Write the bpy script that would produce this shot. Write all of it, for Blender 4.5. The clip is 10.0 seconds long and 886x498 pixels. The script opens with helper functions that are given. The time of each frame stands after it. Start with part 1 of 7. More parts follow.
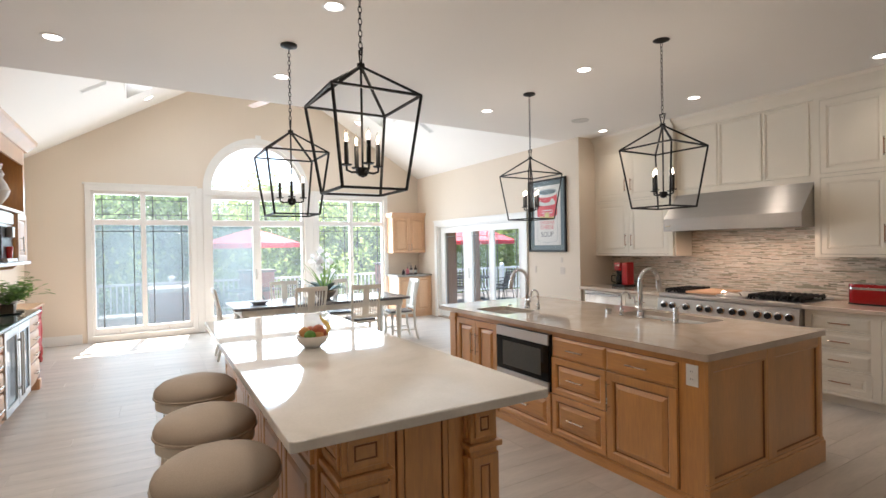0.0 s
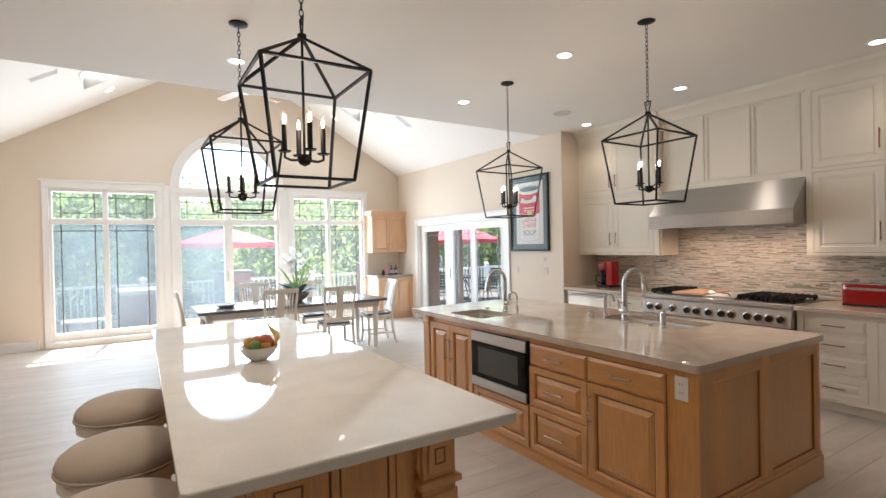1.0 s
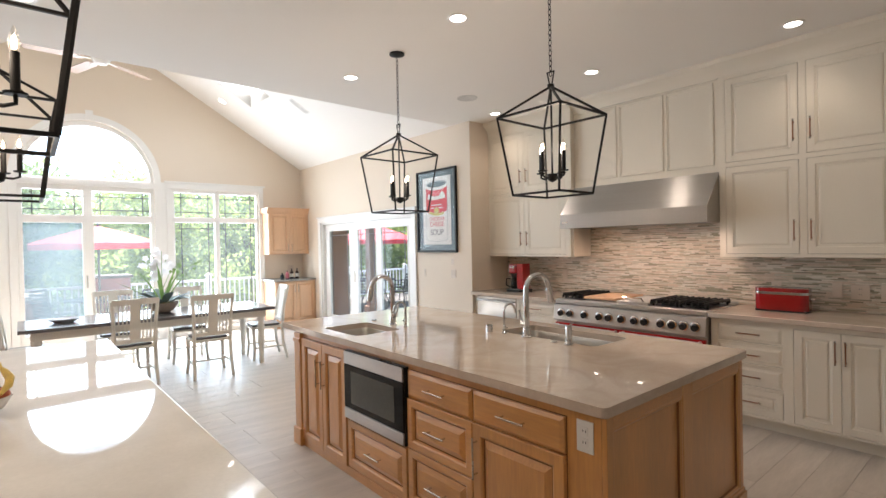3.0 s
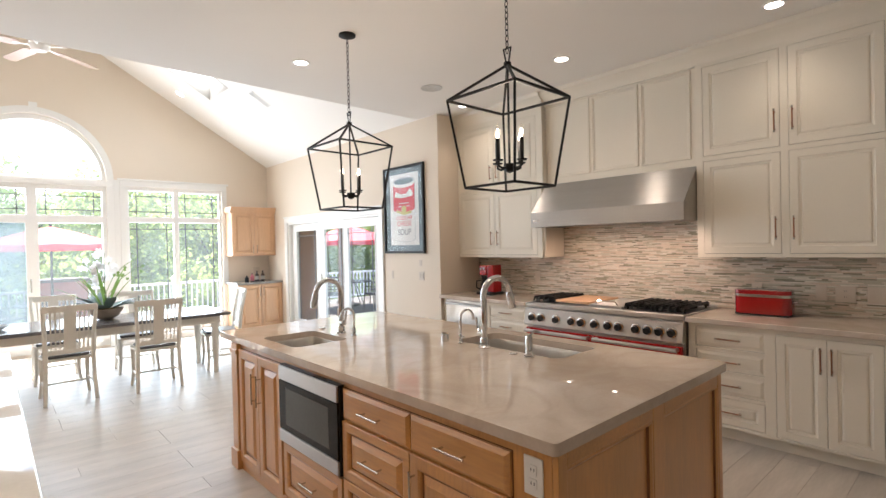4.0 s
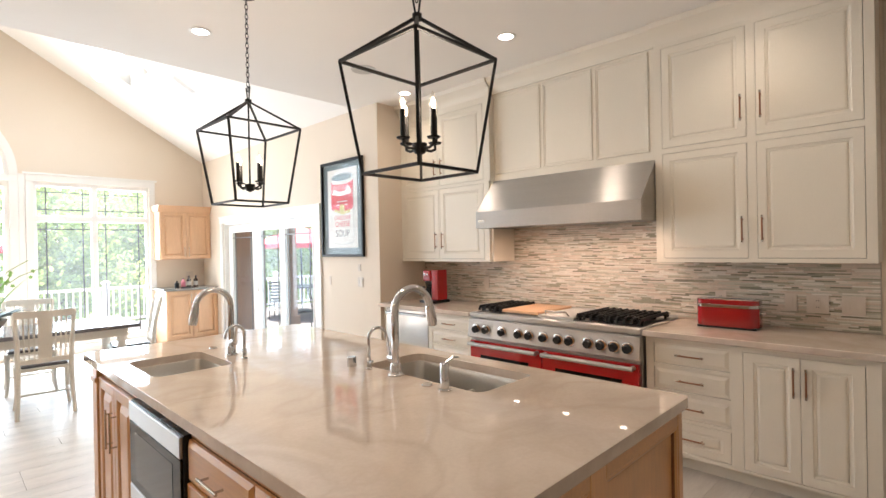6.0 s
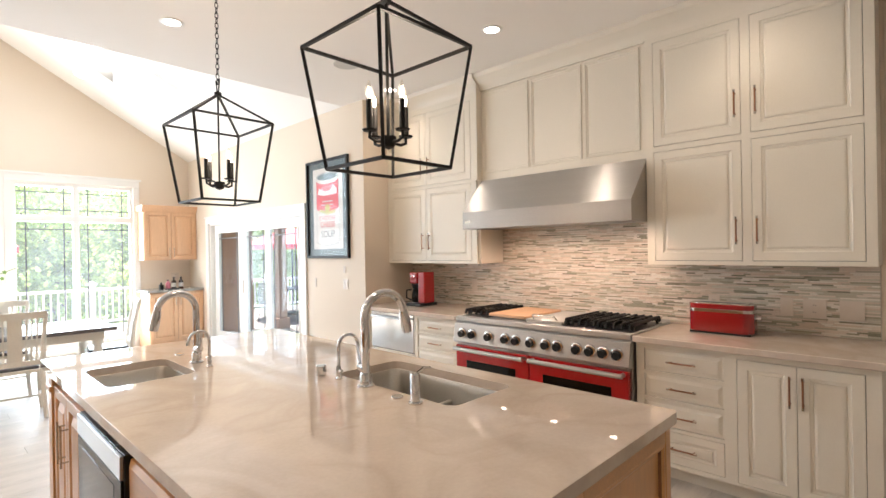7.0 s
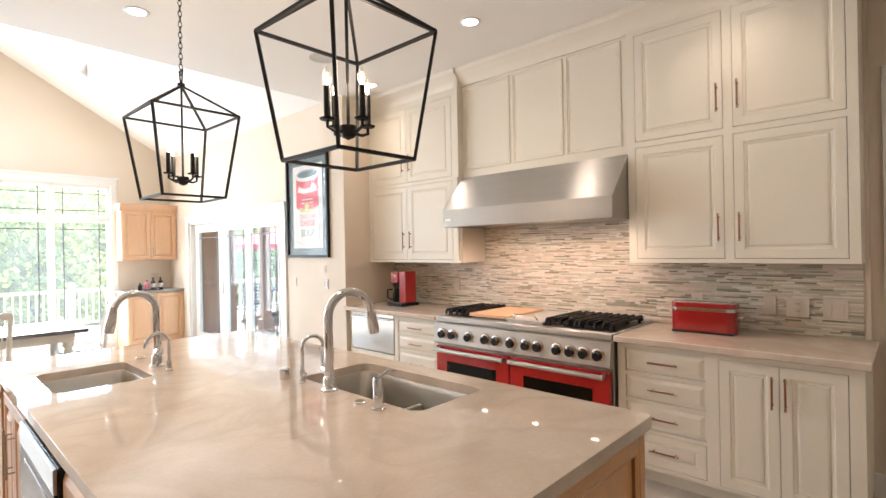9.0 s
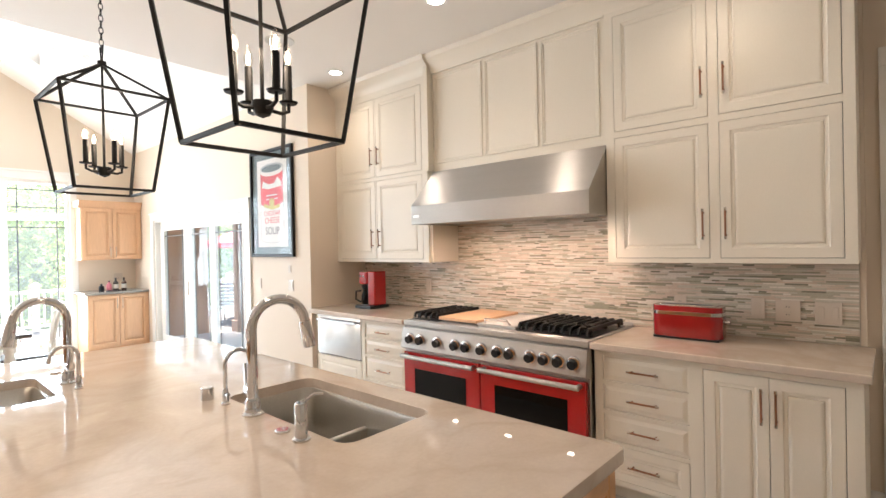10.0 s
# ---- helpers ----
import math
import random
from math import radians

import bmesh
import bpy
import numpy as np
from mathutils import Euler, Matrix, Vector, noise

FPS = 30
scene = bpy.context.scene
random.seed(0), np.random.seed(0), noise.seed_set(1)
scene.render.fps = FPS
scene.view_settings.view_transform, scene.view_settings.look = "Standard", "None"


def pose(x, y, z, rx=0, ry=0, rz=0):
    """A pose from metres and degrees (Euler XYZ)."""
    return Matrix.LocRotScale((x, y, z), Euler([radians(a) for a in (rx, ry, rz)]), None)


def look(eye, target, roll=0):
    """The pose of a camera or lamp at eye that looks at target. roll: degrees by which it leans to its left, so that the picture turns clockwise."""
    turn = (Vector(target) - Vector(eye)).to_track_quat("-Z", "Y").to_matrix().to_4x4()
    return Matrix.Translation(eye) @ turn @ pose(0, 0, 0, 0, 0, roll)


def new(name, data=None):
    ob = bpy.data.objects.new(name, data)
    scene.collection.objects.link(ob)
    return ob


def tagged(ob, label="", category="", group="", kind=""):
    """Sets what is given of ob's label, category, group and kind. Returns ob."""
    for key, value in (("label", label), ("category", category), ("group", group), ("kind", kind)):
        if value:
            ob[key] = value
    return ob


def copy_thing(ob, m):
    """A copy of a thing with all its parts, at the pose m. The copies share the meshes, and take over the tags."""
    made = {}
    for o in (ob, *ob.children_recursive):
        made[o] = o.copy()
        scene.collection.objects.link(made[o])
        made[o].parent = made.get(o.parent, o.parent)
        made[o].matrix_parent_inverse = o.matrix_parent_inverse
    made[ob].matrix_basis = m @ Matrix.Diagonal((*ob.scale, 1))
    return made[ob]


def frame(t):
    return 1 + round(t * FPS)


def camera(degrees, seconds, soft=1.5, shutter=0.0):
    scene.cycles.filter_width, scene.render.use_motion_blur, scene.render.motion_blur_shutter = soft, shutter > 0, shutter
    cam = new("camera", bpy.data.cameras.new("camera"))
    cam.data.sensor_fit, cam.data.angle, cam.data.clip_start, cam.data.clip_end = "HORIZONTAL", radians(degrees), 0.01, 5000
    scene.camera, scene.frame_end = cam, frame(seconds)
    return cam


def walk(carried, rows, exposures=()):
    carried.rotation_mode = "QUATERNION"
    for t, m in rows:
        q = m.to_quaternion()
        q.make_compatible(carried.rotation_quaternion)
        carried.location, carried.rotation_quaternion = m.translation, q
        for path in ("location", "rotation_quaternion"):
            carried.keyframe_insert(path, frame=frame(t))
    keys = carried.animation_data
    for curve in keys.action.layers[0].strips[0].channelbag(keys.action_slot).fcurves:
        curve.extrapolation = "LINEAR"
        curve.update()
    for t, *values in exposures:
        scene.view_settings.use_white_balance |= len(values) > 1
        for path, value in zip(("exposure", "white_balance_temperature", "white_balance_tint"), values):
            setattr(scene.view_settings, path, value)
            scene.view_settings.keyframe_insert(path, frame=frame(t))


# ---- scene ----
# camera and walk
cam = camera(83.1, 10.0, soft=1.5)
PATH = [
    (0, (3.403, 1.79, 1.558), (4.422, 3.511, 1.543), -1.0),
    (0.5, (3.526, 1.896, 1.539), (4.566, 3.604, 1.524), -1.2),
    (1, (3.696, 2.002, 1.555), (4.757, 3.698, 1.536), -1.2),
    (1.5, (3.868, 2.108, 1.548), (4.98, 3.77, 1.53), -1.3),
    (2, (4.05, 2.22, 1.545), (5.237, 3.829, 1.524), -1.2),
    (2.5, (4.243, 2.332, 1.547), (5.498, 3.889, 1.524), -1.1),
    (4, (4.833, 2.546, 1.528), (6.172, 4.031, 1.51), -1.3),
    (4.5, (5.021, 2.631, 1.53), (6.4, 4.079, 1.51), -1.2),
    (5, (5.163, 2.692, 1.528), (6.567, 4.117, 1.514), -1.2),
    (5.5, (5.311, 2.729, 1.517), (6.73, 4.139, 1.507), -1.2),
    (7, (5.629, 2.792, 1.516), (7.067, 4.182, 1.513), -1.0),
    (7.5, (5.647, 2.799, 1.511), (7.088, 4.186, 1.512), -1.0),
    (8, (5.658, 2.8, 1.511), (7.103, 4.182, 1.512), -0.9),
    (8.5, (5.686, 2.793, 1.507), (7.139, 4.167, 1.507), -1.0),
    (9, (5.771, 2.792, 1.5), (7.233, 4.157, 1.497), -1.1),
    (9.5, (5.907, 2.814, 1.494), (7.384, 4.163, 1.487), -1.1),
    (10, (6.092, 2.871, 1.503), (7.585, 4.201, 1.491), -1.2),
]
EXPOSURES = [(0, 1.92, 6250, 14), (2.5, 1.97, 6320, 14.5), (4, 2.06, 6400, 15), (5.5, 2.34, 6480, 15), (7, 2.46, 6500, 15), (10, 2.58, 6480, 15)]
walk(cam, [(t, look(eye, target, roll)) for t, eye, target, roll in PATH], EXPOSURES)

# world, sun and large lights
world = bpy.data.worlds.new("world")
scene.world = world
world.use_nodes = True
wn = world.node_tree.nodes
sky = wn.new("ShaderNodeTexSky")
sky.sky_type, sky.sun_disc = "NISHITA", False
SUN_DIR = Vector((0.08, 0.58, 1.0)).normalized()
sky.sun_elevation, sky.sun_rotation = math.asin(SUN_DIR.z), math.atan2(SUN_DIR.x, SUN_DIR.y)
wn["Background"].inputs["Strength"].default_value = 0.15
world.node_tree.links.new(sky.outputs[0], wn["Background"].inputs[0])
sun = new("sun", bpy.data.lights.new("sun", "SUN"))
sun.data.energy, sun.data.angle, sun.data.color = 4.8, radians(0.6), (1.0, 0.95, 0.87)
sun.matrix_world = look(SUN_DIR * 20, (0, 0, 0))


def window_light(name, eye, target, w, h, watts):
    """Sky light that comes in at a window's opening."""
    d = bpy.data.lights.new(name, "AREA")
    d.shape, d.size, d.size_y, d.energy, d.color = "RECTANGLE", w, h, watts, (0.77, 0.90, 1.0)
    o = new(name, d)
    o.matrix_world = look(eye, target)
    return o


YO = 12.42
window_light("window_light", (3.35, YO, 1.4), (3.35, 5, 0.9), 1.4, 2.3, 22)
window_light("window_light", (5.3, YO, 1.35), (5.3, 5, 0.6), 1.7, 2.4, 34)
window_light("window_light", (7.25, YO, 1.4), (7.25, 5, 0.6), 1.4, 2.3, 28)
window_light("window_light", (5.32, YO, 3.08), (5.32, 5, 1.6), 1.7, 0.8, 12)
window_light("window_light", (9.12, 9.8, 1.1), (5, 9.0, 0.9), 2.8, 1.8, 4.5)
window_light("skylight_light", (7.12, 10.6, 4.50), (7.0, 10.4, 0), 0.65, 0.7, 7)
window_light("skylight_light", (3.54, 10.6, 4.50), (3.65, 10.4, 0), 0.65, 0.7, 7)
# materials
def mat(name, col, rough=0.5, metal=0.0, var=0.08, scale=3.0, grain=0.05, gscale=60.0, stretch=(1, 1, 1), bump=0.0, coat=0.0, spec=0.5, rvar=0.08, rnd=0.0, hue=0.0):
    """A surface with variation at two scales, stretched along its grain."""
    m = bpy.data.materials.new(name)
    m.use_nodes = True
    n, l = m.node_tree.nodes, m.node_tree.links
    b = n["Principled BSDF"]
    tc, mp = n.new("ShaderNodeTexCoord"), n.new("ShaderNodeMapping")
    mp.inputs["Scale"].default_value = stretch
    l.new(tc.outputs["Object"], mp.inputs[0])
    big, fine = n.new("ShaderNodeTexNoise"), n.new("ShaderNodeTexNoise")
    big.inputs["Scale"].default_value, big.inputs["Detail"].default_value = scale, 4
    fine.inputs["Scale"].default_value, fine.inputs["Detail"].default_value = gscale, 3
    l.new(mp.outputs[0], big.inputs["Vector"]), l.new(mp.outputs[0], fine.inputs["Vector"])
    r1 = n.new("ShaderNodeMapRange")
    r1.inputs["To Min"].default_value, r1.inputs["To Max"].default_value = 1 - 2.4 * var, 1 + 2.4 * var
    l.new(big.outputs[0], r1.inputs[0])
    r2 = n.new("ShaderNodeMapRange")
    r2.inputs["To Min"].default_value, r2.inputs["To Max"].default_value = 1 - 2.4 * grain, 1 + 2.4 * grain
    l.new(fine.outputs[0], r2.inputs[0])
    mul = n.new("ShaderNodeMath")
    mul.operation = "MULTIPLY"
    l.new(r1.outputs[0], mul.inputs[0]), l.new(r2.outputs[0], mul.inputs[1])
    hsv = n.new("ShaderNodeHueSaturation")
    hsv.inputs["Color"].default_value = (*col, 1)
    last = mul
    if rnd:
        oi, r3, m3 = n.new("ShaderNodeObjectInfo"), n.new("ShaderNodeMapRange"), n.new("ShaderNodeMath")
        r3.inputs["To Min"].default_value, r3.inputs["To Max"].default_value = 1 - rnd, 1 + rnd
        m3.operation = "MULTIPLY"
        l.new(oi.outputs["Random"], r3.inputs[0]), l.new(mul.outputs[0], m3.inputs[0]), l.new(r3.outputs[0], m3.inputs[1])
        last = m3
    l.new(last.outputs[0], hsv.inputs["Value"])
    if hue:
        r5 = n.new("ShaderNodeMapRange")
        r5.inputs["To Min"].default_value, r5.inputs["To Max"].default_value = 0.5 - hue, 0.5 + hue
        l.new(fine.outputs[0], r5.inputs[0]), l.new(r5.outputs[0], hsv.inputs["Hue"])
    l.new(hsv.outputs[0], b.inputs["Base Color"])
    r4 = n.new("ShaderNodeMapRange")
    r4.inputs["To Min"].default_value, r4.inputs["To Max"].default_value = max(0.02, rough - rvar), min(1, rough + rvar)
    l.new(big.outputs[0], r4.inputs[0]), l.new(r4.outputs[0], b.inputs["Roughness"])
    b.inputs["Metallic"].default_value, b.inputs["Coat Weight"].default_value, b.inputs["Specular IOR Level"].default_value = metal, coat, spec
    b.inputs["Coat Roughness"].default_value = 0.03
    if bump:
        bp = n.new("ShaderNodeBump")
        bp.inputs["Strength"].default_value, bp.inputs["Distance"].default_value = bump, 0.002
        l.new(fine.outputs[0], bp.inputs["Height"]), l.new(bp.outputs[0], b.inputs["Normal"])
    return m


def glow(name, col, strength):
    m = bpy.data.materials.new(name)
    m.use_nodes = True
    b = m.node_tree.nodes["Principled BSDF"]
    b.inputs["Base Color"].default_value, b.inputs["Emission Color"].default_value = (*col, 1), (*col, 1)
    b.inputs["Emission Strength"].default_value = strength
    return m


def glass_mat(name, tint=(1, 1, 1), rough=0.0, least=0.025, most=0.7, haze=0.0):
    """Thin clear pane: straight-through light with a glossy skin and, outdoors, an added veil of haze that imitates
    window glare.
    """
    m = bpy.data.materials.new(name)
    m.use_nodes = True
    n, l = m.node_tree.nodes, m.node_tree.links
    n.remove(n["Principled BSDF"])
    tr, gl, mx, fr = n.new("ShaderNodeBsdfTransparent"), n.new("ShaderNodeBsdfGlossy"), n.new("ShaderNodeMixShader"), n.new("ShaderNodeLayerWeight")
    pw, mr = n.new("ShaderNodeMath"), n.new("ShaderNodeMapRange")
    pw.operation, pw.inputs[1].default_value = "POWER", 4.5
    mr.inputs["To Min"].default_value, mr.inputs["To Max"].default_value = least, most
    tr.inputs[0].default_value, gl.inputs["Roughness"].default_value = (*tint, 1), rough
    l.new(fr.outputs["Facing"], pw.inputs[0]), l.new(pw.outputs[0], mr.inputs[0]), l.new(mr.outputs[0], mx.inputs[0]), l.new(tr.outputs[0], mx.inputs[1]), l.new(gl.outputs[0], mx.inputs[2])
    last = mx
    # uneven translucent veil, painted glare that whitens the view outside
    if haze:
        tl, md, nz, dr, tcd = n.new("ShaderNodeBsdfTranslucent"), n.new("ShaderNodeMixShader"), n.new("ShaderNodeTexNoise"), n.new("ShaderNodeMapRange"), n.new("ShaderNodeTexCoord")
        nz.inputs["Scale"].default_value, nz.inputs["Detail"].default_value = 3.0, 4
        dr.inputs["To Min"].default_value, dr.inputs["To Max"].default_value = haze * 0.6, haze * 1.4
        tl.inputs[0].default_value = (0.80, 0.84, 0.82, 1)
        l.new(tcd.outputs["Object"], nz.inputs["Vector"]), l.new(nz.outputs[0], dr.inputs[0]), l.new(dr.outputs[0], md.inputs[0])
        l.new(mx.outputs[0], md.inputs[1]), l.new(tl.outputs[0], md.inputs[2])
        last = md
    l.new(last.outputs[0], n["Material Output"].inputs[0])
    return m


def stone_mat(name, base, vein, rough=0.07, vscale=1.3):
    """Polished stone with soft cloudy veins."""
    m = mat(name, base, rough, coat=0.0, var=0.05, scale=5.0, grain=0.03, gscale=70, rvar=0.008)
    n, l = m.node_tree.nodes, m.node_tree.links
    b = n["Principled BSDF"]
    src = b.inputs["Base Color"].links[0].from_socket
    tc, wv, ramp, mx = n.new("ShaderNodeTexCoord"), n.new("ShaderNodeTexNoise"), n.new("ShaderNodeValToRGB"), n.new("ShaderNodeMixRGB")
    wv.inputs["Scale"].default_value, wv.inputs["Detail"].default_value, wv.inputs["Distortion"].default_value = vscale, 9, 1.1
    l.new(tc.outputs["Object"], wv.inputs["Vector"]), l.new(wv.outputs[0], ramp.inputs[0])
    e = ramp.color_ramp.elements
    e[0].position, e[1].position = 0.42, 0.62
    e[0].color, e[1].color = (0, 0, 0, 1), (0, 0, 0, 1)
    k = ramp.color_ramp.elements.new(0.515)
    k.color = (0.30, 0.30, 0.30, 1)
    l.new(ramp.outputs[0], mx.inputs[0]), l.new(src, mx.inputs[1])
    mx.inputs[2].default_value = (*vein, 1)
    l.new(mx.outputs[0], b.inputs["Base Color"])
    return m


M_WALL = mat("beige_wall_paint", (0.75, 0.65, 0.535), 0.75, var=0.015, scale=0.8, grain=0.01, gscale=300, bump=0.05, spec=0.2)
M_CEIL = mat("white_ceiling_paint", (0.87, 0.84, 0.79), 0.85, var=0.012, scale=0.6, grain=0.01, gscale=200, bump=0.05, spec=0.1)
M_TRIM = mat("white_trim_paint", (0.80, 0.78, 0.74), 0.4, var=0.015, scale=1.5, grain=0.01, gscale=120)
M_CAB = mat("cream_cabinet_paint", (0.77, 0.71, 0.60), 0.38, var=0.02, scale=1.2, grain=0.012, gscale=150, stretch=(1, 1, 0.4))
M_MAPLE = mat("honey_maple", (0.58, 0.272, 0.070), 0.34, var=0.13, scale=2.2, grain=0.09, gscale=38, stretch=(2.2, 2.2, 0.22), bump=0.04, coat=0.9, hue=0.006)
M_MAPLE_H = mat("honey_maple_across", (0.58, 0.272, 0.070), 0.34, var=0.13, scale=2.2, grain=0.09, gscale=38, stretch=(2.2, 0.22, 2.2), bump=0.04, coat=0.9, hue=0.006)
for wood in (M_MAPLE, M_MAPLE_H):
    wood_b = wood.node_tree.nodes["Principled BSDF"]
    wood_b.inputs["Coat Roughness"].default_value, wood_b.inputs["Coat IOR"].default_value = 0.34, 1.8
M_STONE = stone_mat("taupe_quartzite", (0.61, 0.515, 0.43), (0.44, 0.335, 0.25), 0.028, 2.4)
M_STONE_W = stone_mat("white_quartz", (0.72, 0.69, 0.64), (0.58, 0.55, 0.50), 0.03, 1.6)
M_STEEL = mat("brushed_steel", (0.50, 0.49, 0.475), 0.37, 1.0, var=0.03, scale=2, grain=0.06, gscale=120, stretch=(8, 0.25, 8), rvar=0.06)
st_n = M_STEEL.node_tree.nodes
st_t = st_n.new("ShaderNodeCombineXYZ")
st_t.inputs[0].default_value, st_t.inputs[2].default_value = 0.05, 1.0
M_STEEL.node_tree.links.new(st_t.outputs[0], st_n["Principled BSDF"].inputs["Tangent"])
st_n["Principled BSDF"].inputs["Anisotropic"].default_value = 0.95
M_SINK = mat("satin_sink_steel", (0.57, 0.55, 0.51), 0.34, 1.0, var=0.05, scale=5, grain=0.05, gscale=160, rvar=0.05)
# one dark brown for the glaze and the shade between the island fronts
M_GROOVE_SHADE = mat("groove_shade_and_glaze", (0.16, 0.065, 0.02), 0.5, var=0.1)
# brown glaze of the panel grooves, darkened to hold their shade too
M_GLAZE_SHADE = mat("brown_glaze_and_shade", (0.24, 0.095, 0.03), 0.5, var=0.15)
M_CHROME = mat("chrome", (0.66, 0.66, 0.67), 0.06, 1.0, var=0.01, grain=0.01, rvar=0.02)
M_NICKEL = mat("brushed_nickel", (0.58, 0.55, 0.50), 0.25, 1.0, var=0.03, grain=0.04, gscale=200)
M_BRONZE = mat("bronze_pull", (0.33, 0.16, 0.085), 0.32, 0.8, var=0.08, grain=0.06, gscale=150)
M_BLACK = mat("black_iron", (0.012, 0.011, 0.010), 0.5, 0.0, spec=0.25, var=0.15, grain=0.1, gscale=200)
M_BLKPL = mat("black_plastic", (0.014, 0.014, 0.014), 0.3, spec=0.3, var=0.1, grain=0.05)
M_GLASSBLK = mat("black_oven_glass", (0.004, 0.004, 0.004), 0.05, spec=0.2, var=0.05, grain=0.02, rvar=0.02)
M_RED = mat("red_enamel", (0.40, 0.012, 0.014), 0.16, var=0.06, scale=5, grain=0.02, coat=0.5)
M_GLASS = glass_mat("window_glass", (0.97, 0.99, 0.98), 0.0, 0.008, 0.35, 0.019)
M_GLAZE = glass_mat("low_gloss_glazing", (0.98, 0.98, 0.98), 0.02, 0.005, 0.3)
M_BULB = glass_mat("clear_bulb_glass", (0.97, 0.95, 0.92), 0.0, 0.06, 0.6)
M_FILAMENT = glow("lit_filament", (1.0, 0.84, 0.62), 7.0)
M_LED = glow("lit_recessed_lamp", (1.0, 0.90, 0.78), 2.6)
M_WHITEP = mat("white_plastic", (0.64, 0.55, 0.46), 0.35, var=0.02, grain=0.01)
M_FLOOR = mat("pale_plank_tile", (0.53, 0.475, 0.415), 0.40, var=0.13, scale=3.0, grain=0.05, gscale=22, stretch=(0.5, 3.0, 3.0), bump=0.03, rnd=0.05)
M_GROUT = mat("grey_grout", (0.45, 0.40, 0.34), 0.8, var=0.06, grain=0.06)


# mesh helpers
def FX(x):
    """A face towards -x at x: u is y, v is z, n is out of the face."""
    return lambda u, v, n: (x - n, u, v)


def FXP(x):
    return lambda u, v, n: (x + n, u, v)


def FY(y):
    return lambda u, v, n: (u, y - n, v)


def FYP(y):
    return lambda u, v, n: (u, y + n, v)


def FZ(z):
    return lambda u, v, n: (u, v, z + n)


def box(bm, a, b):
    """An upright block between two corners."""
    x0, y0, z0 = (min(p, q) for p, q in zip(a, b))
    x1, y1, z1 = (max(p, q) for p, q in zip(a, b))
    v = [bm.verts.new(p) for p in ((x0, y0, z0), (x1, y0, z0), (x1, y1, z0), (x0, y1, z0), (x0, y0, z1), (x1, y0, z1), (x1, y1, z1), (x0, y1, z1))]
    for f in ((3, 2, 1, 0), (4, 5, 6, 7), (0, 1, 5, 4), (1, 2, 6, 5), (2, 3, 7, 6), (3, 0, 4, 7)):
        bm.faces.new([v[i] for i in f])
    return bm


def fbox(bm, F, u0, v0, u1, v1, n0, n1):
    return box(bm, F(u0, v0, n0), F(u1, v1, n1))


def frustum(bm, F, u0, v0, u1, v1, n0, n1, inset):
    """A raised field: a base rectangle and a smaller top one."""
    lo = [bm.verts.new(F(*p, n0)) for p in ((u0, v0), (u1, v0), (u1, v1), (u0, v1))]
    i = inset
    hi = [bm.verts.new(F(*p, n1)) for p in ((u0 + i, v0 + i), (u1 - i, v0 + i), (u1 - i, v1 - i), (u0 + i, v1 - i))]
    bm.faces.new(hi), bm.faces.new(lo)
    for k in range(4):
        bm.faces.new((lo[k], lo[(k + 1) % 4], hi[(k + 1) % 4], hi[k]))
    return bm


def tube(bm, pts, r, seg=10, closed=False):
    """A round bar along points; r is one radius or one for each point."""
    pts = [Vector(p) for p in pts]
    n = len(pts)
    rs = r if isinstance(r, (list, tuple)) else [r] * n
    rings, up = [], None
    for i, p in enumerate(pts):
        if closed:
            d = pts[(i + 1) % n] - pts[i - 1]
        else:
            d = pts[min(i + 1, n - 1)] - pts[max(i - 1, 0)]
        d.normalize()
        if up is None:
            up = d.orthogonal().normalized()
        up = (up - d * up.dot(d)).normalized()
        side = d.cross(up)
        rings.append([bm.verts.new(p + (up * math.cos(a) + side * math.sin(a)) * rs[i]) for a in (2 * math.pi * k / seg for k in range(seg))])
    for i in range(n if closed else n - 1):
        a, b = rings[i], rings[(i + 1) % n]
        for k in range(seg):
            bm.faces.new((a[k], a[(k + 1) % seg], b[(k + 1) % seg], b[k]))
    if not closed:
        bm.faces.new(rings[0]), bm.faces.new(rings[-1])
    return bm


def bar(bm, p, q, w, t=None):
    """A square bar from p to q."""
    p, q = Vector(p), Vector(q)
    t = t or w
    d = (q - p).normalized()
    side = d.cross(Vector((0, 0, 1)))
    side = side.normalized() if side.length > 1e-3 else Vector((1, 0, 0))
    up = side.cross(d)
    c = [side * (sx * w / 2) + up * (sy * t / 2) for sx, sy in ((-1, -1), (1, -1), (1, 1), (-1, 1))]
    a, b = [bm.verts.new(p + k) for k in c], [bm.verts.new(q + k) for k in c]
    bm.faces.new(a), bm.faces.new(b)
    for k in range(4):
        bm.faces.new((a[k], a[(k + 1) % 4], b[(k + 1) % 4], b[k]))
    return bm


def lathe(bm, prof, c=(0, 0, 0), seg=24):
    """A turned shape from (radius, height) pairs."""
    rings = []
    for r, z in prof:
        if r < 1e-5:
            rings.append([bm.verts.new((c[0], c[1], c[2] + z))])
        else:
            rings.append([bm.verts.new((c[0] + r * math.cos(2 * math.pi * k / seg), c[1] + r * math.sin(2 * math.pi * k / seg), c[2] + z)) for k in range(seg)])
    for a, b in zip(rings, rings[1:]):
        for k in range(seg):
            j = (k + 1) % seg
            f = [a[k % len(a)], a[j % len(a)], b[j % len(b)], b[k % len(b)]]
            f = list(dict.fromkeys(f))
            if len(f) > 2:
                bm.faces.new(f)
    for ring in (rings[0], rings[-1]):
        if len(ring) > 2:
            bm.faces.new(ring)
    return bm


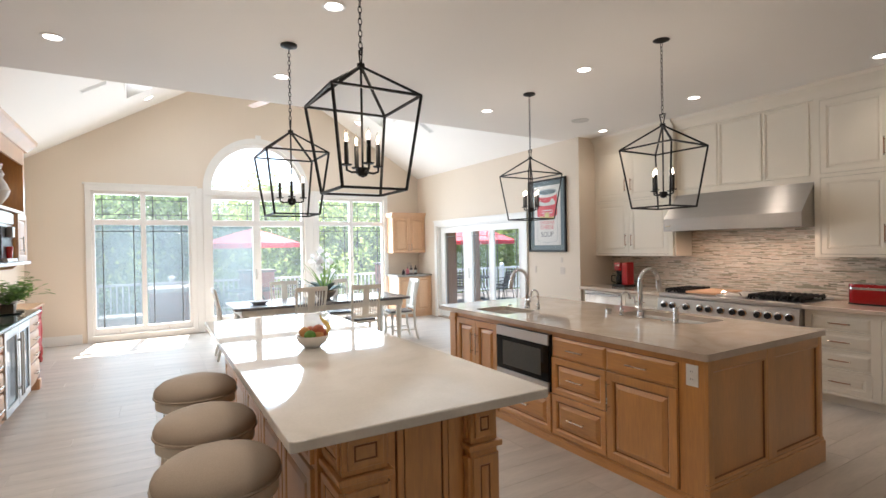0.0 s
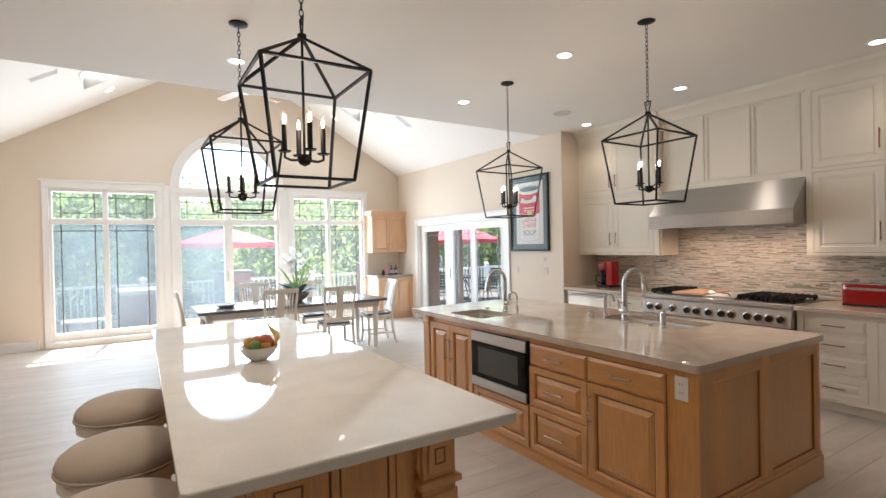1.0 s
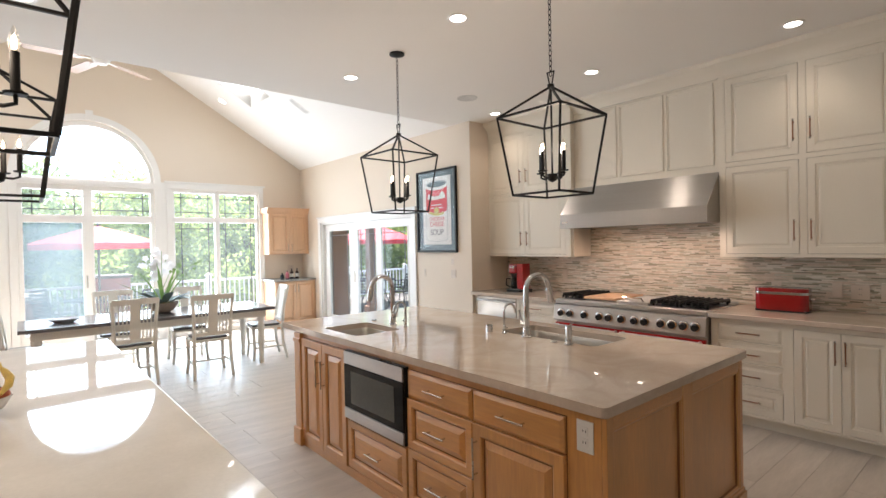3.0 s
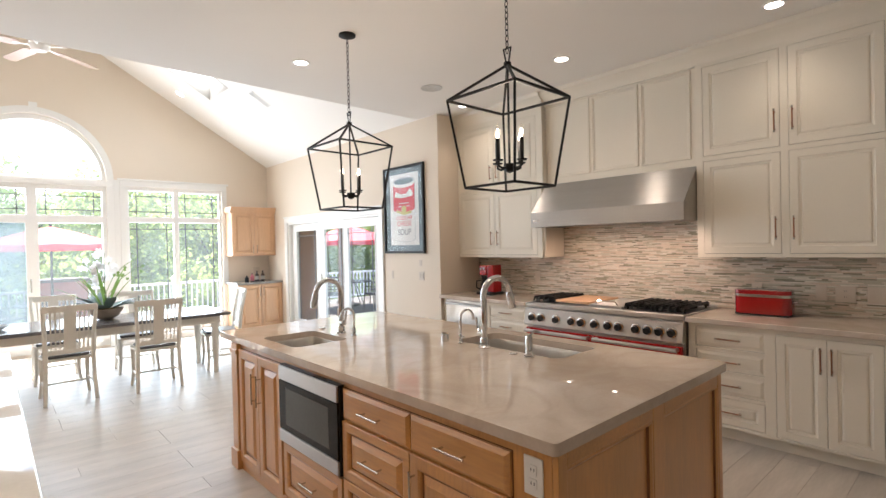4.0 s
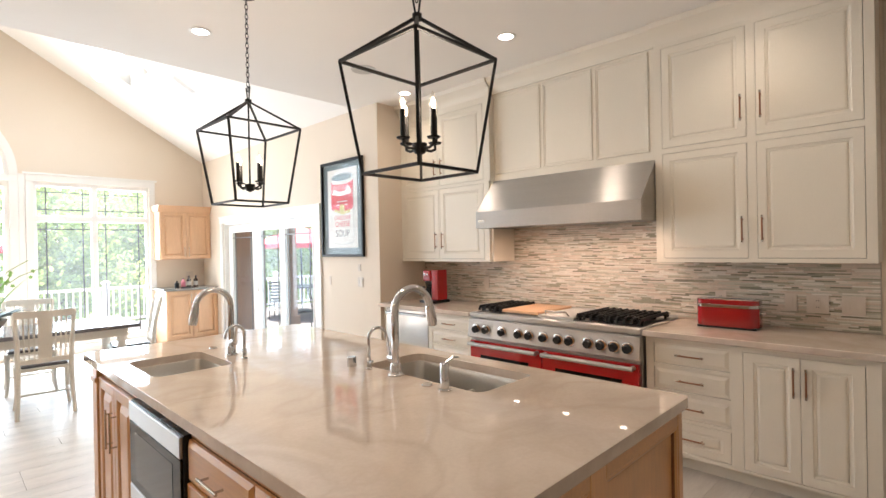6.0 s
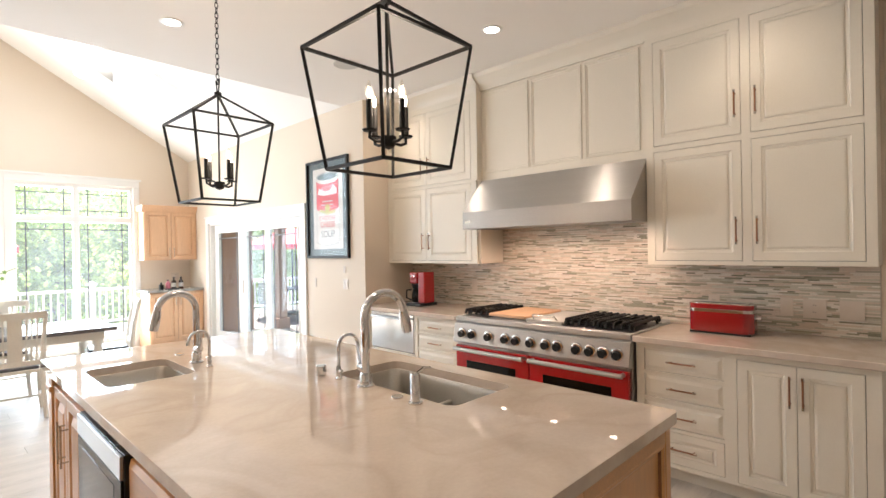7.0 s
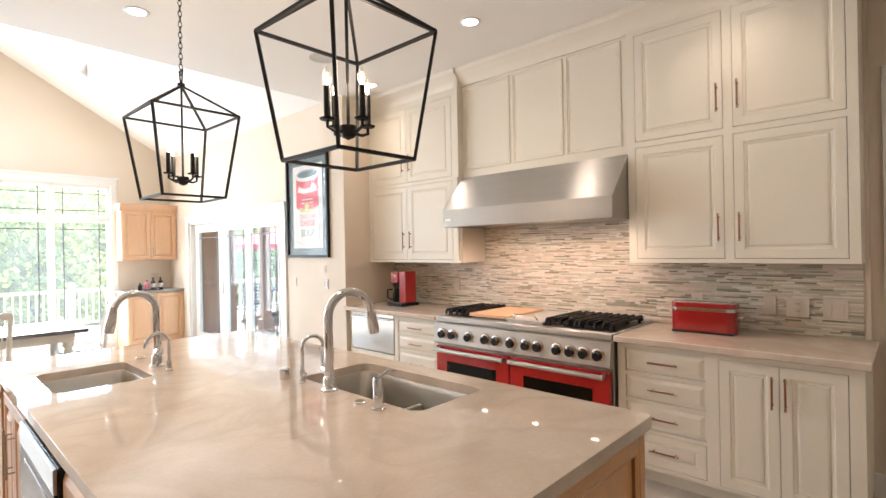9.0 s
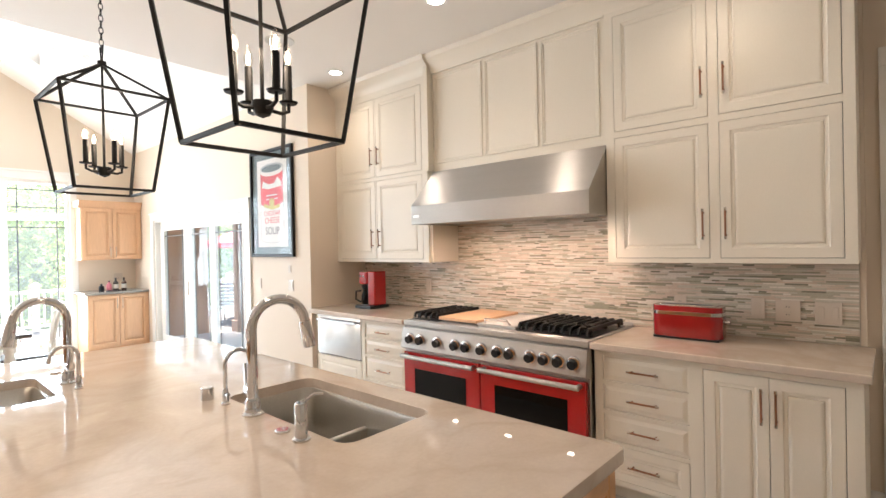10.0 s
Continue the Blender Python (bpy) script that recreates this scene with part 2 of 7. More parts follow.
def sheet(bm, F, outer, holes, n0, n1):
    """A slab of any outline, with holes through it."""
    from mathutils.geometry import tessellate_polygon
    loops = [[Vector((u, v, 0)) for u, v in lp] for lp in (outer, *holes)]
    flat = [p for lp in loops for p in lp]
    tris = tessellate_polygon(loops)
    lo, hi = [bm.verts.new(F(p.x, p.y, n0)) for p in flat], [bm.verts.new(F(p.x, p.y, n1)) for p in flat]
    for t in tris:
        for vs in (lo, hi):
            try:
                bm.faces.new([vs[i] for i in t])
            except ValueError:
                pass
    k = 0
    for lp in loops:
        m = len(lp)
        for i in range(m):
            j = (i + 1) % m
            bm.faces.new((lo[k + i], lo[k + j], hi[k + j], hi[k + i]))
        k += m
    bmesh.ops.dissolve_limit(bm, angle_limit=0.01, verts=bm.verts, edges=bm.edges) if not holes else None
    return bm


def rrect(u0, v0, u1, v1, r, seg=5):
    pts = []
    for cu, cv, a0 in ((u1 - r, v1 - r, 0), (u0 + r, v1 - r, 90), (u0 + r, v0 + r, 180), (u1 - r, v0 + r, 270)):
        pts += [(cu + r * math.cos(radians(a0 + 90 * k / seg)), cv + r * math.sin(radians(a0 + 90 * k / seg))) for k in range(seg + 1)]
    return pts


def rect(u0, v0, u1, v1):
    return [(u0, v0), (u1, v0), (u1, v1), (u0, v1)]


def thing(name, loc=(0, 0, 0), label="", category="", group="", kind="", rz=0):
    e = new(name)
    e.empty_display_size = 0.05
    e.matrix_basis = pose(*loc, 0, 0, rz)
    return tagged(e, label, category, group, kind)


def origin(ob):
    p = Vector((0, 0, 0))
    while ob:
        p += ob.matrix_basis.translation
        ob = ob.parent
    return p


def part(name, bm, material, parent=None, label="", bevel=0.0, world=True, smooth=True):
    """Links a bmesh as one mesh object under a thing or part; world: its points are in the room's metres."""
    if parent and world:
        bmesh.ops.translate(bm, verts=bm.verts, vec=-origin(parent))
    bmesh.ops.recalc_face_normals(bm, faces=bm.faces)
    me = bpy.data.meshes.new(name)
    for f in bm.faces:
        f.smooth = smooth
    bm.to_mesh(me)
    bm.free()
    if smooth:
        me.set_sharp_from_angle(angle=radians(35))
    me.materials.append(material)
    ob = new(name, me)
    if parent:
        ob.parent = parent
    if bevel:
        b = ob.modifiers.new("edge", "BEVEL")
        b.width, b.segments, b.limit_method, b.angle_limit, b.harden_normals = bevel, 2, "ANGLE", radians(40), True
    return tagged(ob, label)


def B():
    return bmesh.new()


def structure(name, bm, material, label, category, bevel=0.0):
    return tagged(part(name, bm, material, None, "", bevel), label, category, "", "structure")


def panel_front(bm, F, u0, v0, u1, v1, n0=0.0, t=0.02, rail=0.055, raised=True, low=0.5, glazed=False):
    """A framed front with a raised field, as on a cabinet door: one skin over nested rectangles. glazed: a brown line
    in the groove, glaze and painted shade together.
    """
    w, h = u1 - u0 - 2 * rail, v1 - v0 - 2 * rail
    slope = min(0.006 + 0.022 * (1 - low) * 1.4, w * 0.2, h * 0.3)
    steps = [(0.0, n0), (0.0, n0 + t - 0.002), (0.002, n0 + t), (rail - 0.010, n0 + t), (rail - 0.004, n0 + t * (0.75 + 0.25 * low)), (rail, n0 + t * (0.6 + 0.4 * low)), (rail + 0.003, n0 + t * low)]
    if raised:
        steps += [(rail + 0.006, n0 + t * (low - 0.22)), (rail + 0.010, n0 + t * low), (rail + 0.010 + slope, n0 + t * 0.88), (rail + 0.013 + slope, n0 + t * 0.95)]
    loops = [[bm.verts.new(F(*p, n)) for p in ((u0 + i, v0 + i), (u1 - i, v0 + i), (u1 - i, v1 - i), (u0 + i, v1 - i))] for i, n in steps]
    bm.faces.new(loops[0]), bm.faces.new(loops[-1])
    for i, (a, b) in enumerate(zip(loops, loops[1:])):
        for k in range(4):
            f = bm.faces.new((a[k], a[(k + 1) % 4], b[(k + 1) % 4], b[k]))
            if glazed and i in ((6, 7) if raised else (5,)):
                f.material_index = 1
    return bm


def nested(bm, F, u0, v0, u1, v1, steps):
    """A front of nested rectangles: each step is an inset and a height."""
    loops = [[bm.verts.new(F(*p, n)) for p in ((u0 + i, v0 + i), (u1 - i, v0 + i), (u1 - i, v1 - i), (u0 + i, v1 - i))] for i, n in steps]
    bm.faces.new(loops[0]), bm.faces.new(loops[-1])
    for a, b in zip(loops, loops[1:]):
        for k in range(4):
            bm.faces.new((a[k], a[(k + 1) % 4], b[(k + 1) % 4], b[k]))
    return bm


def cream_front(bm, F, u0, v0, u1, v1, n0=0.001, t=0.019, rail=0.052):
    """A painted door: flat frame, a narrow ogee and a low field."""
    n = n0 + t
    return nested(bm, F, u0, v0, u1, v1, [(0, n0), (0, n - 0.0015), (0.0015, n), (rail, n), (rail + 0.003, n - 0.0035), (rail + 0.008, n - 0.005), (rail + 0.017, n - 0.0055), (rail + 0.020, n - 0.0085), (rail + 0.023, n - 0.004), (rail + 0.034, n - 0.0015)])


def glazed_part(name, bm, material, parent):
    o = part(name, bm, material, parent, smooth=False)
    o.data.materials.append(M_GLAZE_SHADE)
    return o


def pull(F, u, v, length, vertical, material, parent, n=0.02, r=0.006, ends=None):
    """A bar handle on two short posts."""
    bm = B()
    h = length / 2
    a, b = ((u, v - h), (u, v + h)) if vertical else ((u - h, v), (u + h, v))
    tube(bm, [F(*a, n + 0.03), F(*b, n + 0.03)], r, 10)
    for s in (0.12, 0.88):
        p = (a[0] + (b[0] - a[0]) * s, a[1] + (b[1] - a[1]) * s)
        tube(bm, [F(*p, n - 0.002), F(*p, n + 0.03)], r * 0.85, 8)
    h_ob = part("handle", bm, material, parent)
    if ends:
        for s in (0.06, 0.94):
            e = B()
            p, q = [(a[0] + (b[0] - a[0]) * k, a[1] + (b[1] - a[1]) * k) for k in (s - 0.06, s + 0.06)]
            tube(e, [F(*p, n + 0.03), F(*q, n + 0.03)], r * 1.15, 10)
            part("ferrule", e, ends, h_ob) if parent.parent is None else None
    return h_ob


def screen_mat():
    """Fine insect mesh: mostly open, with a pale veil where the daylight catches it."""
    m = bpy.data.materials.new("insect_mesh")
    m.use_nodes = True
    n, l = m.node_tree.nodes, m.node_tree.links
    n.remove(n["Principled BSDF"])
    tr, tl, mx = n.new("ShaderNodeBsdfTransparent"), n.new("ShaderNodeBsdfTranslucent"), n.new("ShaderNodeMixShader")
    tl.inputs[0].default_value, mx.inputs[0].default_value = (0.030, 0.038, 0.042, 1), 0.48
    l.new(tr.outputs[0], mx.inputs[1]), l.new(tl.outputs[0], mx.inputs[2]), l.new(mx.outputs[0], n["Material Output"].inputs[0])
    return m


M_SCREEN = screen_mat()
# milky skylight pane, added so the sun throws no sharp patch indoors
M_DIFFUSER = mat("milky_sun_diffuser", (0.8, 0.8, 0.8), 0.3, var=0.02)
dm = M_DIFFUSER.node_tree
d_tl, d_mx = dm.nodes.new("ShaderNodeBsdfTranslucent"), dm.nodes.new("ShaderNodeMixShader")
d_tl.inputs[0].default_value, d_mx.inputs[0].default_value = (0.85, 0.87, 0.88, 1), 0.7
dm.links.new(dm.nodes["Principled BSDF"].outputs[0], d_mx.inputs[1]), dm.links.new(d_tl.outputs[0], d_mx.inputs[2]), dm.links.new(d_mx.outputs[0], dm.nodes["Material Output"].inputs[0])
# the room: floor, walls, ceilings
YW, XR, XL, CH = 12.15, 8.87, 1.70, 3.11
PITCH, XC = 0.595, 5.33
YB, YE = -0.6, 7.2
RIDGE = CH + PITCH * (XR - XC)
XL2 = XC - (XR - XC)

bm = box(B(), (0.9, -1.0, -0.15), (10.4, 12.3, -0.012))
floor = structure("floor", bm, M_GROUT, "pale wood-look plank tile floor with thin grey joints", "floor")

ARCH_R, ARCH_Z = 0.94, 2.68
W1, W2, W3 = (2.60, 4.11), (4.42, 6.22), (6.49, 8.00)
Z0, Z1 = 0.10, 2.60
arch = [(W2[0], 0.03), (W2[1], 0.03), (W2[1], ARCH_Z)] + [(XC - 0.01 + 0.90 * math.cos(radians(a)), ARCH_Z + ARCH_R * math.sin(radians(a))) for a in range(6, 180, 6)] + [(W2[0], ARCH_Z)]
gable = [(XL - 0.15, -0.05), (XR + 0.15, -0.05), (XR + 0.15, CH + 0.1), (XC, RIDGE + 0.2), (XL - 0.15, CH + 0.1)]
structure("wall_north", sheet(B(), FYP(YW), gable, [rect(W1[0], Z0, W1[1], Z1), arch, rect(W3[0], Z0, W3[1], Z1)], 0, 0.15), M_WALL, "beige painted gable wall with tall windows", "wall")

SL0, SL1, SLZ = 8.34, 11.26, 1.98
structure("wall_east", sheet(B(), FXP(XR), [(7.08, -0.05), (YW, -0.05), (YW, CH + 0.12), (7.08, CH + 0.12)], [rect(SL0, 0.0, SL1, SLZ)], 0, 0.14), M_WALL, "beige painted wall with sliding glass doors", "wall")
XB = 9.56
bm = B()
sheet(bm, FXP(XB), [(2.96, -0.05), (7.08, -0.05), (7.08, CH + 0.1), (2.96, CH + 0.1)], [], 0, 0.15)
structure("wall_range", bm, M_WALL, "beige painted wall behind the range", "wall")
structure("wall_return", box(B(), (XR + 0.14, 7.08, -0.05), (XB + 0.15, 7.22, CH + 0.1)), M_WALL, "short beige wall return beside the cabinets", "wall")
structure("wall_hall", sheet(B(), FXP(9.62), [(YB, -0.05), (2.96, -0.05), (2.96, CH + 0.1), (YB, CH + 0.1)], [rect(1.95, 0.0, 2.80, 2.40)], 0, 0.12), M_WALL, "beige painted wall with a cased door", "wall")
structure("wall_south", box(B(), (XL - 0.15, YB - 0.15, -0.05), (9.74, YB, CH + 0.1)), M_WALL, "plain beige wall", "wall")
structure("wall_west", box(B(), (XL - 0.15, YB, -0.05), (XL, YW, CH + 0.1)), M_WALL, "plain beige wall behind the built-in", "wall")

structure("ceiling", sheet(B(), FZ(CH), [(XL, YB), (9.74, YB), (9.74, 7.46), (XL, 7.225)], [], 0, 0.12), M_CEIL, "flat white painted kitchen ceiling", "ceiling")
# vaulted part: two slopes; the east one has a skylight well
SKY = (6.75, 10.2, 7.5, 11.0)
SKY_W = (3.16, 10.2, 3.91, 11.0)


def slope_z(x):
    return CH + PITCH * (XR - x) if x > XC else CH + PITCH * (x - XL2)


def FSL(u, v, n):
    return (u, v, slope_z(u) + n)


structure("vault_east", sheet(B(), FSL, [(XC, YE), (XR + 0.14, YE), (XR + 0.14, YW), (XC, YW)], [rect(*SKY)], 0, 0.12), M_CEIL, "sloping white vaulted ceiling with a skylight", "ceiling")
structure("vault_west", sheet(B(), FSL, [(XL2 - 0.2, YE), (XC - 0.001, YE), (XC - 0.001, YW), (XL2 - 0.2, YW)], [rect(*SKY_W)], 0, 0.12), M_CEIL, "sloping white vaulted ceiling", "ceiling")
structure("vault_gable", sheet(B(), FY(YE), [(XL2 - 0.2, CH + 0.12), (XR + 0.1, CH + 0.12), (XC, RIDGE + 0.1)], [], 0, 0.1), M_WALL, "beige gable above the kitchen ceiling", "wall")
for q in (SKY, SKY_W):
    well = B()
    ring = [(q[0], q[1]), (q[2], q[1]), (q[2], q[3]), (q[0], q[3])]
    for k in range(4):
        a, b = ring[k], ring[(k + 1) % 4]
        well.faces.new([well.verts.new((p[0], p[1], slope_z(p[0]) + dz)) for p, dz in ((a, 0.0), (b, 0.0), (b, 0.5), (a, 0.5))])
    wo = structure("skylight_well", well, M_CEIL, "white plastered skylight well", "skylight")
    so = wo.modifiers.new("wall", "SOLIDIFY")
    so.thickness, so.offset = 0.03, 0
    gl = B()
    gl.faces.new([gl.verts.new((p[0], p[1], slope_z(p[0]) + 0.49)) for p in ring])
    part("dome", gl, M_DIFFUSER, wo, "milky acrylic dome")

# baseboards
bb = B()
fbox(bb, FY(YW), XL, 0, 2.44, 0.14, 0, 0.018)
fbox(bb, FY(YW), XL, 0.14, 2.44, 0.16, 0, 0.011)
structure("baseboard", bb, M_TRIM, "white painted baseboard under the gable wall", "baseboard", 0.003)
bb = B()
fbox(bb, FX(XR), 7.08, 0, 8.22, 0.14, 0, 0.018)
fbox(bb, FX(XR), 7.08, 0.14, 8.22, 0.16, 0, 0.011)
structure("baseboard", bb, M_TRIM, "white painted baseboard along the picture wall", "baseboard", 0.003)
bb = B()
fbox(bb, FX(9.62), 2.90, 0, 2.96, 0.14, 0, 0.018)
structure("baseboard", bb, M_TRIM, "white painted baseboard beside the door", "baseboard", 0.003)


# windows
def muntins(bm, F, u0, v0, u1, v1, n, w=0.015, inset=0.11):
    """Thin lead lines close to the pane's edges."""
    for u in (u0 + inset, u1 - inset):
        fbox(bm, F, u - w / 2, v0, u + w / 2, v1, n - 0.004, n + 0.004)
    for v in ((v1 - inset,) if v1 - v0 > 0.6 else (v0 + inset * 0.8, v1 - inset * 0.8)):
        fbox(bm, F, u0, v - w / 2, u1, v + w / 2, n - 0.0035, n + 0.0035)
    return bm


def pane(F, u0, v0, u1, v1, n, parent, lines=True, inset=0.11):
    p = part("pane", fbox(B(), F, u0, v0, u1, v1, n - 0.003, n + 0.003), M_GLASS, parent, smooth=False)
    p.visible_shadow = False
    if lines:
        part("muntin", muntins(B(), F, u0, v0, u1, v1, n + 0.008, inset=inset), M_LEAD, p)
    return p


M_LEAD = mat("lead_line", (0.12, 0.12, 0.11), 0.5, 0.3)


def tall_window(name, u0, u1, mid, label):
    w = thing(name, ((u0 + u1) / 2, YW, 0), label, "window", kind="structure")
    F = FY(YW)
    zt = 2.06
    bm = B()
    sheet(bm, F, rect(u0, Z0, u1, Z1), [rect(u0 + 0.04, Z0 + 0.13, mid - 0.04, zt - 0.05), rect(mid + 0.04, Z0 + 0.13, u1 - 0.04, zt - 0.05), rect(u0 + 0.04, zt + 0.045, mid - 0.04, Z1 - 0.06), rect(mid + 0.04, zt + 0.045, u1 - 0.04, Z1 - 0.06)], -0.10, -0.02)
    part("window_frame", bm, M_TRIM, w, bevel=0.004)
    c = B()
    fbox(c, F, u0 - 0.09, 0, u0, Z1, 0, 0.022), fbox(c, F, u1, 0, u1 + 0.09, Z1, 0, 0.022)
    fbox(c, F, u0 - 0.09, Z1, u1 + 0.09, Z1 + 0.10, 0, 0.024), fbox(c, F, u0 - 0.12, Z1 + 0.10, u1 + 0.12, Z1 + 0.13, 0, 0.045)
    fbox(c, F, u0, 0, u1, Z0, 0, 0.02)
    part("casing", c, M_TRIM, w, bevel=0.004)
    s = B()
    for a, b in ((u0 + 0.04, mid - 0.04), (mid + 0.04, u1 - 0.04)):
        pane(F, a, Z0 + 0.13, b, zt - 0.05, -0.06, w)
        if name == "window_1":
            sc = part("insect_screen", fbox(B(), F, a, Z0 + 0.13, b, zt - 0.05, -0.089, -0.087), M_SCREEN, w, smooth=False)
            sc.visible_shadow = False
        pane(F, a, zt + 0.045, b, Z1 - 0.06, -0.06, w)
        k = B()
        tube(k, [F(a + (b - a) * 0.5, Z0 + 0.06, -0.02), F(a + (b - a) * 0.5, Z0 + 0.06, 0.02)], 0.012, 8)
        part("latch", k, M_WHITEP, w)
    box(s, (u0 - 0.02, YW - 0.05, Z0 - 0.012), (u1 + 0.02, YW + 0.02, Z0 + 0.012))
    part("window_sill", s, M_TRIM, w, bevel=0.004)
    return w


tall_window("window_1", *W1, 3.355, "white-framed tall double window with leaded lines onto the deck")
tall_window("window_3", *W3, 7.24, "white-framed tall double window with leaded lines and trees outside")

w = thing("window_2", (XC, YW, 0), "white arched window over double glass doors onto the deck", "window", kind="structure")
F = FY(YW)
MID, zt = 5.28, 2.06
part("window_frame", sheet(B(), F, arch, [rect(W2[0] + 0.06, 0.28, MID - 0.075, zt - 0.07), rect(MID + 0.075, 0.28, W2[1] - 0.06, zt - 0.07), rect(W2[0] + 0.06, zt + 0.05, MID - 0.06, 2.50), rect(MID + 0.06, zt + 0.05, W2[1] - 0.06, 2.50), [(W2[0] + 0.06, ARCH_Z + 0.02), (W2[1] - 0.06, ARCH_Z + 0.02)] + [(XC - 0.01 + 0.84 * math.cos(radians(a)), ARCH_Z + 0.02 + 0.84 * math.sin(radians(a))) for a in range(6, 180, 6)]], -0.11, -0.02), M_TRIM, w, bevel=0.003)
pane(F, W2[0] + 0.06, 0.28, MID - 0.075, zt - 0.07, -0.06, w, False)
pane(F, MID + 0.075, 0.28, W2[1] - 0.06, zt - 0.07, -0.06, w, False)
sc = part("insect_screen", fbox(B(), F, W2[0] + 0.06, 0.28, MID - 0.075, zt - 0.07, -0.089, -0.087), M_SCREEN, w, smooth=False)
sc.visible_shadow = False
pane(F, W2[0] + 0.06, zt + 0.05, MID - 0.06, 2.50, -0.06, w)
pane(F, MID + 0.06, zt + 0.05, W2[1] - 0.06, 2.50, -0.06, w)
half = [(XC - 0.01 + 0.85 * math.cos(radians(a)), ARCH_Z + 0.02 + 0.85 * math.sin(radians(a))) for a in range(0, 181, 6)]
ap = part("pane", sheet(B(), F, half, [], -0.063, -0.057), M_GLASS, w, smooth=False)
ap.visible_shadow = False
c = B()
outer = [(XC - 0.01 + 1.0 * math.cos(radians(a)), ARCH_Z + 1.04 * math.sin(radians(a))) for a in range(0, 181, 5)]
inner = [(XC - 0.01 + 0.90 * math.cos(radians(a)), ARCH_Z + 0.94 * math.sin(radians(a))) for a in range(180, -1, -5)]
sheet(c, F, outer + inner, [], 0, 0.03)
fbox(c, F, W2[0] - 0.10, 0, W2[0], ARCH_Z, 0, 0.024), fbox(c, F, W2[1], 0, W2[1] + 0.10, ARCH_Z, 0, 0.024)
fbox(c, F, W2[0] - 0.08, 2.58, W2[1] + 0.08, 2.66, -0.01, 0.035)
fbox(c, F, XC - 0.05, ARCH_Z + 0.95, XC + 0.05, ARCH_Z + 1.10, 0, 0.045)
part("casing", c, M_TRIM, w)
for a, b in ((4.202, 4.318), (6.322, 6.398)):
    part("pilaster", fbox(B(), F, a, 0, b, 2.70, 0, 0.014), M_TRIM, w, bevel=0.003)
k = B()
tube(k, [F(MID - 0.03, 0.95, 0.02), F(MID - 0.03, 1.15, 0.02)], 0.012, 8)
part("door_handle", k, M_NICKEL, w)

# sliding glass doors on the east wall
sd = thing("door_1", (XR, 9.8, 0), "white-framed sliding glass doors with leaded lines, closed", "sliding door", kind="structure")
F = FX(XR)
c = B()
fbox(c, F, SL0 - 0.10, 0, SL0, SLZ, 0, 0.024), fbox(c, F, SL1, 0, SL1 + 0.10, SLZ, 0, 0.024)
fbox(c, F, SL0 - 0.10, SLZ, SL1 + 0.10, SLZ + 0.09, 0, 0.026), fbox(c, F, SL0 - 0.12, SLZ + 0.09, SL1 + 0.12, SLZ + 0.115, 0, 0.04)
part("casing", c, M_TRIM, sd, bevel=0.004)
part("threshold", box(B(), (XR - 0.01, SL0, -0.011), (XR + 0.12, SL1, 0.025)), M_NICKEL, sd)
j = B()
fbox(j, F, SL0, 0.025, SL0 + 0.03, SLZ, -0.13, -0.005), fbox(j, F, SL1 - 0.03, 0.025, SL1, SLZ, -0.13, -0.005), fbox(j, F, SL0 + 0.03, SLZ - 0.03, SL1 - 0.03, SLZ, -0.13, -0.005)
part("jamb", j, M_TRIM, sd, bevel=0.003)
for a, b, g0, g1, n in ((8.372, 9.305, 8.50, 9.238, -0.05), (9.308, 10.13, 9.375, 9.965, -0.05), (10.10, 11.228, 10.31, 11.06, -0.09)):
    part("door_panel", sheet(B(), F, rect(a, 0.03, b, SLZ - 0.035), [rect(g0, 0.24, g1, SLZ - 0.155)], n - 0.018, n + 0.018), M_TRIM, sd, bevel=0.003)
    pane(F, g0, 0.24, g1, SLZ - 0.155, n, sd, True, 0.09)
    part("glazing_bead", sheet(B(), F, rect(g0 - 0.012, 0.228, g1 + 0.012, SLZ - 0.143), [rect(g0 + 0.006, 0.246, g1 - 0.006, SLZ - 0.161)], n + 0.0185, n + 0.026), M_TRIM, sd)
k = B()
tube(k, [F(10.05, 0.9, -0.012), F(10.05, 1.1, -0.012)], 0.01, 8)
part("door_handle", k, M_NICKEL, sd)

# cased hall door by the cabinets
hd = thing("door_2", (9.62, 2.4, 0), "white painted panel door in a white casing, closed", "door", kind="structure")
c = B()
F = FX(9.62)
fbox(c, F, 2.80, 0, 2.90, 2.40, 0, 0.022), fbox(c, F, 1.85, 0, 1.95, 2.40, 0, 0.022), fbox(c, F, 1.85, 2.40, 2.90, 2.50, 0, 0.022)
part("casing", c, M_TRIM, hd, bevel=0.004)
bm = fbox(B(), F, 1.95, 0.01, 2.80, 2.40, -0.06, -0.03)
panel_front(bm, F, 1.95, 0.01, 2.80, 1.0, -0.03, 0.02, 0.11)
panel_front(bm, F, 1.95, 1.0, 2.80, 2.40, -0.03, 0.02, 0.11)
part("door_leaf", bm, M_TRIM, hd)
# kitchen island with sinks
IX0, IX1, IY0, IY1 = 6.07, 7.49, 3.435, 6.42
SINK2, SINK1 = (6.99, 4.07, 7.37, 4.84), (6.18, 5.40, 6.56, 5.90)
isl = thing("island_worktop", (6.78, 4.9, 0.88), "polished taupe stone worktop with two sink cut-outs", "worktop")
part("slab", sheet(B(), FZ(0.88), rrect(IX0, IY0, IX1, IY1, 0.022, 4), [rrect(*SINK2, 0.05)[::-1], rrect(*SINK1, 0.05)[::-1]], 0, 0.042), M_STONE, isl, bevel=0.008)

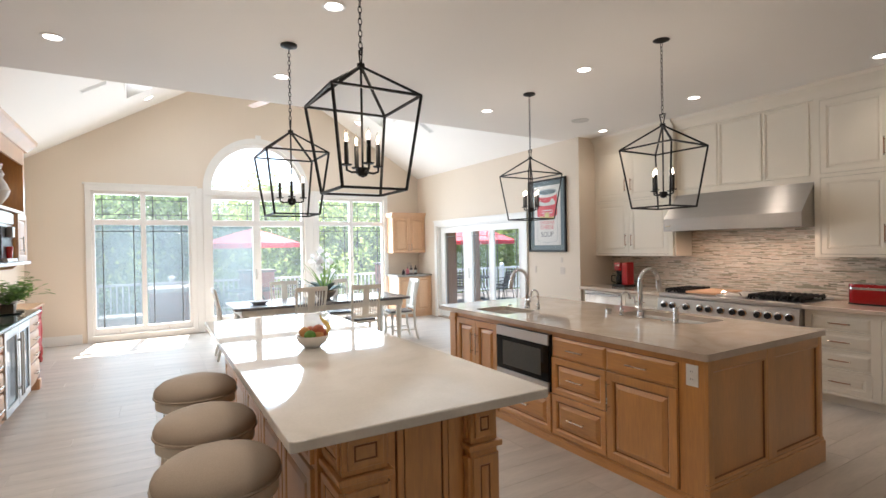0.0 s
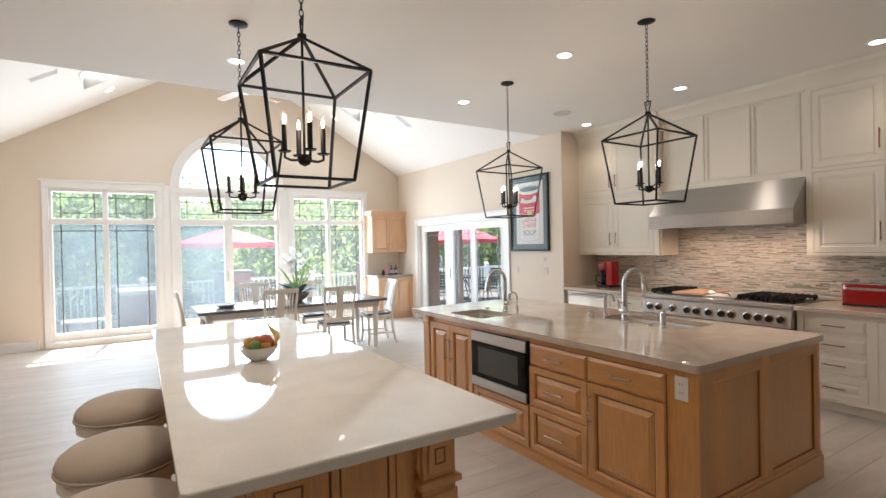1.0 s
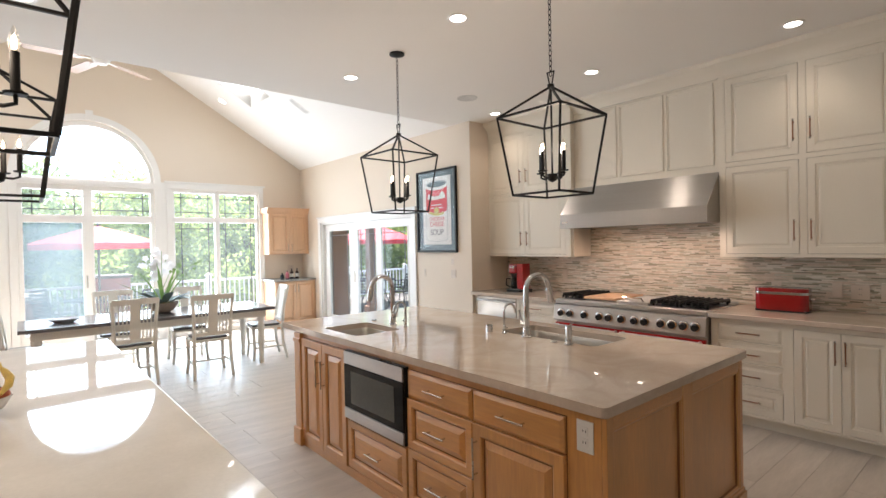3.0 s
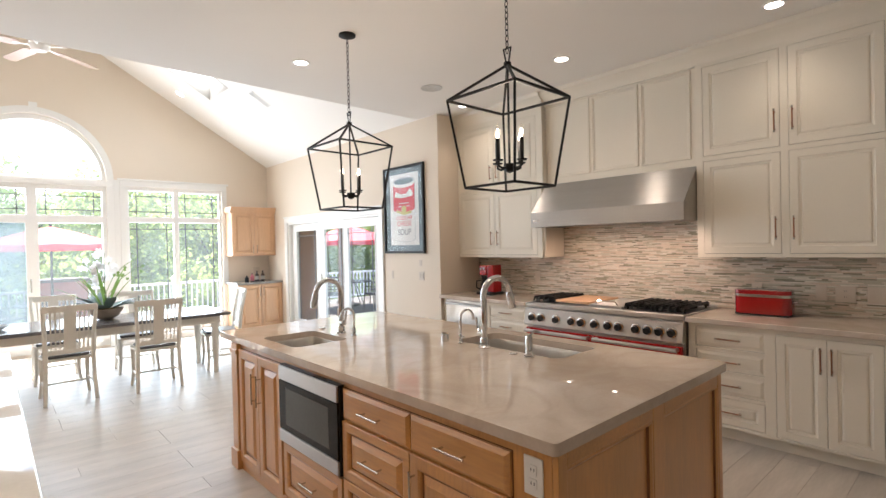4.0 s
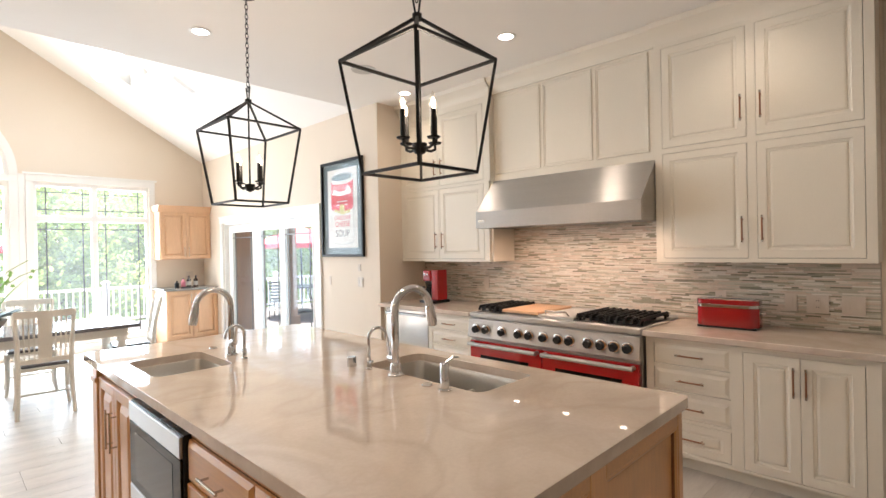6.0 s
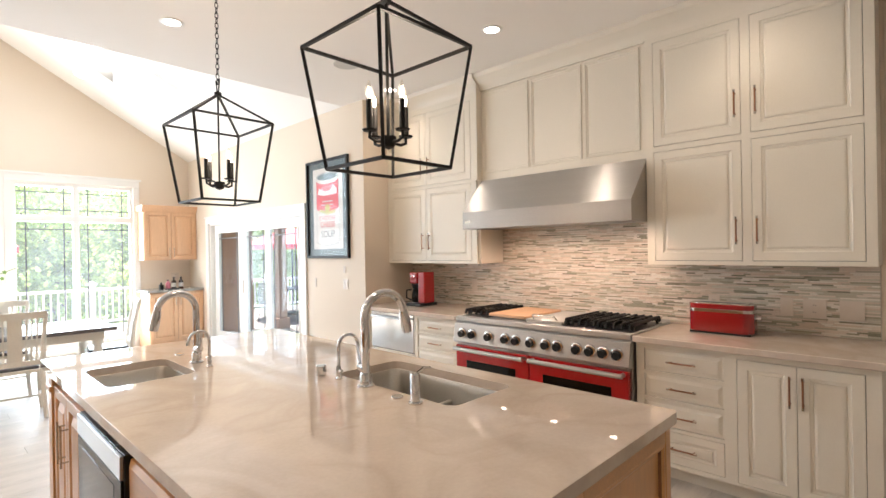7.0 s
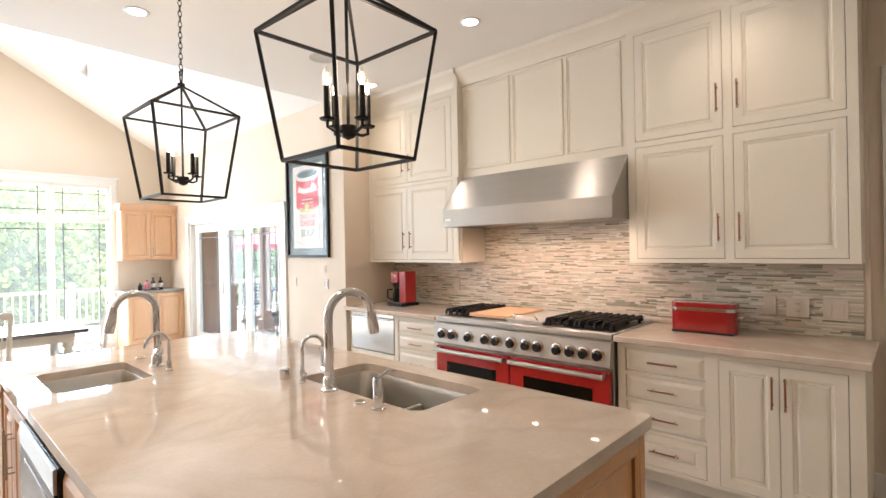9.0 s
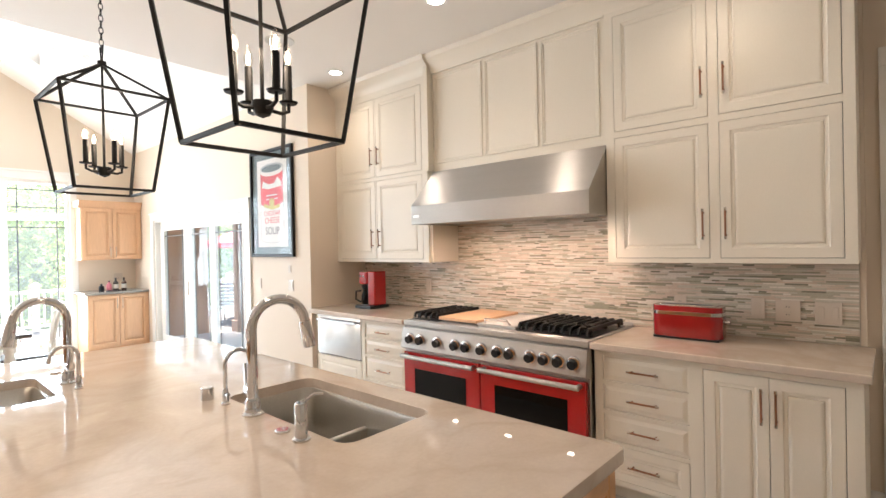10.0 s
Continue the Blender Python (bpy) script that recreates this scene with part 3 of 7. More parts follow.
body = thing("island_cabinet", (6.78, 4.8, 0), "honey maple island cabinet with raised panels", "cabinet")
BX, BY0, BY1, BX1 = 6.105, 3.475, 6.19, 7.455
part("front_frame", fbox(B(), FX(BX), 3.475, 0.075, BY1, 0.88, -0.03, 0), M_MAPLE, body)
part("back_panel", fbox(B(), FXP(BX1), 3.475, 0.10, BY1, 0.88, -0.03, 0), M_MAPLE, body)
part("near_side", fbox(B(), FY(BY0), BX + 0.03, 0.10, BX1 - 0.03, 0.88, -0.03, 0), M_MAPLE, body)
part("far_side", fbox(B(), FYP(BY1), BX + 0.03, 0.10, BX1 - 0.03, 0.88, -0.03, 0), M_MAPLE, body)
# plates behind the fronts, their colour carries glaze and painted shade
part("groove", fbox(B(), FX(BX), 3.631, 0.081, 4.704, 0.839, 0, 0.0015), M_GROOVE_SHADE, body)
part("groove", fbox(B(), FX(BX), 5.398, 0.056, 6.076, 0.839, 0, 0.0015), M_GROOVE_SHADE, body)
bm = B()
fbox(bm, FX(BX), 3.48, 0, 6.07, 0.06, -0.02, 0.012), fbox(bm, FX(BX), 3.48, 0.06, 6.07, 0.074, -0.02, 0.006)
part("toe_kick", bm, M_MAPLE_H, body)
bm = B()
fbox(bm, FY(BY0), BX - 0.015, 0, BX1 + 0.015, 0.15, 0, 0.036), fbox(bm, FY(BY0), BX - 0.008, 0.15, BX1 + 0.008, 0.172, 0, 0.028)
fbox(bm, FXP(BX1), BY0, 0, BY1, 0.15, 0, 0.018)
part("base_moulding", bm, M_MAPLE_H, body, bevel=0.005)
# near end: two framed panels
for a, b in ((6.165, 6.725), (6.845, 7.40)):
    glazed_part("end_panel", panel_front(B(), FY(BY0), a - 0.012, 0.172, b + 0.012, 0.822, 0.0005, 0.02, 0.020, False, 0.15, True), M_MAPLE, body)
for a, b in ((BX, 6.153), (6.737, 6.833), (7.412, BX1)):
    part("stile", fbox(B(), FY(BY0), a, 0.172, b, 0.88, 0, 0.023), M_MAPLE, body, bevel=0.003)
for a, b in ((6.153, 6.737), (6.833, 7.412)):
    part("rail", fbox(B(), FY(BY0), a, 0.822, b, 0.88, 0, 0.0225), M_MAPLE_H, body, bevel=0.003)
F = FX(BX)


def wood_drawer(u0, v0, u1, v1, flat=False):
    d = B()
    if flat:
        fbox(d, F, u0, v0, u1, v1, 0, 0.012)
        frustum(d, F, u0, v0, u1, v1, 0.012, 0.022, 0.018)
    else:
        panel_front(d, F, u0, v0, u1, v1, 0, 0.022, 0.05, low=0.3, glazed=True)
    o = glazed_part("drawer", d, M_MAPLE_H, body)
    pull(F, (u0 + u1) / 2, (v0 + v1) / 2, 0.16, False, M_NICKEL, o, 0.022, 0.005)


def wood_door(u0, v0, u1, v1, hu, hv):
    o = glazed_part("door", panel_front(B(), F, u0, v0, u1, v1, 0, 0.022, 0.06, low=0.3, glazed=True), M_MAPLE, body)
    pull(F, hu, hv, 0.20, True, M_NICKEL, o, 0.022, 0.005)


wood_drawer(3.635, 0.684, 4.166, 0.835, True)
wood_door(3.635, 0.085, 4.166, 0.678, 4.135, 0.52)
wood_drawer(4.172, 0.684, 4.698, 0.835, True)
wood_drawer(4.172, 0.402, 4.698, 0.678)
wood_drawer(4.172, 0.085, 4.698, 0.396)
wood_drawer(4.715, 0.085, 5.375, 0.385)
wood_door(5.402, 0.06, 5.736, 0.835, 5.70, 0.62)
wood_door(5.741, 0.06, 6.072, 0.835, 5.78, 0.62)
post = B()
fbox(post, F, 6.085, 0.10, 6.19, 0.87, 0, 0.03), fbox(post, F, 6.075, 0.0, 6.20, 0.13, 0, 0.045), fbox(post, F, 6.08, 0.80, 6.195, 0.83, 0, 0.04)
part("corner_post", post, M_MAPLE, body, bevel=0.004)


def outlet(name, F, u, v, w, h, cells, rocker=False, m=M_WHITEP):
    """A wall plate with its sockets or rockers."""
    o = thing(name, F(u, v, 0), "cream plastic wall plate with " + ("rocker switches" if rocker else "sockets"), "switch plate" if rocker else "power outlet")
    part("plate", fbox(B(), F, u - w / 2, v - h / 2, u + w / 2, v + h / 2, 0.0, 0.006), m, o, bevel=0.002)
    for i in range(cells):
        cu = u - w / 2 + w * (i + 0.5) / cells
        if rocker:
            part("rocker", fbox(B(), F, cu - 0.012, v - h * 0.28, cu + 0.012, v + h * 0.28, 0.006, 0.010), m, o, bevel=0.001)
        else:
            for s in (-0.022, 0.022):
                k = B()
                for du in (-0.006, 0.006):
                    fbox(k, F, cu + du - 0.0012, v + s - 0.004, cu + du + 0.0012, v + s + 0.006, 0.0085, 0.0095)
                so = part("socket", fbox(B(), F, cu - 0.015, v + s - 0.016, cu + 0.015, v + s + 0.016, 0.006, 0.009), m, o, bevel=0.001)
                part("slot", k, M_BLKPL, so)
    return o


outlet("island_outlet", FX(BX), 3.545, 0.78, 0.075, 0.125, 1, m=M_TRIM)

# built-in microwave drawer
mw = thing("microwave_drawer", (BX, 5.04, 0.40), "stainless and black glass microwave drawer in the island", "microwave")
part("body", fbox(B(), F, 4.705, 0.40, 5.385, 0.85, 0.0, 0.03), M_BLKPL, mw, bevel=0.003)
part("top_panel", fbox(B(), F, 4.712, 0.765, 5.378, 0.845, 0.03, 0.042), M_STEEL, mw, bevel=0.003)
part("glass_front", fbox(B(), F, 4.712, 0.478, 5.378, 0.760, 0.03, 0.040), M_GLASSBLK, mw, bevel=0.002)
part("inner_window", fbox(B(), F, 4.80, 0.515, 5.29, 0.725, 0.040, 0.0412), mat("smoked_window", (0.075, 0.08, 0.075), 0.06, var=0.1, spec=0.3), mw)
part("bottom_panel", fbox(B(), F, 4.712, 0.405, 5.378, 0.473, 0.03, 0.042), M_STEEL, mw, bevel=0.003)


def basin(name, u0, v0, u1, v1, depth, label, divider=None):
    s = thing(name, ((u0 + u1) / 2, (v0 + v1) / 2, 0.88 - depth), label, "sink")
    bm = B()
    loops = []
    for inset, z, r in ((-0.012, 0.879, 0.055), (0.004, 0.879, 0.05), (0.010, 0.86, 0.05), (0.022, 0.88 - depth + 0.03, 0.05), (0.05, 0.88 - depth, 0.04)):
        loops.append([bm.verts.new((x, y, z)) for x, y in rrect(u0 + inset, v0 + inset, u1 - inset, v1 - inset, r)])
    for a, b in zip(loops, loops[1:]):
        for i in range(len(a)):
            bm.faces.new((a[i], a[(i + 1) % len(a)], b[(i + 1) % len(b)], b[i]))
    bm.faces.new(loops[-1])
    ob = part("bowl", bm, M_SINK, s)
    so = ob.modifiers.new("wall", "SOLIDIFY")
    so.thickness, so.offset = 0.003, 1
    d = B()
    lathe(d, [(0.0, 0.0), (0.045, 0.0), (0.05, 0.004), (0.0, 0.005)], ((u0 + u1) / 2, (v0 + v1) / 2 - (0.18 if divider else 0), 0.881 - depth))
    part("drain", d, M_CHROME, s)
    if divider:
        k = B()
        fbox(k, FY(divider), u0 + 0.02, 0.88 - depth, u1 - 0.02, 0.80, -0.012, 0.012)
        part("divider", k, M_SINK, s, bevel=0.01)
    return s


basin("double_sink", *SINK2, 0.22, "brushed steel undermount double-bowl sink", 4.42)
basin("prep_sink", *SINK1, 0.18, "small brushed steel undermount prep sink")


def gooseneck(name, x, y, h, reach, r, towards, label, lever=True, category="tap"):
    """A tall tap with a swan neck that reaches over the sink."""
    t = thing(name, (x, y, 0.922), label, category)
    lathe_b = lathe(B(), [(r * 2.0, 0), (r * 2.0, 0.006), (r * 1.45, 0.012), (r * 1.4, 0.05), (r * 1.05, 0.06)], (x, y, 0.922))
    part("base", lathe_b, M_CHROME, t)
    d = Vector((*towards, 0)).normalized()
    R = reach / 2
    zc = 0.922 + h - R
    pts = [Vector((x, y, 0.975)), Vector((x, y, zc - 0.12))]
    for k in range(0, 17):
        a = math.pi * k / 16 * 0.97
        pts.append(Vector((x, y, zc)) + d * (R - R * math.cos(a)) + Vector((0, 0, R * math.sin(a))))
    part("neck", tube(B(), pts, r, 14), M_CHROME, t)
    e = pts[-1]
    dn = (pts[-1] - pts[-2]).normalized()
    if lever:
        part("spray_head", tube(B(), [e, e + dn * 0.02, e + dn * 0.07, e + dn * 0.10], [r * 1.15, r * 1.25, r * 1.35, r * 1.2], 14), M_CHROME, t)
        side = Vector((-d.y, d.x, 0))
        part("lever_hub", tube(B(), [Vector((x, y, 1.0)), Vector((x, y, 1.0)) + side * 0.045], r * 1.1, 12), M_CHROME, t)
        part("lever", tube(B(), [Vector((x, y, 1.0)) + side * 0.045, Vector((x, y, 1.03)) + side * 0.06, Vector((x, y, 1.09)) + side * 0.075], [r * 0.6, r * 0.5, r * 0.4], 10), M_CHROME, t)
    else:
        part("tip", tube(B(), [e, e + dn * 0.02], r * 1.2, 10), M_CHROME, t)
        part("knob", tube(B(), [(x, y, 0.96), (x + d.y * 0.03, y - d.x * 0.03, 0.965)], r * 0.9, 10), M_CHROME, t)
    return t


gooseneck("kitchen_tap", 6.955, 4.555, 0.40, 0.20, 0.0185, (1, -0.15), "tall chrome swan-neck kitchen tap by the double sink")
gooseneck("prep_tap", 6.640, 5.635, 0.38, 0.19, 0.017, (-1, 0.0), "tall chrome swan-neck tap by the prep sink")
gooseneck("filter_tap", 6.945, 4.745, 0.20, 0.10, 0.008, (1, -0.1), "small chrome filtered-water tap", False)
gooseneck("filter_tap", 6.645, 5.475, 0.19, 0.10, 0.008, (-1, 0.0), "small chrome filtered-water tap", False)
s = thing("soap_dispenser", (6.93, 4.21, 0.922), "chrome soap dispenser on the island", "soap dispenser")
part("collar", lathe(B(), [(0.028, 0), (0.028, 0.006), (0.018, 0.01)], (6.93, 4.21, 0.922)), M_CHROME, s)
part("pump", lathe(B(), [(0.019, 0.008), (0.019, 0.11), (0.016, 0.115), (0.0, 0.116)], (6.93, 4.21, 0.922)), M_CHROME, s)
part("spout", tube(B(), [(6.93, 4.21, 1.033), (6.97, 4.20, 1.055), (7.0, 4.195, 1.05)], [0.006, 0.005, 0.004], 8), M_CHROME, s)
for x, y, h in ((6.93, 4.87, 0.045), (6.93, 4.318, 0.006), (6.645, 5.915, 0.006)):
    s = thing("deck_button", (x, y, 0.922), "round chrome push button on the worktop", "button")
    part("cap", lathe(B(), [(0.024, 0), (0.024, h), (0.021, h + 0.003), (0.0, h + 0.003)], (x, y, 0.922)), M_CHROME, s)

# breakfast table island with stools
TX0, TX1, TY0, TY1 = 3.82, 4.90, 3.45, 6.63
tt = thing("breakfast_worktop", (4.36, 5.0, 0.88), "polished white stone worktop of the breakfast bar", "worktop")
part("slab", sheet(B(), FZ(0.88), [(TX0 - 0.03, TY0 + 0.015), (TX0 - 0.015, TY0), (TX1 + 0.006, TY0 - 0.006), (TX1 + 0.018, TY0 + 0.008), (TX1, TY1), (TX0 + 0.006, TY1)], [], 0, 0.042), M_STONE_W, tt, bevel=0.008)
tb = thing("breakfast_cabinet", (4.3, 5.0, 0), "honey maple breakfast bar base with panelled sides and posts", "cabinet")
TB0, TB1, TBY, TBY1 = 3.97, 4.62, 3.76, 6.40
bm = B()
box(bm, (TB0, TBY, 0.10), (TB1, TBY1, 0.88))
part("body", bm, M_MAPLE, tb)
part("base_moulding", box(B(), (TB0 - 0.02, TBY - 0.02, 0), (TB1 + 0.02, TBY1 + 0.02, 0.12)), M_MAPLE_H, tb, bevel=0.006)
n = 5
for i in range(n):
    a, b = TBY + 0.03 + i * (TBY1 - TBY - 0.06) / n, TBY + 0.03 + (i + 1) * (TBY1 - TBY - 0.06) / n
    for F, nm in ((FX(TB0), "side_panel"), (FXP(TB1), "side_panel")):
        d = panel_front(B(), F, a + 0.01, 0.15, b - 0.01, 0.66, 0, 0.018, 0.06, glazed=True)
        panel_front(d, F, a + 0.01, 0.68, b - 0.01, 0.85, 0, 0.018, 0.035, glazed=True)
        glazed_part(nm, d, M_MAPLE, tb)


def bar_post(x0, x1):
    p = B()
    y0, y1 = 3.52, 3.75
    box(p, (x0, y0, 0.13), (x1, y1, 0.70))
    box(p, (x0 - 0.018, y0 - 0.018, 0.70), (x1 + 0.018, y1, 0.725))
    box(p, (x0 + 0.0, y0 + 0.0, 0.725), (x1 - 0.0, y1, 0.88))
    box(p, (x0 - 0.02, y0 - 0.02, 0), (x1 + 0.02, y1, 0.13))
    o = part("post", p, M_MAPLE, tb, bevel=0.005)
    for F, a, b in ((FY(y0), x0, x1), (FX(x0), y0, y1), (FXP(x1), y0, y1)):
        d = panel_front(B(), F, a + 0.005, 0.16, b - 0.005, 0.67, 0, 0.012, 0.035, glazed=True)
        panel_front(d, F, a + 0.02, 0.75, b - 0.02, 0.86, 0, 0.010, 0.022, glazed=True)
        glazed_part("post_panel", d, M_MAPLE, o)


bar_post(3.99, 4.17)
bar_post(4.545, 4.68)
# filler in the glaze-and-shade brown, reads as dark grooves between the boards
part("end_filler", box(B(), (4.172, 3.575, 0.10), (4.543, 3.758, 0.88)), M_GLAZE_SHADE, tb)
for a, b, y in ((4.174, 4.222, 3.566), (4.228, 4.256, 3.560), (4.262, 4.428, 3.563), (4.434, 4.458, 3.560), (4.464, 4.541, 3.566)):
    part("end_board", box(B(), (a, y, 0.12), (b, 3.5745, 0.879)), M_MAPLE, tb, bevel=0.002)

M_FABRIC = mat("woven_taupe_fabric", (0.47, 0.40, 0.325), 0.9, var=0.05, scale=3, grain=0.12, gscale=420, bump=0.5, spec=0.15)
M_STOOLW = mat("cream_stool_paint", (0.72, 0.66, 0.57), 0.4, var=0.04, grain=0.03)


def bar_stool(x, y):
    s = thing("bar_stool", (x, y, 0), "round swivel bar stool with a domed taupe fabric seat", "bar stool", "stools at the breakfast bar")
    part("cushion", lathe(B(), [(0.0, 0.61), (0.225, 0.61), (0.236, 0.622), (0.238, 0.640), (0.228, 0.662), (0.195, 0.688), (0.14, 0.706), (0.07, 0.716), (0.0, 0.719)], (0, 0, 0), 40), M_FABRIC, s, world=False)
    part("piping", tube(B(), [(0.237 * math.cos(a), 0.237 * math.sin(a), 0.617) for a in (2 * math.pi * k / 40 for k in range(40))], 0.006, 8, True), M_FABRIC, s, world=False)
    part("seat_ring", lathe(B(), [(0.0, 0.548), (0.215, 0.548), (0.229, 0.556), (0.229, 0.602), (0.222, 0.609), (0.0, 0.609)], (0, 0, 0), 40), M_STOOLW, s, "cream painted wooden ring", world=False)
    part("swivel", lathe(B(), [(0.09, 0.52), (0.09, 0.556), (0.0, 0.556)], (0, 0, 0), 24), M_BLACK, s, world=False)
    part("lower_ring", lathe(B(), [(0.0, 0.47), (0.17, 0.47), (0.185, 0.48), (0.185, 0.52), (0.0, 0.52)], (0, 0, 0), 40), M_STOOLW, s, world=False)
    for k in range(4):
        a = math.pi / 4 + k * math.pi / 2
        c, q = math.cos(a), math.sin(a)
        part("leg", tube(B(), [(0.14 * c, 0.14 * q, 0.48), (0.18 * c, 0.18 * q, 0.30), (0.20 * c, 0.20 * q, 0.12), (0.225 * c, 0.225 * q, 0.0)], [0.022, 0.02, 0.017, 0.02], 10), M_STOOLW, s, world=False)
    part("foot_ring", tube(B(), [(0.19 * math.cos(a), 0.19 * math.sin(a), 0.2) for a in (2 * math.pi * k / 32 for k in range(32))], 0.012, 8, True), M_STOOLW, s, world=False)
    return s


st = bar_stool(3.63, 3.96)
st.scale = (1, 1, 1.055)
copy_thing(st, pose(3.645, 4.585, 0, 0, 0, 20))
copy_thing(st, pose(3.655, 5.33, 0, 0, 0, 50))

# range wall: base cabinets
CX, RX = 8.92, 8.86
F = FX(CX)


def base_unit(name, y0, y1, label):
    c = thing(name, (CX + 0.3, (y0 + y1) / 2, 0), label, "cabinet")
    bm = B()
    box(bm, (CX, y0, 0.10), (XB - 0.004, y1, 0.88))
    part("body", bm, M_CAB, c)
    part("toe_kick", box(B(), (CX + 0.06, y0 + 0.002, 0), (CX + 0.09, y1 - 0.002, 0.10)), M_CAB, c)
    return c


def cab_drawer(c, u0, v0, u1, v1, flat):
    d = B()
    if flat:
        fbox(d, F, u0, v0, u1, v1, 0.001, 0.010), frustum(d, F, u0 + 0.008, v0 + 0.008, u1 - 0.008, v1 - 0.008, 0.010, 0.018, 0.022)
    else:
        cream_front(d, F, u0, v0, u1, v1, 0.001, 0.018, 0.045)
    o = part("drawer", d, M_CAB, c, smooth=False)
    pull(F, (u0 + u1) / 2, (v0 + v1) / 2, 0.17, False, M_BRONZE, o, 0.018, 0.0055)
    for s in (-0.078, 0.078):
        e = B()
        tube(e, [F((u0 + u1) / 2 + s - 0.009, (v0 + v1) / 2, 0.048), F((u0 + u1) / 2 + s + 0.009, (v0 + v1) / 2, 0.048)], 0.0068, 10)
        part("ferrule", e, M_NICKEL, o)


def cab_door(F, c, u0, v0, u1, v1, hu, hv, hl=0.17, handle=True):
    o = part("door", cream_front(B(), F, u0, v0, u1, v1), M_CAB, c, smooth=False)
    if handle:
        pull(F, hu, hv, hl, True, M_BRONZE, o, 0.018, 0.0055)
        for s in (-1, 1):
            e = B()
            tube(e, [F(hu, hv + s * (hl / 2 - 0.014), 0.048), F(hu, hv + s * (hl / 2 + 0.002), 0.048)], 0.0068, 10)
            part("ferrule", e, M_NICKEL, o)
    return o


def face_rim(c, F, U0, V0, U1, V1, holes, n=0.019):
    """The face frame round inset fronts."""
    part("face_frame", sheet(B(), F, rect(U0, V0, U1, V1), [rect(*h) for h in holes], 0.001, n), M_CAB, c, bevel=0.001)


# near-black sheets behind the cream fronts: shade of the gaps put into colour
M_GAP_SHADE = mat("painted_gap_shade", (0.04, 0.032, 0.026), 0.9, var=0.02)
g = 0.0028
cr = base_unit("base_cabinet", 2.955, 4.185, "cream painted base cabinet with drawers and a pair of doors")
fr = [(3.665, 0.70, 4.130, 0.838), (3.665, 0.53, 4.130, 0.672), (3.665, 0.352, 4.130, 0.502), (3.665, 0.13, 4.130, 0.325), (3.02, 0.12, 3.303, 0.838), (3.306, 0.12, 3.592, 0.838)]
face_rim(cr, F, 2.955, 0.10, 4.185, 0.88, [(a - g, b - g, c + g, d + g) for a, b, c, d in fr[:4]] + [(3.02 - g, 0.12 - g, 3.592 + g, 0.838 + g)])
part("gap", fbox(B(), F, 2.99, 0.11, 4.15, 0.85, 0.0, 0.0012), M_GAP_SHADE, cr)
for i, q in enumerate(fr[:4]):
    cab_drawer(cr, *q, i < 3)
cab_door(F, cr, *fr[4], 3.275, 0.70)
cab_door(F, cr, *fr[5], 3.335, 0.70)
cl = base_unit("base_cabinet", 5.765, 6.36, "cream painted base cabinet with a stack of drawers")
fr = [(5.82, 0.72, 6.31, 0.838), (5.82, 0.57, 6.31, 0.695), (5.82, 0.36, 6.31, 0.545), (5.82, 0.13, 6.31, 0.335)]
face_rim(cl, F, 5.765, 0.10, 6.36, 0.88, [(a - g, b - g, c + g, d + g) for a, b, c, d in fr])
part("gap", fbox(B(), F, 5.80, 0.11, 6.33, 0.85, 0.0, 0.0012), M_GAP_SHADE, cl)
for i, q in enumerate(fr):
    cab_drawer(cl, *q, True)
cw = base_unit("base_cabinet", 7.035, 7.078, "narrow cream painted filler cabinet")
M_POLISH = mat("polished_steel", (0.66, 0.65, 0.64), 0.12, 1.0, var=0.02, grain=0.03, gscale=120, stretch=(8, 0.25, 8), rvar=0.03)
dw = thing("dishwasher", (CX + 0.3, 6.7, 0), "stainless dishwasher drawer over a cream panelled front", "dishwasher")
part("body", box(B(), (CX + 0.005, 6.365, 0.10), (XB - 0.004, 7.03, 0.875)), M_BLKPL, dw)
part("front", fbox(B(), F, 6.37, 0.50, 7.025, 0.87, -0.005, 0.02), M_POLISH, dw, bevel=0.004)
part("lower_front", cream_front(B(), F, 6.37, 0.12, 7.025, 0.49), M_CAB, dw, "cream painted panel front", smooth=False)
pull(F, 6.70, 0.825, 0.60, False, M_STEEL, dw, 0.02, 0.010)
for y0, y1 in ((2.925, 4.185), (5.765, 7.078)):
    wt = thing("range_worktop", (9.2, (y0 + y1) / 2, 0.88), "polished taupe stone worktop along the range wall", "worktop")
    part("slab", box(B(), (8.835, y0, 0.881), (XB - 0.004, y1, 0.922)), M_STONE, wt, bevel=0.008)

# gas range with two red ovens
rg = thing("gas_range", (9.2, 4.975, 0), "wide stainless gas range with two red oven doors", "range cooker")
RY0, RY1 = 4.195, 5.755
F = FX(RX)
part("body", box(B(), (RX, RY0, 0.10), (XB - 0.02, RY1, 0.885)), M_STEEL, rg, bevel=0.003)
part("kick_plate", box(B(), (RX + 0.05, RY0 + 0.01, 0.0), (RX + 0.08, RY1 - 0.01, 0.10)), M_STEEL, rg)
part("cooktop", box(B(), (RX - 0.02, RY0, 0.885), (XB - 0.02, RY1, 0.925)), M_STEEL, rg, bevel=0.008)
cp = B()
sheet(cp, lambda u, v, n: (RX - u, RY0 + n, v), [(0.0, 0.70), (0.035, 0.70), (0.055, 0.715), (0.03, 0.87), (0.0, 0.88)], [], 0.0, RY1 - RY0)
part("control_panel", cp, M_STEEL, rg, bevel=0.003)
knob_y = [4.276, 4.376, 4.474, 4.575, 4.729, 4.829, 4.961, 5.096, 5.20, 5.37, 5.545, 5.655]
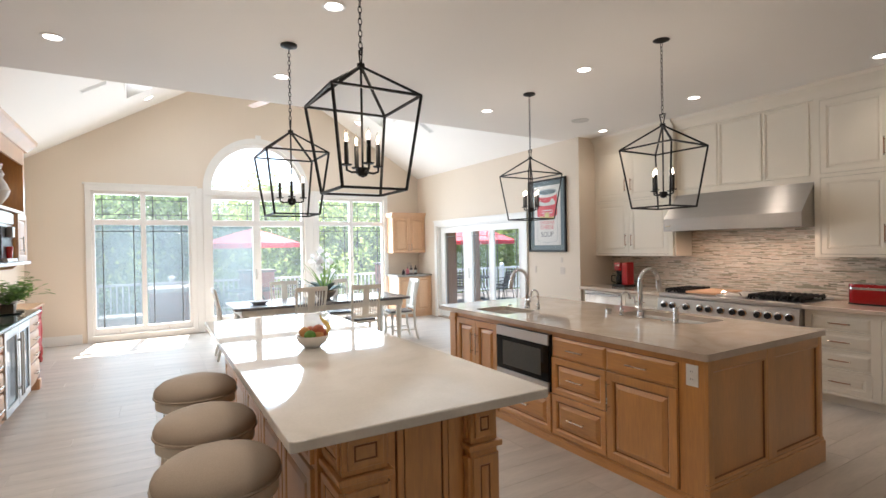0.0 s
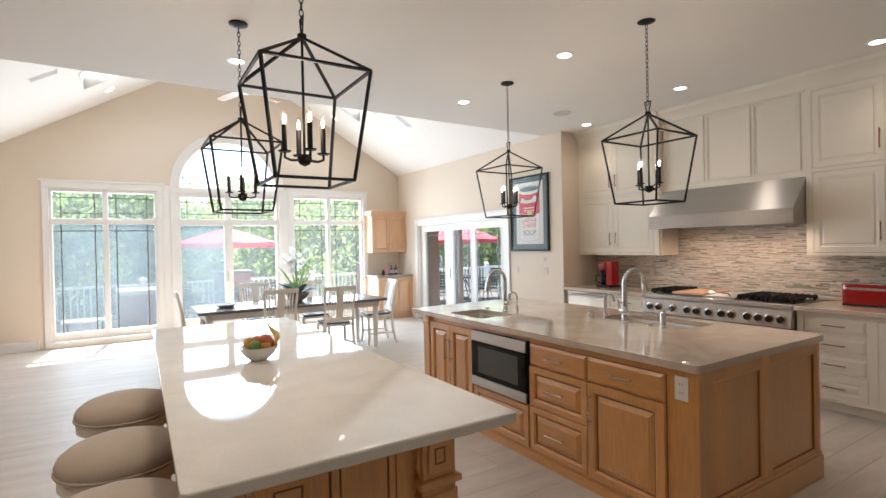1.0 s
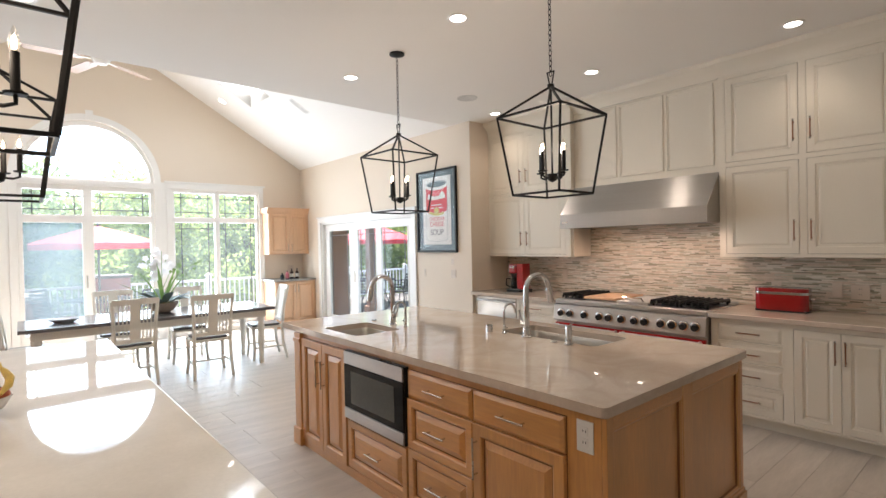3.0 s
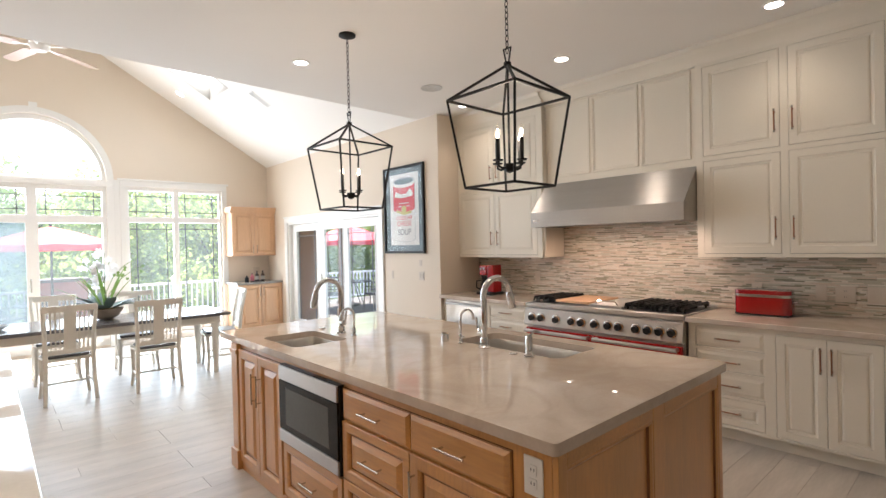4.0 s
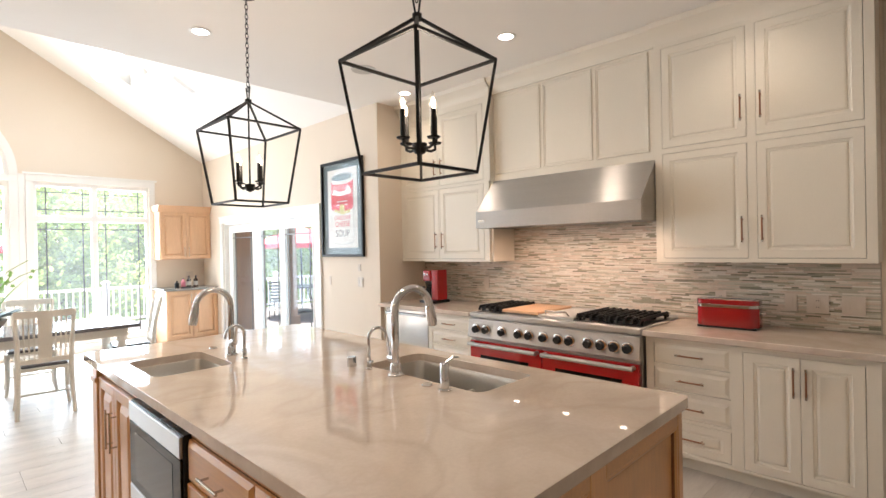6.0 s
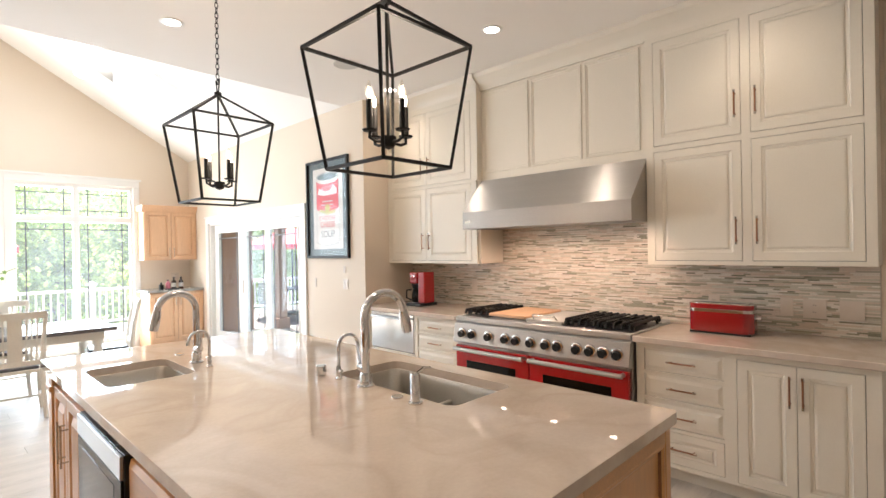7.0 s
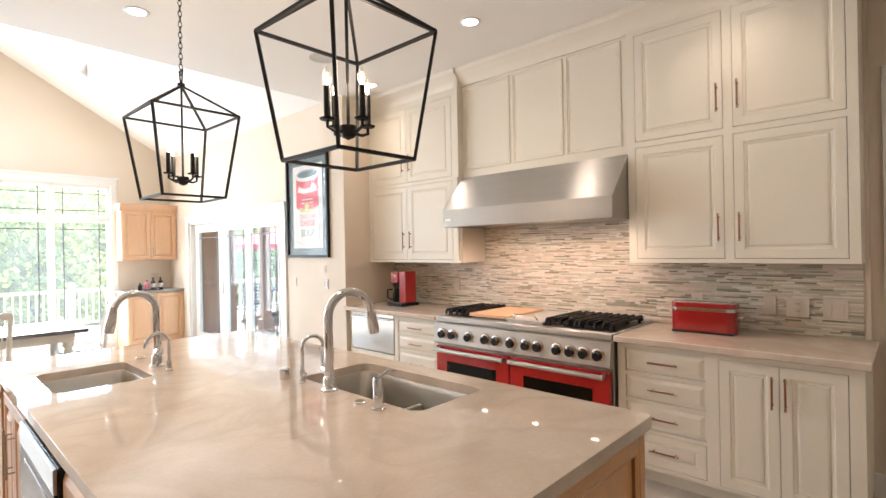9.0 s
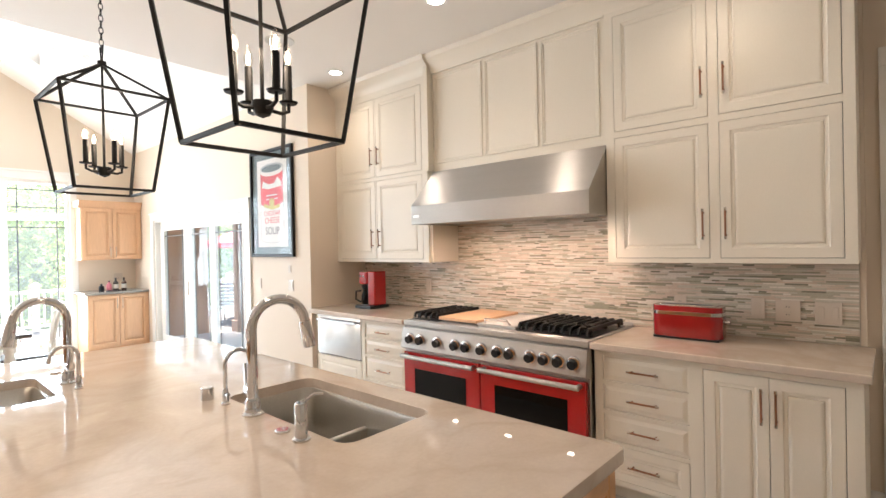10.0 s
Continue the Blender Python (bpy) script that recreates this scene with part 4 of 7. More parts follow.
for y in knob_y:
    k = part("knob", tube(B(), [(RX - 0.035, y, 0.79), (RX - 0.050, y, 0.787), (RX - 0.055, y, 0.786), (RX - 0.082, y, 0.781)], [0.034, 0.034, 0.031, 0.028], 16), M_BLKPL, rg, "black control knob")
    part("bezel", tube(B(), [(RX - 0.03, y, 0.79), (RX - 0.0505, y, 0.787), (RX - 0.0545, y, 0.7865)], [0.044, 0.044, 0.038], 18), M_CHROME, k)
for y0, y1 in ((RY0 + 0.012, 4.985), (4.995, RY1 - 0.012)):
    d = part("oven_door", fbox(B(), F, y0, 0.16, y1, 0.68, 0.002, 0.035), M_RED, rg, "glossy red oven door", bevel=0.006)
    part("oven_window", fbox(B(), F, y0 + 0.12, 0.28, y1 - 0.12, 0.56, 0.035, 0.038), M_GLASSBLK, d)
    h = tube(B(), [F(y0 + 0.02, 0.655, 0.085), F(y1 - 0.02, 0.655, 0.085)], 0.016, 14)
    for y in (y0 + 0.035, y1 - 0.035):
        tube(h, [F(y, 0.655, 0.03), F(y, 0.655, 0.085)], 0.016, 12)
    part("handle", h, M_STEEL, d)
    part("kick_drawer", fbox(B(), F, y0, 0.105, y1, 0.155, 0.002, 0.03), M_STEEL, rg, bevel=0.003)


def grate(y0, y1, x0, x1):
    """Cast-iron bars over a pair of burners."""
    b = B()
    for x in (x0 + 0.05, (x0 + x1) / 2, x1 - 0.05):
        bar(b, (x, y0, 0.958), (x, y1, 0.958), 0.015, 0.018)
    for k in range(5):
        y = y0 + 0.012 + (y1 - y0 - 0.024) * k / 4
        bar(b, (x0 + 0.012, y, 0.972), (x1 - 0.012, y, 0.972), 0.013, 0.022)
        for x, s in ((x0 + 0.014, -1), (x1 - 0.014, 1)):
            bar(b, (x, y, 0.974), (x + s * 0.016, y, 0.940), 0.013, 0.018)
    for xc in (x0 + (x1 - x0) * 0.25, x0 + (x1 - x0) * 0.75):
        for g in range(0, 360, 45):
            c, q = math.cos(radians(g)), math.sin(radians(g))
            bar(b, (xc + 0.035 * c, (y0 + y1) / 2 + 0.035 * q, 0.977), (xc + 0.105 * c, (y0 + y1) / 2 + 0.105 * q, 0.970), 0.013, 0.020)
    for x in (x0 + 0.05, x1 - 0.05):
        for y in (y0 + 0.012, y1 - 0.012):
            bar(b, (x, y, 0.926), (x, y, 0.966), 0.016)
    part("grate", b, M_BLACK, rg, "black cast-iron grate")
    for xc in (x0 + (x1 - x0) * 0.25, x0 + (x1 - x0) * 0.75):
        part("burner", lathe(B(), [(0.0, 0.925), (0.055, 0.925), (0.055, 0.938), (0.035, 0.945), (0.0, 0.946)], (xc, (y0 + y1) / 2, 0), 20), M_BLACK, rg)


for y0, y1 in ((4.225, 4.475), (4.485, 4.735), (5.46, 5.72)):
    part("burner_well", box(B(), (RX + 0.05, y0 - 0.003, 0.9245), (XB - 0.10, y1 + 0.003, 0.9275)), M_BLKPL, rg)
    grate(y0, y1, RX + 0.06, XB - 0.11)
part("griddle", box(B(), (RX + 0.05, 4.745, 0.925), (XB - 0.10, 5.07, 0.951)), M_STEEL, rg, bevel=0.005)
gh = tube(B(), [(RX + 0.07, 4.80, 0.951), (RX + 0.045, 4.81, 0.985), (RX + 0.045, 5.0, 0.985), (RX + 0.07, 5.01, 0.951)], 0.007, 8)
part("griddle_handle", gh, M_CHROME, rg)
part("backguard", box(B(), (XB - 0.02, RY0, 0.885), (XB - 0.0135, RY1, 0.945)), M_STEEL, rg)
cb = thing("cutting_board", (9.15, 5.26, 0.955), "pale wooden cutting board over the burners", "cutting board")
part("board", box(B(), (RX + 0.055, 5.08, 0.94), (XB - 0.10, 5.445, 0.965)), mat("pale_board_wood", (0.62, 0.38, 0.22), 0.5, var=0.06, grain=0.05, gscale=40, stretch=(0.3, 3, 3)), cb, bevel=0.004)

# hood
hd = thing("range_hood", (9.3, 4.98, 1.68), "wide stainless range hood with a sloping front", "range hood")
HY0, HY1 = 4.222, 5.755
prof = [(9.555, 1.695), (8.972, 1.695), (8.970, 1.68), (8.95, 1.68), (8.95, 1.83), (9.225, 2.135), (9.555, 2.135)]
part("canopy", sheet(B(), lambda u, v, n: (u, HY0 + n, v), prof, [], 0, HY1 - HY0), M_STEEL, hd, bevel=0.004)
part("badge", fbox(B(), FX(8.95), 5.66, 1.735, 5.725, 1.753, 0.0, 0.003), M_NICKEL, hd)
for y in (HY0, HY1 - 0.018):
    part("side_lip", box(B(), (8.971, y + 0.001, 1.681), (9.554, y + 0.017, 1.696)), M_STEEL, hd)
part("filter", box(B(), (9.06, HY0 + 0.05, 1.690), (9.5, HY1 - 0.05, 1.6955)), M_SINK, hd)

# wall cabinets
UX = 9.22
F = FX(UX)
ur = thing("wall_cabinet", (9.4, 3.6, 1.375), "cream painted wall cabinet with four raised-panel doors", "cabinet")
box_u = box(B(), (UX, 2.978, 1.375), (XB - 0.004, 4.218, 3.0))
part("body", box_u, M_CAB, ur)
fr = [(3.03, 1.405, 3.566, 2.160), (3.624, 1.405, 4.162, 2.160), (3.03, 2.205, 3.566, 2.93), (3.624, 2.205, 4.162, 2.93)]
face_rim(ur, F, 2.978, 1.375, 4.218, 3.0, [(a - g, b - g, c + g, d + g) for a, b, c, d in fr])
part("gap", fbox(B(), F, 3.0, 1.39, 4.19, 2.97, 0.0, 0.0012), M_GAP_SHADE, ur)
for i, q in enumerate(fr):
    cab_door(F, ur, *q, 3.538 if i % 2 == 0 else 3.652, q[1] + 0.19)
ul = thing("wall_cabinet", (9.4, 6.4, 1.375), "cream painted wall cabinet with two pairs of doors", "cabinet")
part("body", box(B(), (UX, 5.80, 1.365), (XB - 0.004, 7.078, 3.0)), M_CAB, ul)
fr = [(5.868, 1.395, 6.462, 2.125), (6.486, 1.395, 7.045, 2.125), (5.868, 2.165, 6.462, 2.90), (6.486, 2.165, 7.045, 2.90)]
face_rim(ul, F, 5.80, 1.365, 7.078, 3.0, [(a - g, b - g, c + g, d + g) for a, b, c, d in fr])
part("gap", fbox(B(), F, 5.83, 1.38, 7.06, 2.96, 0.0, 0.0012), M_GAP_SHADE, ul)
for i, q in enumerate(fr):
    cab_door(F, ul, *q, 6.425 if i % 2 == 0 else 6.522, q[1] + 0.19)
part("end_pilaster", box(B(), (UX - 0.05, 5.758, 2.14), (XB - 0.004, 5.80, 3.05)), M_CAB, ul, bevel=0.002)
part("end_panel", box(B(), (UX, 5.770, 1.365), (XB - 0.006, 5.799, 2.14)), M_CAB, ul)
uh = thing("hood_cabinet", (9.4, 4.98, 2.136), "cream painted panelling above the range hood", "cabinet")
part("body", box(B(), (UX + 0.02, 4.219, 2.137), (XB - 0.004, 5.757, 3.0)), M_CAB, uh)
for a, b in ((4.272, 4.708), (4.733, 5.208), (5.233, 5.735)):
    part("panel", nested(B(), FX(UX + 0.02), a, 2.20, b, 2.945, [(0, 0.0005), (0, 0.005), (0.004, 0.009), (0.012, 0.009), (0.017, 0.004), (0.024, 0.006), (0.030, 0.0015)]), M_CAB, uh, smooth=False)
for y0, y1, x in ((2.965, 4.23, UX), (4.23, 5.757, UX + 0.02), (5.757, 7.078, UX)):
    cm = sheet(B(), lambda u, v, n: (u, y0 + n, v), [(x + 0.03, 2.96), (x - 0.02, 2.965), (x - 0.025, 2.99), (x - 0.05, 3.03), (x - 0.10, 3.07), (x - 0.11, 3.108), (x + 0.03, 3.108)], [], 0, y1 - y0)
    structure("trim", cm, M_CAB, "cream crown moulding above the cabinets", "crown moulding")

# small things on the worktops
cmk = thing("coffee_maker", (9.24, 6.61, 0.922), "red and black drip coffee maker", "coffee maker")
part("base", box(B(), (9.12, 6.495, 0.922), (9.36, 6.725, 0.952)), M_BLKPL, cmk, bevel=0.008)
part("tower", box(B(), (9.18, 6.50, 0.952), (9.33, 6.60, 1.275)), M_RED, cmk, bevel=0.012)
part("brew_head", box(B(), (9.17, 6.60, 1.15), (9.33, 6.72, 1.27)), M_RED, cmk, bevel=0.014)
part("control_plate", fbox(B(), FX(9.17), 6.615, 1.20, 6.70, 1.255, 0, 0.003), M_RED, cmk, bevel=0.002)
for y in (6.635, 6.68):
    part("button", tube(B(), [(9.168, y, 1.228), (9.158, y, 1.228)], 0.011, 12), M_CHROME, cmk)
part("funnel", lathe(B(), [(0.0, 1.10), (0.045, 1.10), (0.058, 1.145), (0.0, 1.146)], (9.22, 6.655, 0), 20), M_BLKPL, cmk)
part("front_panel", fbox(B(), FYP(6.60), 9.185, 0.955, 9.325, 1.145, 0, 0.005), M_BLKPL, cmk)
part("warming_plate", lathe(B(), [(0.0, 0.951), (0.055, 0.951), (0.053, 0.955), (0.0, 0.955)], (9.22, 6.66, 0), 20), M_STEEL, cmk)
part("carafe", lathe(B(), [(0.0, 0.954), (0.046, 0.954), (0.055, 0.98), (0.052, 1.04), (0.038, 1.08), (0.040, 1.095), (0.0, 1.098)], (9.22, 6.66, 0), 24), M_GLASSBLK, cmk)
part("carafe_handle", tube(B(), [(9.19, 6.71, 1.085), (9.165, 6.755, 1.08), (9.165, 6.76, 1.0), (9.19, 6.71, 0.975)], 0.009, 8), M_BLKPL, cmk)
ts = thing("toaster", (9.31, 3.77, 0.922), "glossy red long-slot toaster with a chrome band", "toaster")
part("base", box(B(), (9.225, 3.59, 0.922), (9.395, 3.955, 0.938)), M_BLKPL, ts, bevel=0.006)
M_TOAST = mat("deep_red_enamel", (0.31, 0.010, 0.012), 0.14, var=0.06, scale=5, grain=0.02, coat=0.6)
part("shell", sheet(B(), FZ(0.936), rrect(9.22, 3.58, 9.40, 3.965, 0.06, 8), [], 0, 0.182), M_TOAST, ts, bevel=0.020)
part("band", sheet(B(), FZ(1.066), rrect(9.218, 3.578, 9.402, 3.967, 0.061, 8), [], 0, 0.020), M_CHROME, ts, "polished chrome band", bevel=0.002)
part("top_plate", sheet(B(), FZ(1.1175), rrect(9.25, 3.615, 9.37, 3.93, 0.03, 6), [], 0, 0.004), M_CHROME, ts, bevel=0.001)
part("slot", box(B(), (9.285, 3.64, 1.121), (9.335, 3.905, 1.1225)), M_BLKPL, ts)
part("lever", tube(B(), [(9.31, 3.58, 1.03), (9.31, 3.55, 1.03)], 0.012, 10), M_CHROME, ts)
F = FX(9.544)
outlet("wall_outlet", F, 3.885, 1.09, 0.075, 0.12, 1)
outlet("light_switch", F, 3.452, 1.095, 0.07, 0.12, 1, rocker=True)
outlet("wall_outlet", F, 3.305, 1.09, 0.12, 0.12, 1)
outlet("light_switch", F, 3.12, 1.09, 0.12, 0.12, 2, rocker=True)
outlet("light_switch", F, 6.13, 1.135, 0.07, 0.12, 1, rocker=True)
F = FX(XR)
outlet("light_switch", F, 8.05, 1.135, 0.04, 0.11, 1, rocker=True)
outlet("light_switch", F, 7.45, 1.30, 0.05, 0.08, 1, rocker=True)
outlet("light_switch", F, 7.435, 1.135, 0.10, 0.11, 2, rocker=True)


# pendant lanterns
def pendant(x, y, top_z, rz, turn):
    p = thing("pendant_lantern", (x, y, top_z), "black open-frame lantern pendant with four candle bulbs", "pendant lamp", "lanterns over the islands")
    part("canopy", lathe(B(), [(0.0, 0.0), (0.062, 0.0), (0.062, -0.012), (0.02, -0.028), (0.0, -0.028)], (0, 0, 0), 24), M_BLACK, p, world=False)
    top, ring, bot = -0.665, -0.842, -1.30
    a, b = 0.225, 0.165
    ch = B()
    z, k = -0.03, 0
    while z > top + 0.085:
        d = Vector((0.009, 0, 0)) if k % 2 else Vector((0, 0.009, 0))
        tube(ch, [Vector((0, 0, z - 0.019 + 0.019 * math.cos(q))) + d * math.sin(q) for q in (2 * math.pi * i / 10 for i in range(10))], 0.0024, 5, True)
        z -= 0.030
        k += 1
    part("chain", ch, M_BLACK, p, world=False)
    lp = B()
    for s in (-1, 1):
        bar(lp, (0, 0.006 * s, top), (0, 0.024 * s, top + 0.085), 0.006)
    bar(lp, (0, -0.027, top + 0.085), (0, 0.027, top + 0.085), 0.006)
    part("loop", lp, M_BLACK, p, world=False)
    cage = [(-1, -1), (1, -1), (1, 1), (-1, 1)]
    w = 0.0118
    for i in range(4):
        c, d = cage[i], cage[(i + 1) % 4]
        part("roof_bar", bar(B(), (0, 0, top), (a * c[0], a * c[1], ring), w), M_BLACK, p, world=False)
        part("ring_bar", bar(B(), (a * c[0], a * c[1], ring), (a * d[0], a * d[1], ring), w), M_BLACK, p, world=False)
        part("side_bar", bar(B(), (a * c[0], a * c[1], ring), (b * c[0], b * c[1], bot), w), M_BLACK, p, world=False)
        part("bottom_bar", bar(B(), (b * c[0], b * c[1], bot), (b * d[0], b * d[1], bot), w), M_BLACK, p, world=False)
    part("hub", lathe(B(), [(0.0, top + 0.012), (0.02, top + 0.012), (0.02, top - 0.012), (0.0, top - 0.012)], (0, 0, 0), 12), M_BLACK, p, world=False)
    cz = -1.20
    part("stem", tube(B(), [(0, 0, top), (0, 0, cz)], 0.006, 8), M_BLACK, p, world=False)
    part("socket_hub", lathe(B(), [(0.0, cz + 0.02), (0.03, cz + 0.02), (0.032, cz), (0.022, cz - 0.02), (0.0, cz - 0.03)], (0, 0, 0), 16), M_BLACK, p, world=False)
    for i in range(4):
        q = math.pi / 2 * i + radians(turn)
        c, d = math.cos(q) * 0.085, math.sin(q) * 0.085
        arm = part("arm", tube(B(), [(0, 0, cz), (c * 0.7, d * 0.7, cz - 0.005), (c, d, cz + 0.005), (c, d, cz + 0.03)], 0.006, 8), M_BLACK, p, world=False)
        part("drip_pan", lathe(B(), [(0.0, 0), (0.024, 0), (0.028, 0.006), (0.0, 0.007)], (c, d, cz + 0.028), 16), M_BLACK, arm, world=False)
        cn = part("candle", lathe(B(), [(0.0, 0), (0.0115, 0), (0.0115, 0.11), (0.0, 0.11)], (c, d, cz + 0.034), 12), M_BLACK, p, world=False)
        part("bulb", lathe(B(), [(0.0, 0), (0.008, 0.0), (0.0145, 0.018), (0.014, 0.032), (0.0075, 0.054), (0.002, 0.070), (0.0, 0.071)], (c, d, cz + 0.144), 12), M_BULB, cn, "clear flame-shaped bulb", world=False).visible_shadow = False
        part("filament", lathe(B(), [(0.0, 0.006), (0.0045, 0.008), (0.006, 0.020), (0.0055, 0.036), (0.002, 0.046), (0.0, 0.047)], (c, d, cz + 0.144), 8), M_FILAMENT, cn, "glowing filament", world=False)
    p.matrix_basis = pose(x, y, top_z, 0, 0, rz)
    bl = new("bulb_light", bpy.data.lights.new("bulb_light", "POINT"))
    bl.data.energy, bl.data.shadow_soft_size, bl.data.color = 1.6, 0.09, (1.0, 0.82, 0.62)
    bl.location = (x, y, top_z - 1.02)
    return p


pendant(6.848, 4.247, CH + 0.011, 0.8, -3)
pendant(6.838, 5.785, CH, 1, 14)
pendant(4.354, 4.183, CH + 0.028, -0.5, 0)
pendant(4.365, 5.675, CH, 0, -14)

# recessed lamps in the flat ceiling, some of them unseen and added for brightness
M_RIM = mat("white_lamp_rim", (0.88, 0.87, 0.84), 0.4)


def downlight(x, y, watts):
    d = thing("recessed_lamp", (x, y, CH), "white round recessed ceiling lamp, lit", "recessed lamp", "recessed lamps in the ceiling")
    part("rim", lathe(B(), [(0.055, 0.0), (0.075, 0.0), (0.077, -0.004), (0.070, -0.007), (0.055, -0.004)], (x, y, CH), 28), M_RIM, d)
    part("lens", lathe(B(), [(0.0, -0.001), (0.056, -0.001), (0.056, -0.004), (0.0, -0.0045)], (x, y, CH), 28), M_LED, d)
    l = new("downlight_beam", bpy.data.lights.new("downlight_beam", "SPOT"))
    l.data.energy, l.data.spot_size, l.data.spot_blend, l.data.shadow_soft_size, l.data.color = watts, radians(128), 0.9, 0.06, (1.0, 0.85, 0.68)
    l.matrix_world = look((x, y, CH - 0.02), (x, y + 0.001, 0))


# the six from (2.845, 4.92) to (8.82, 2.0) are unseen, added as fill
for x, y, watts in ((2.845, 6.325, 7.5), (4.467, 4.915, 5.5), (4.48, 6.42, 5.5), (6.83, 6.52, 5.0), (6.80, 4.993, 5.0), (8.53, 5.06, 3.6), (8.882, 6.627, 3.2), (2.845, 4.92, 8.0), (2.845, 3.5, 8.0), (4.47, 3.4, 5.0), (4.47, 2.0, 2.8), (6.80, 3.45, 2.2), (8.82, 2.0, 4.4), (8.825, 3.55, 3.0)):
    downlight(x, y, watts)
sp = thing("ceiling_speaker", (8.16, 6.355, CH), "round white in-ceiling speaker grille", "speaker")
part("grille", lathe(B(), [(0.0, -0.003), (0.10, -0.003), (0.108, -0.006), (0.11, 0.0), (0.0, 0.0)], (8.16, 6.355, CH), 32), mat("speaker_grille", (0.62, 0.60, 0.56), 0.7, grain=0.2, gscale=600), sp)
M_HOODL = glow("hood_lamp_glass", (1.0, 0.85, 0.68), 4.0)
for y in (4.41, 4.895, 5.38):
    part("hood_lamp", lathe(B(), [(0.0, -0.004), (0.021, -0.004), (0.025, 0.0), (0.0, 0.0)], (9.012, y, 1.6948), 16), M_HOODL, hd)
    hl = new("hood_lamp_beam", bpy.data.lights.new("hood_lamp_beam", "SPOT"))
    hl.data.energy, hl.data.spot_size, hl.data.spot_blend, hl.data.shadow_soft_size, hl.data.color = 2.5, radians(150), 0.6, 0.03, (1.0, 0.72, 0.54)
    hl.matrix_world = look((9.02, y, 1.686), (9.22, y, 0.9))
# dining corner
M_TABLE = mat("dark_slate_table", (0.15, 0.14, 0.145), 0.18, var=0.1, grain=0.1, gscale=40, stretch=(0.3, 3, 3))
M_CREAM = mat("cream_chair_paint", (0.82, 0.78, 0.70), 0.4, var=0.03, scale=4, grain=0.03, gscale=90)
M_SEAT = mat("grey_seat_leather", (0.14, 0.135, 0.14), 0.3, var=0.1, scale=6, grain=0.06, gscale=150, bump=0.1)
dt = thing("dining_table", (5.7, 9.45, 0), "long dining table with a dark slate-grey top and cream legs", "table")
part("tabletop", box(B(), (4.40, 8.97, 0.712), (7.03, 9.95, 0.75)), M_TABLE, dt, bevel=0.006)
ap = B()
sheet(ap, FZ(0.62), rect(4.50, 9.05, 6.93, 9.87), [rect(4.525, 9.075, 6.905, 9.845)], 0, 0.092)
part("apron", ap, M_CREAM, dt)
for x in (4.55, 6.88):
    for y in (9.10, 9.82):
        part("leg", lathe(B(), [(0.0, 0), (0.03, 0), (0.034, 0.05), (0.028, 0.08), (0.042, 0.30), (0.045, 0.50), (0.036, 0.55), (0.048, 0.58), (0.048, 0.71), (0.0, 0.712)], (x, y, 0), 16), M_CREAM, dt)


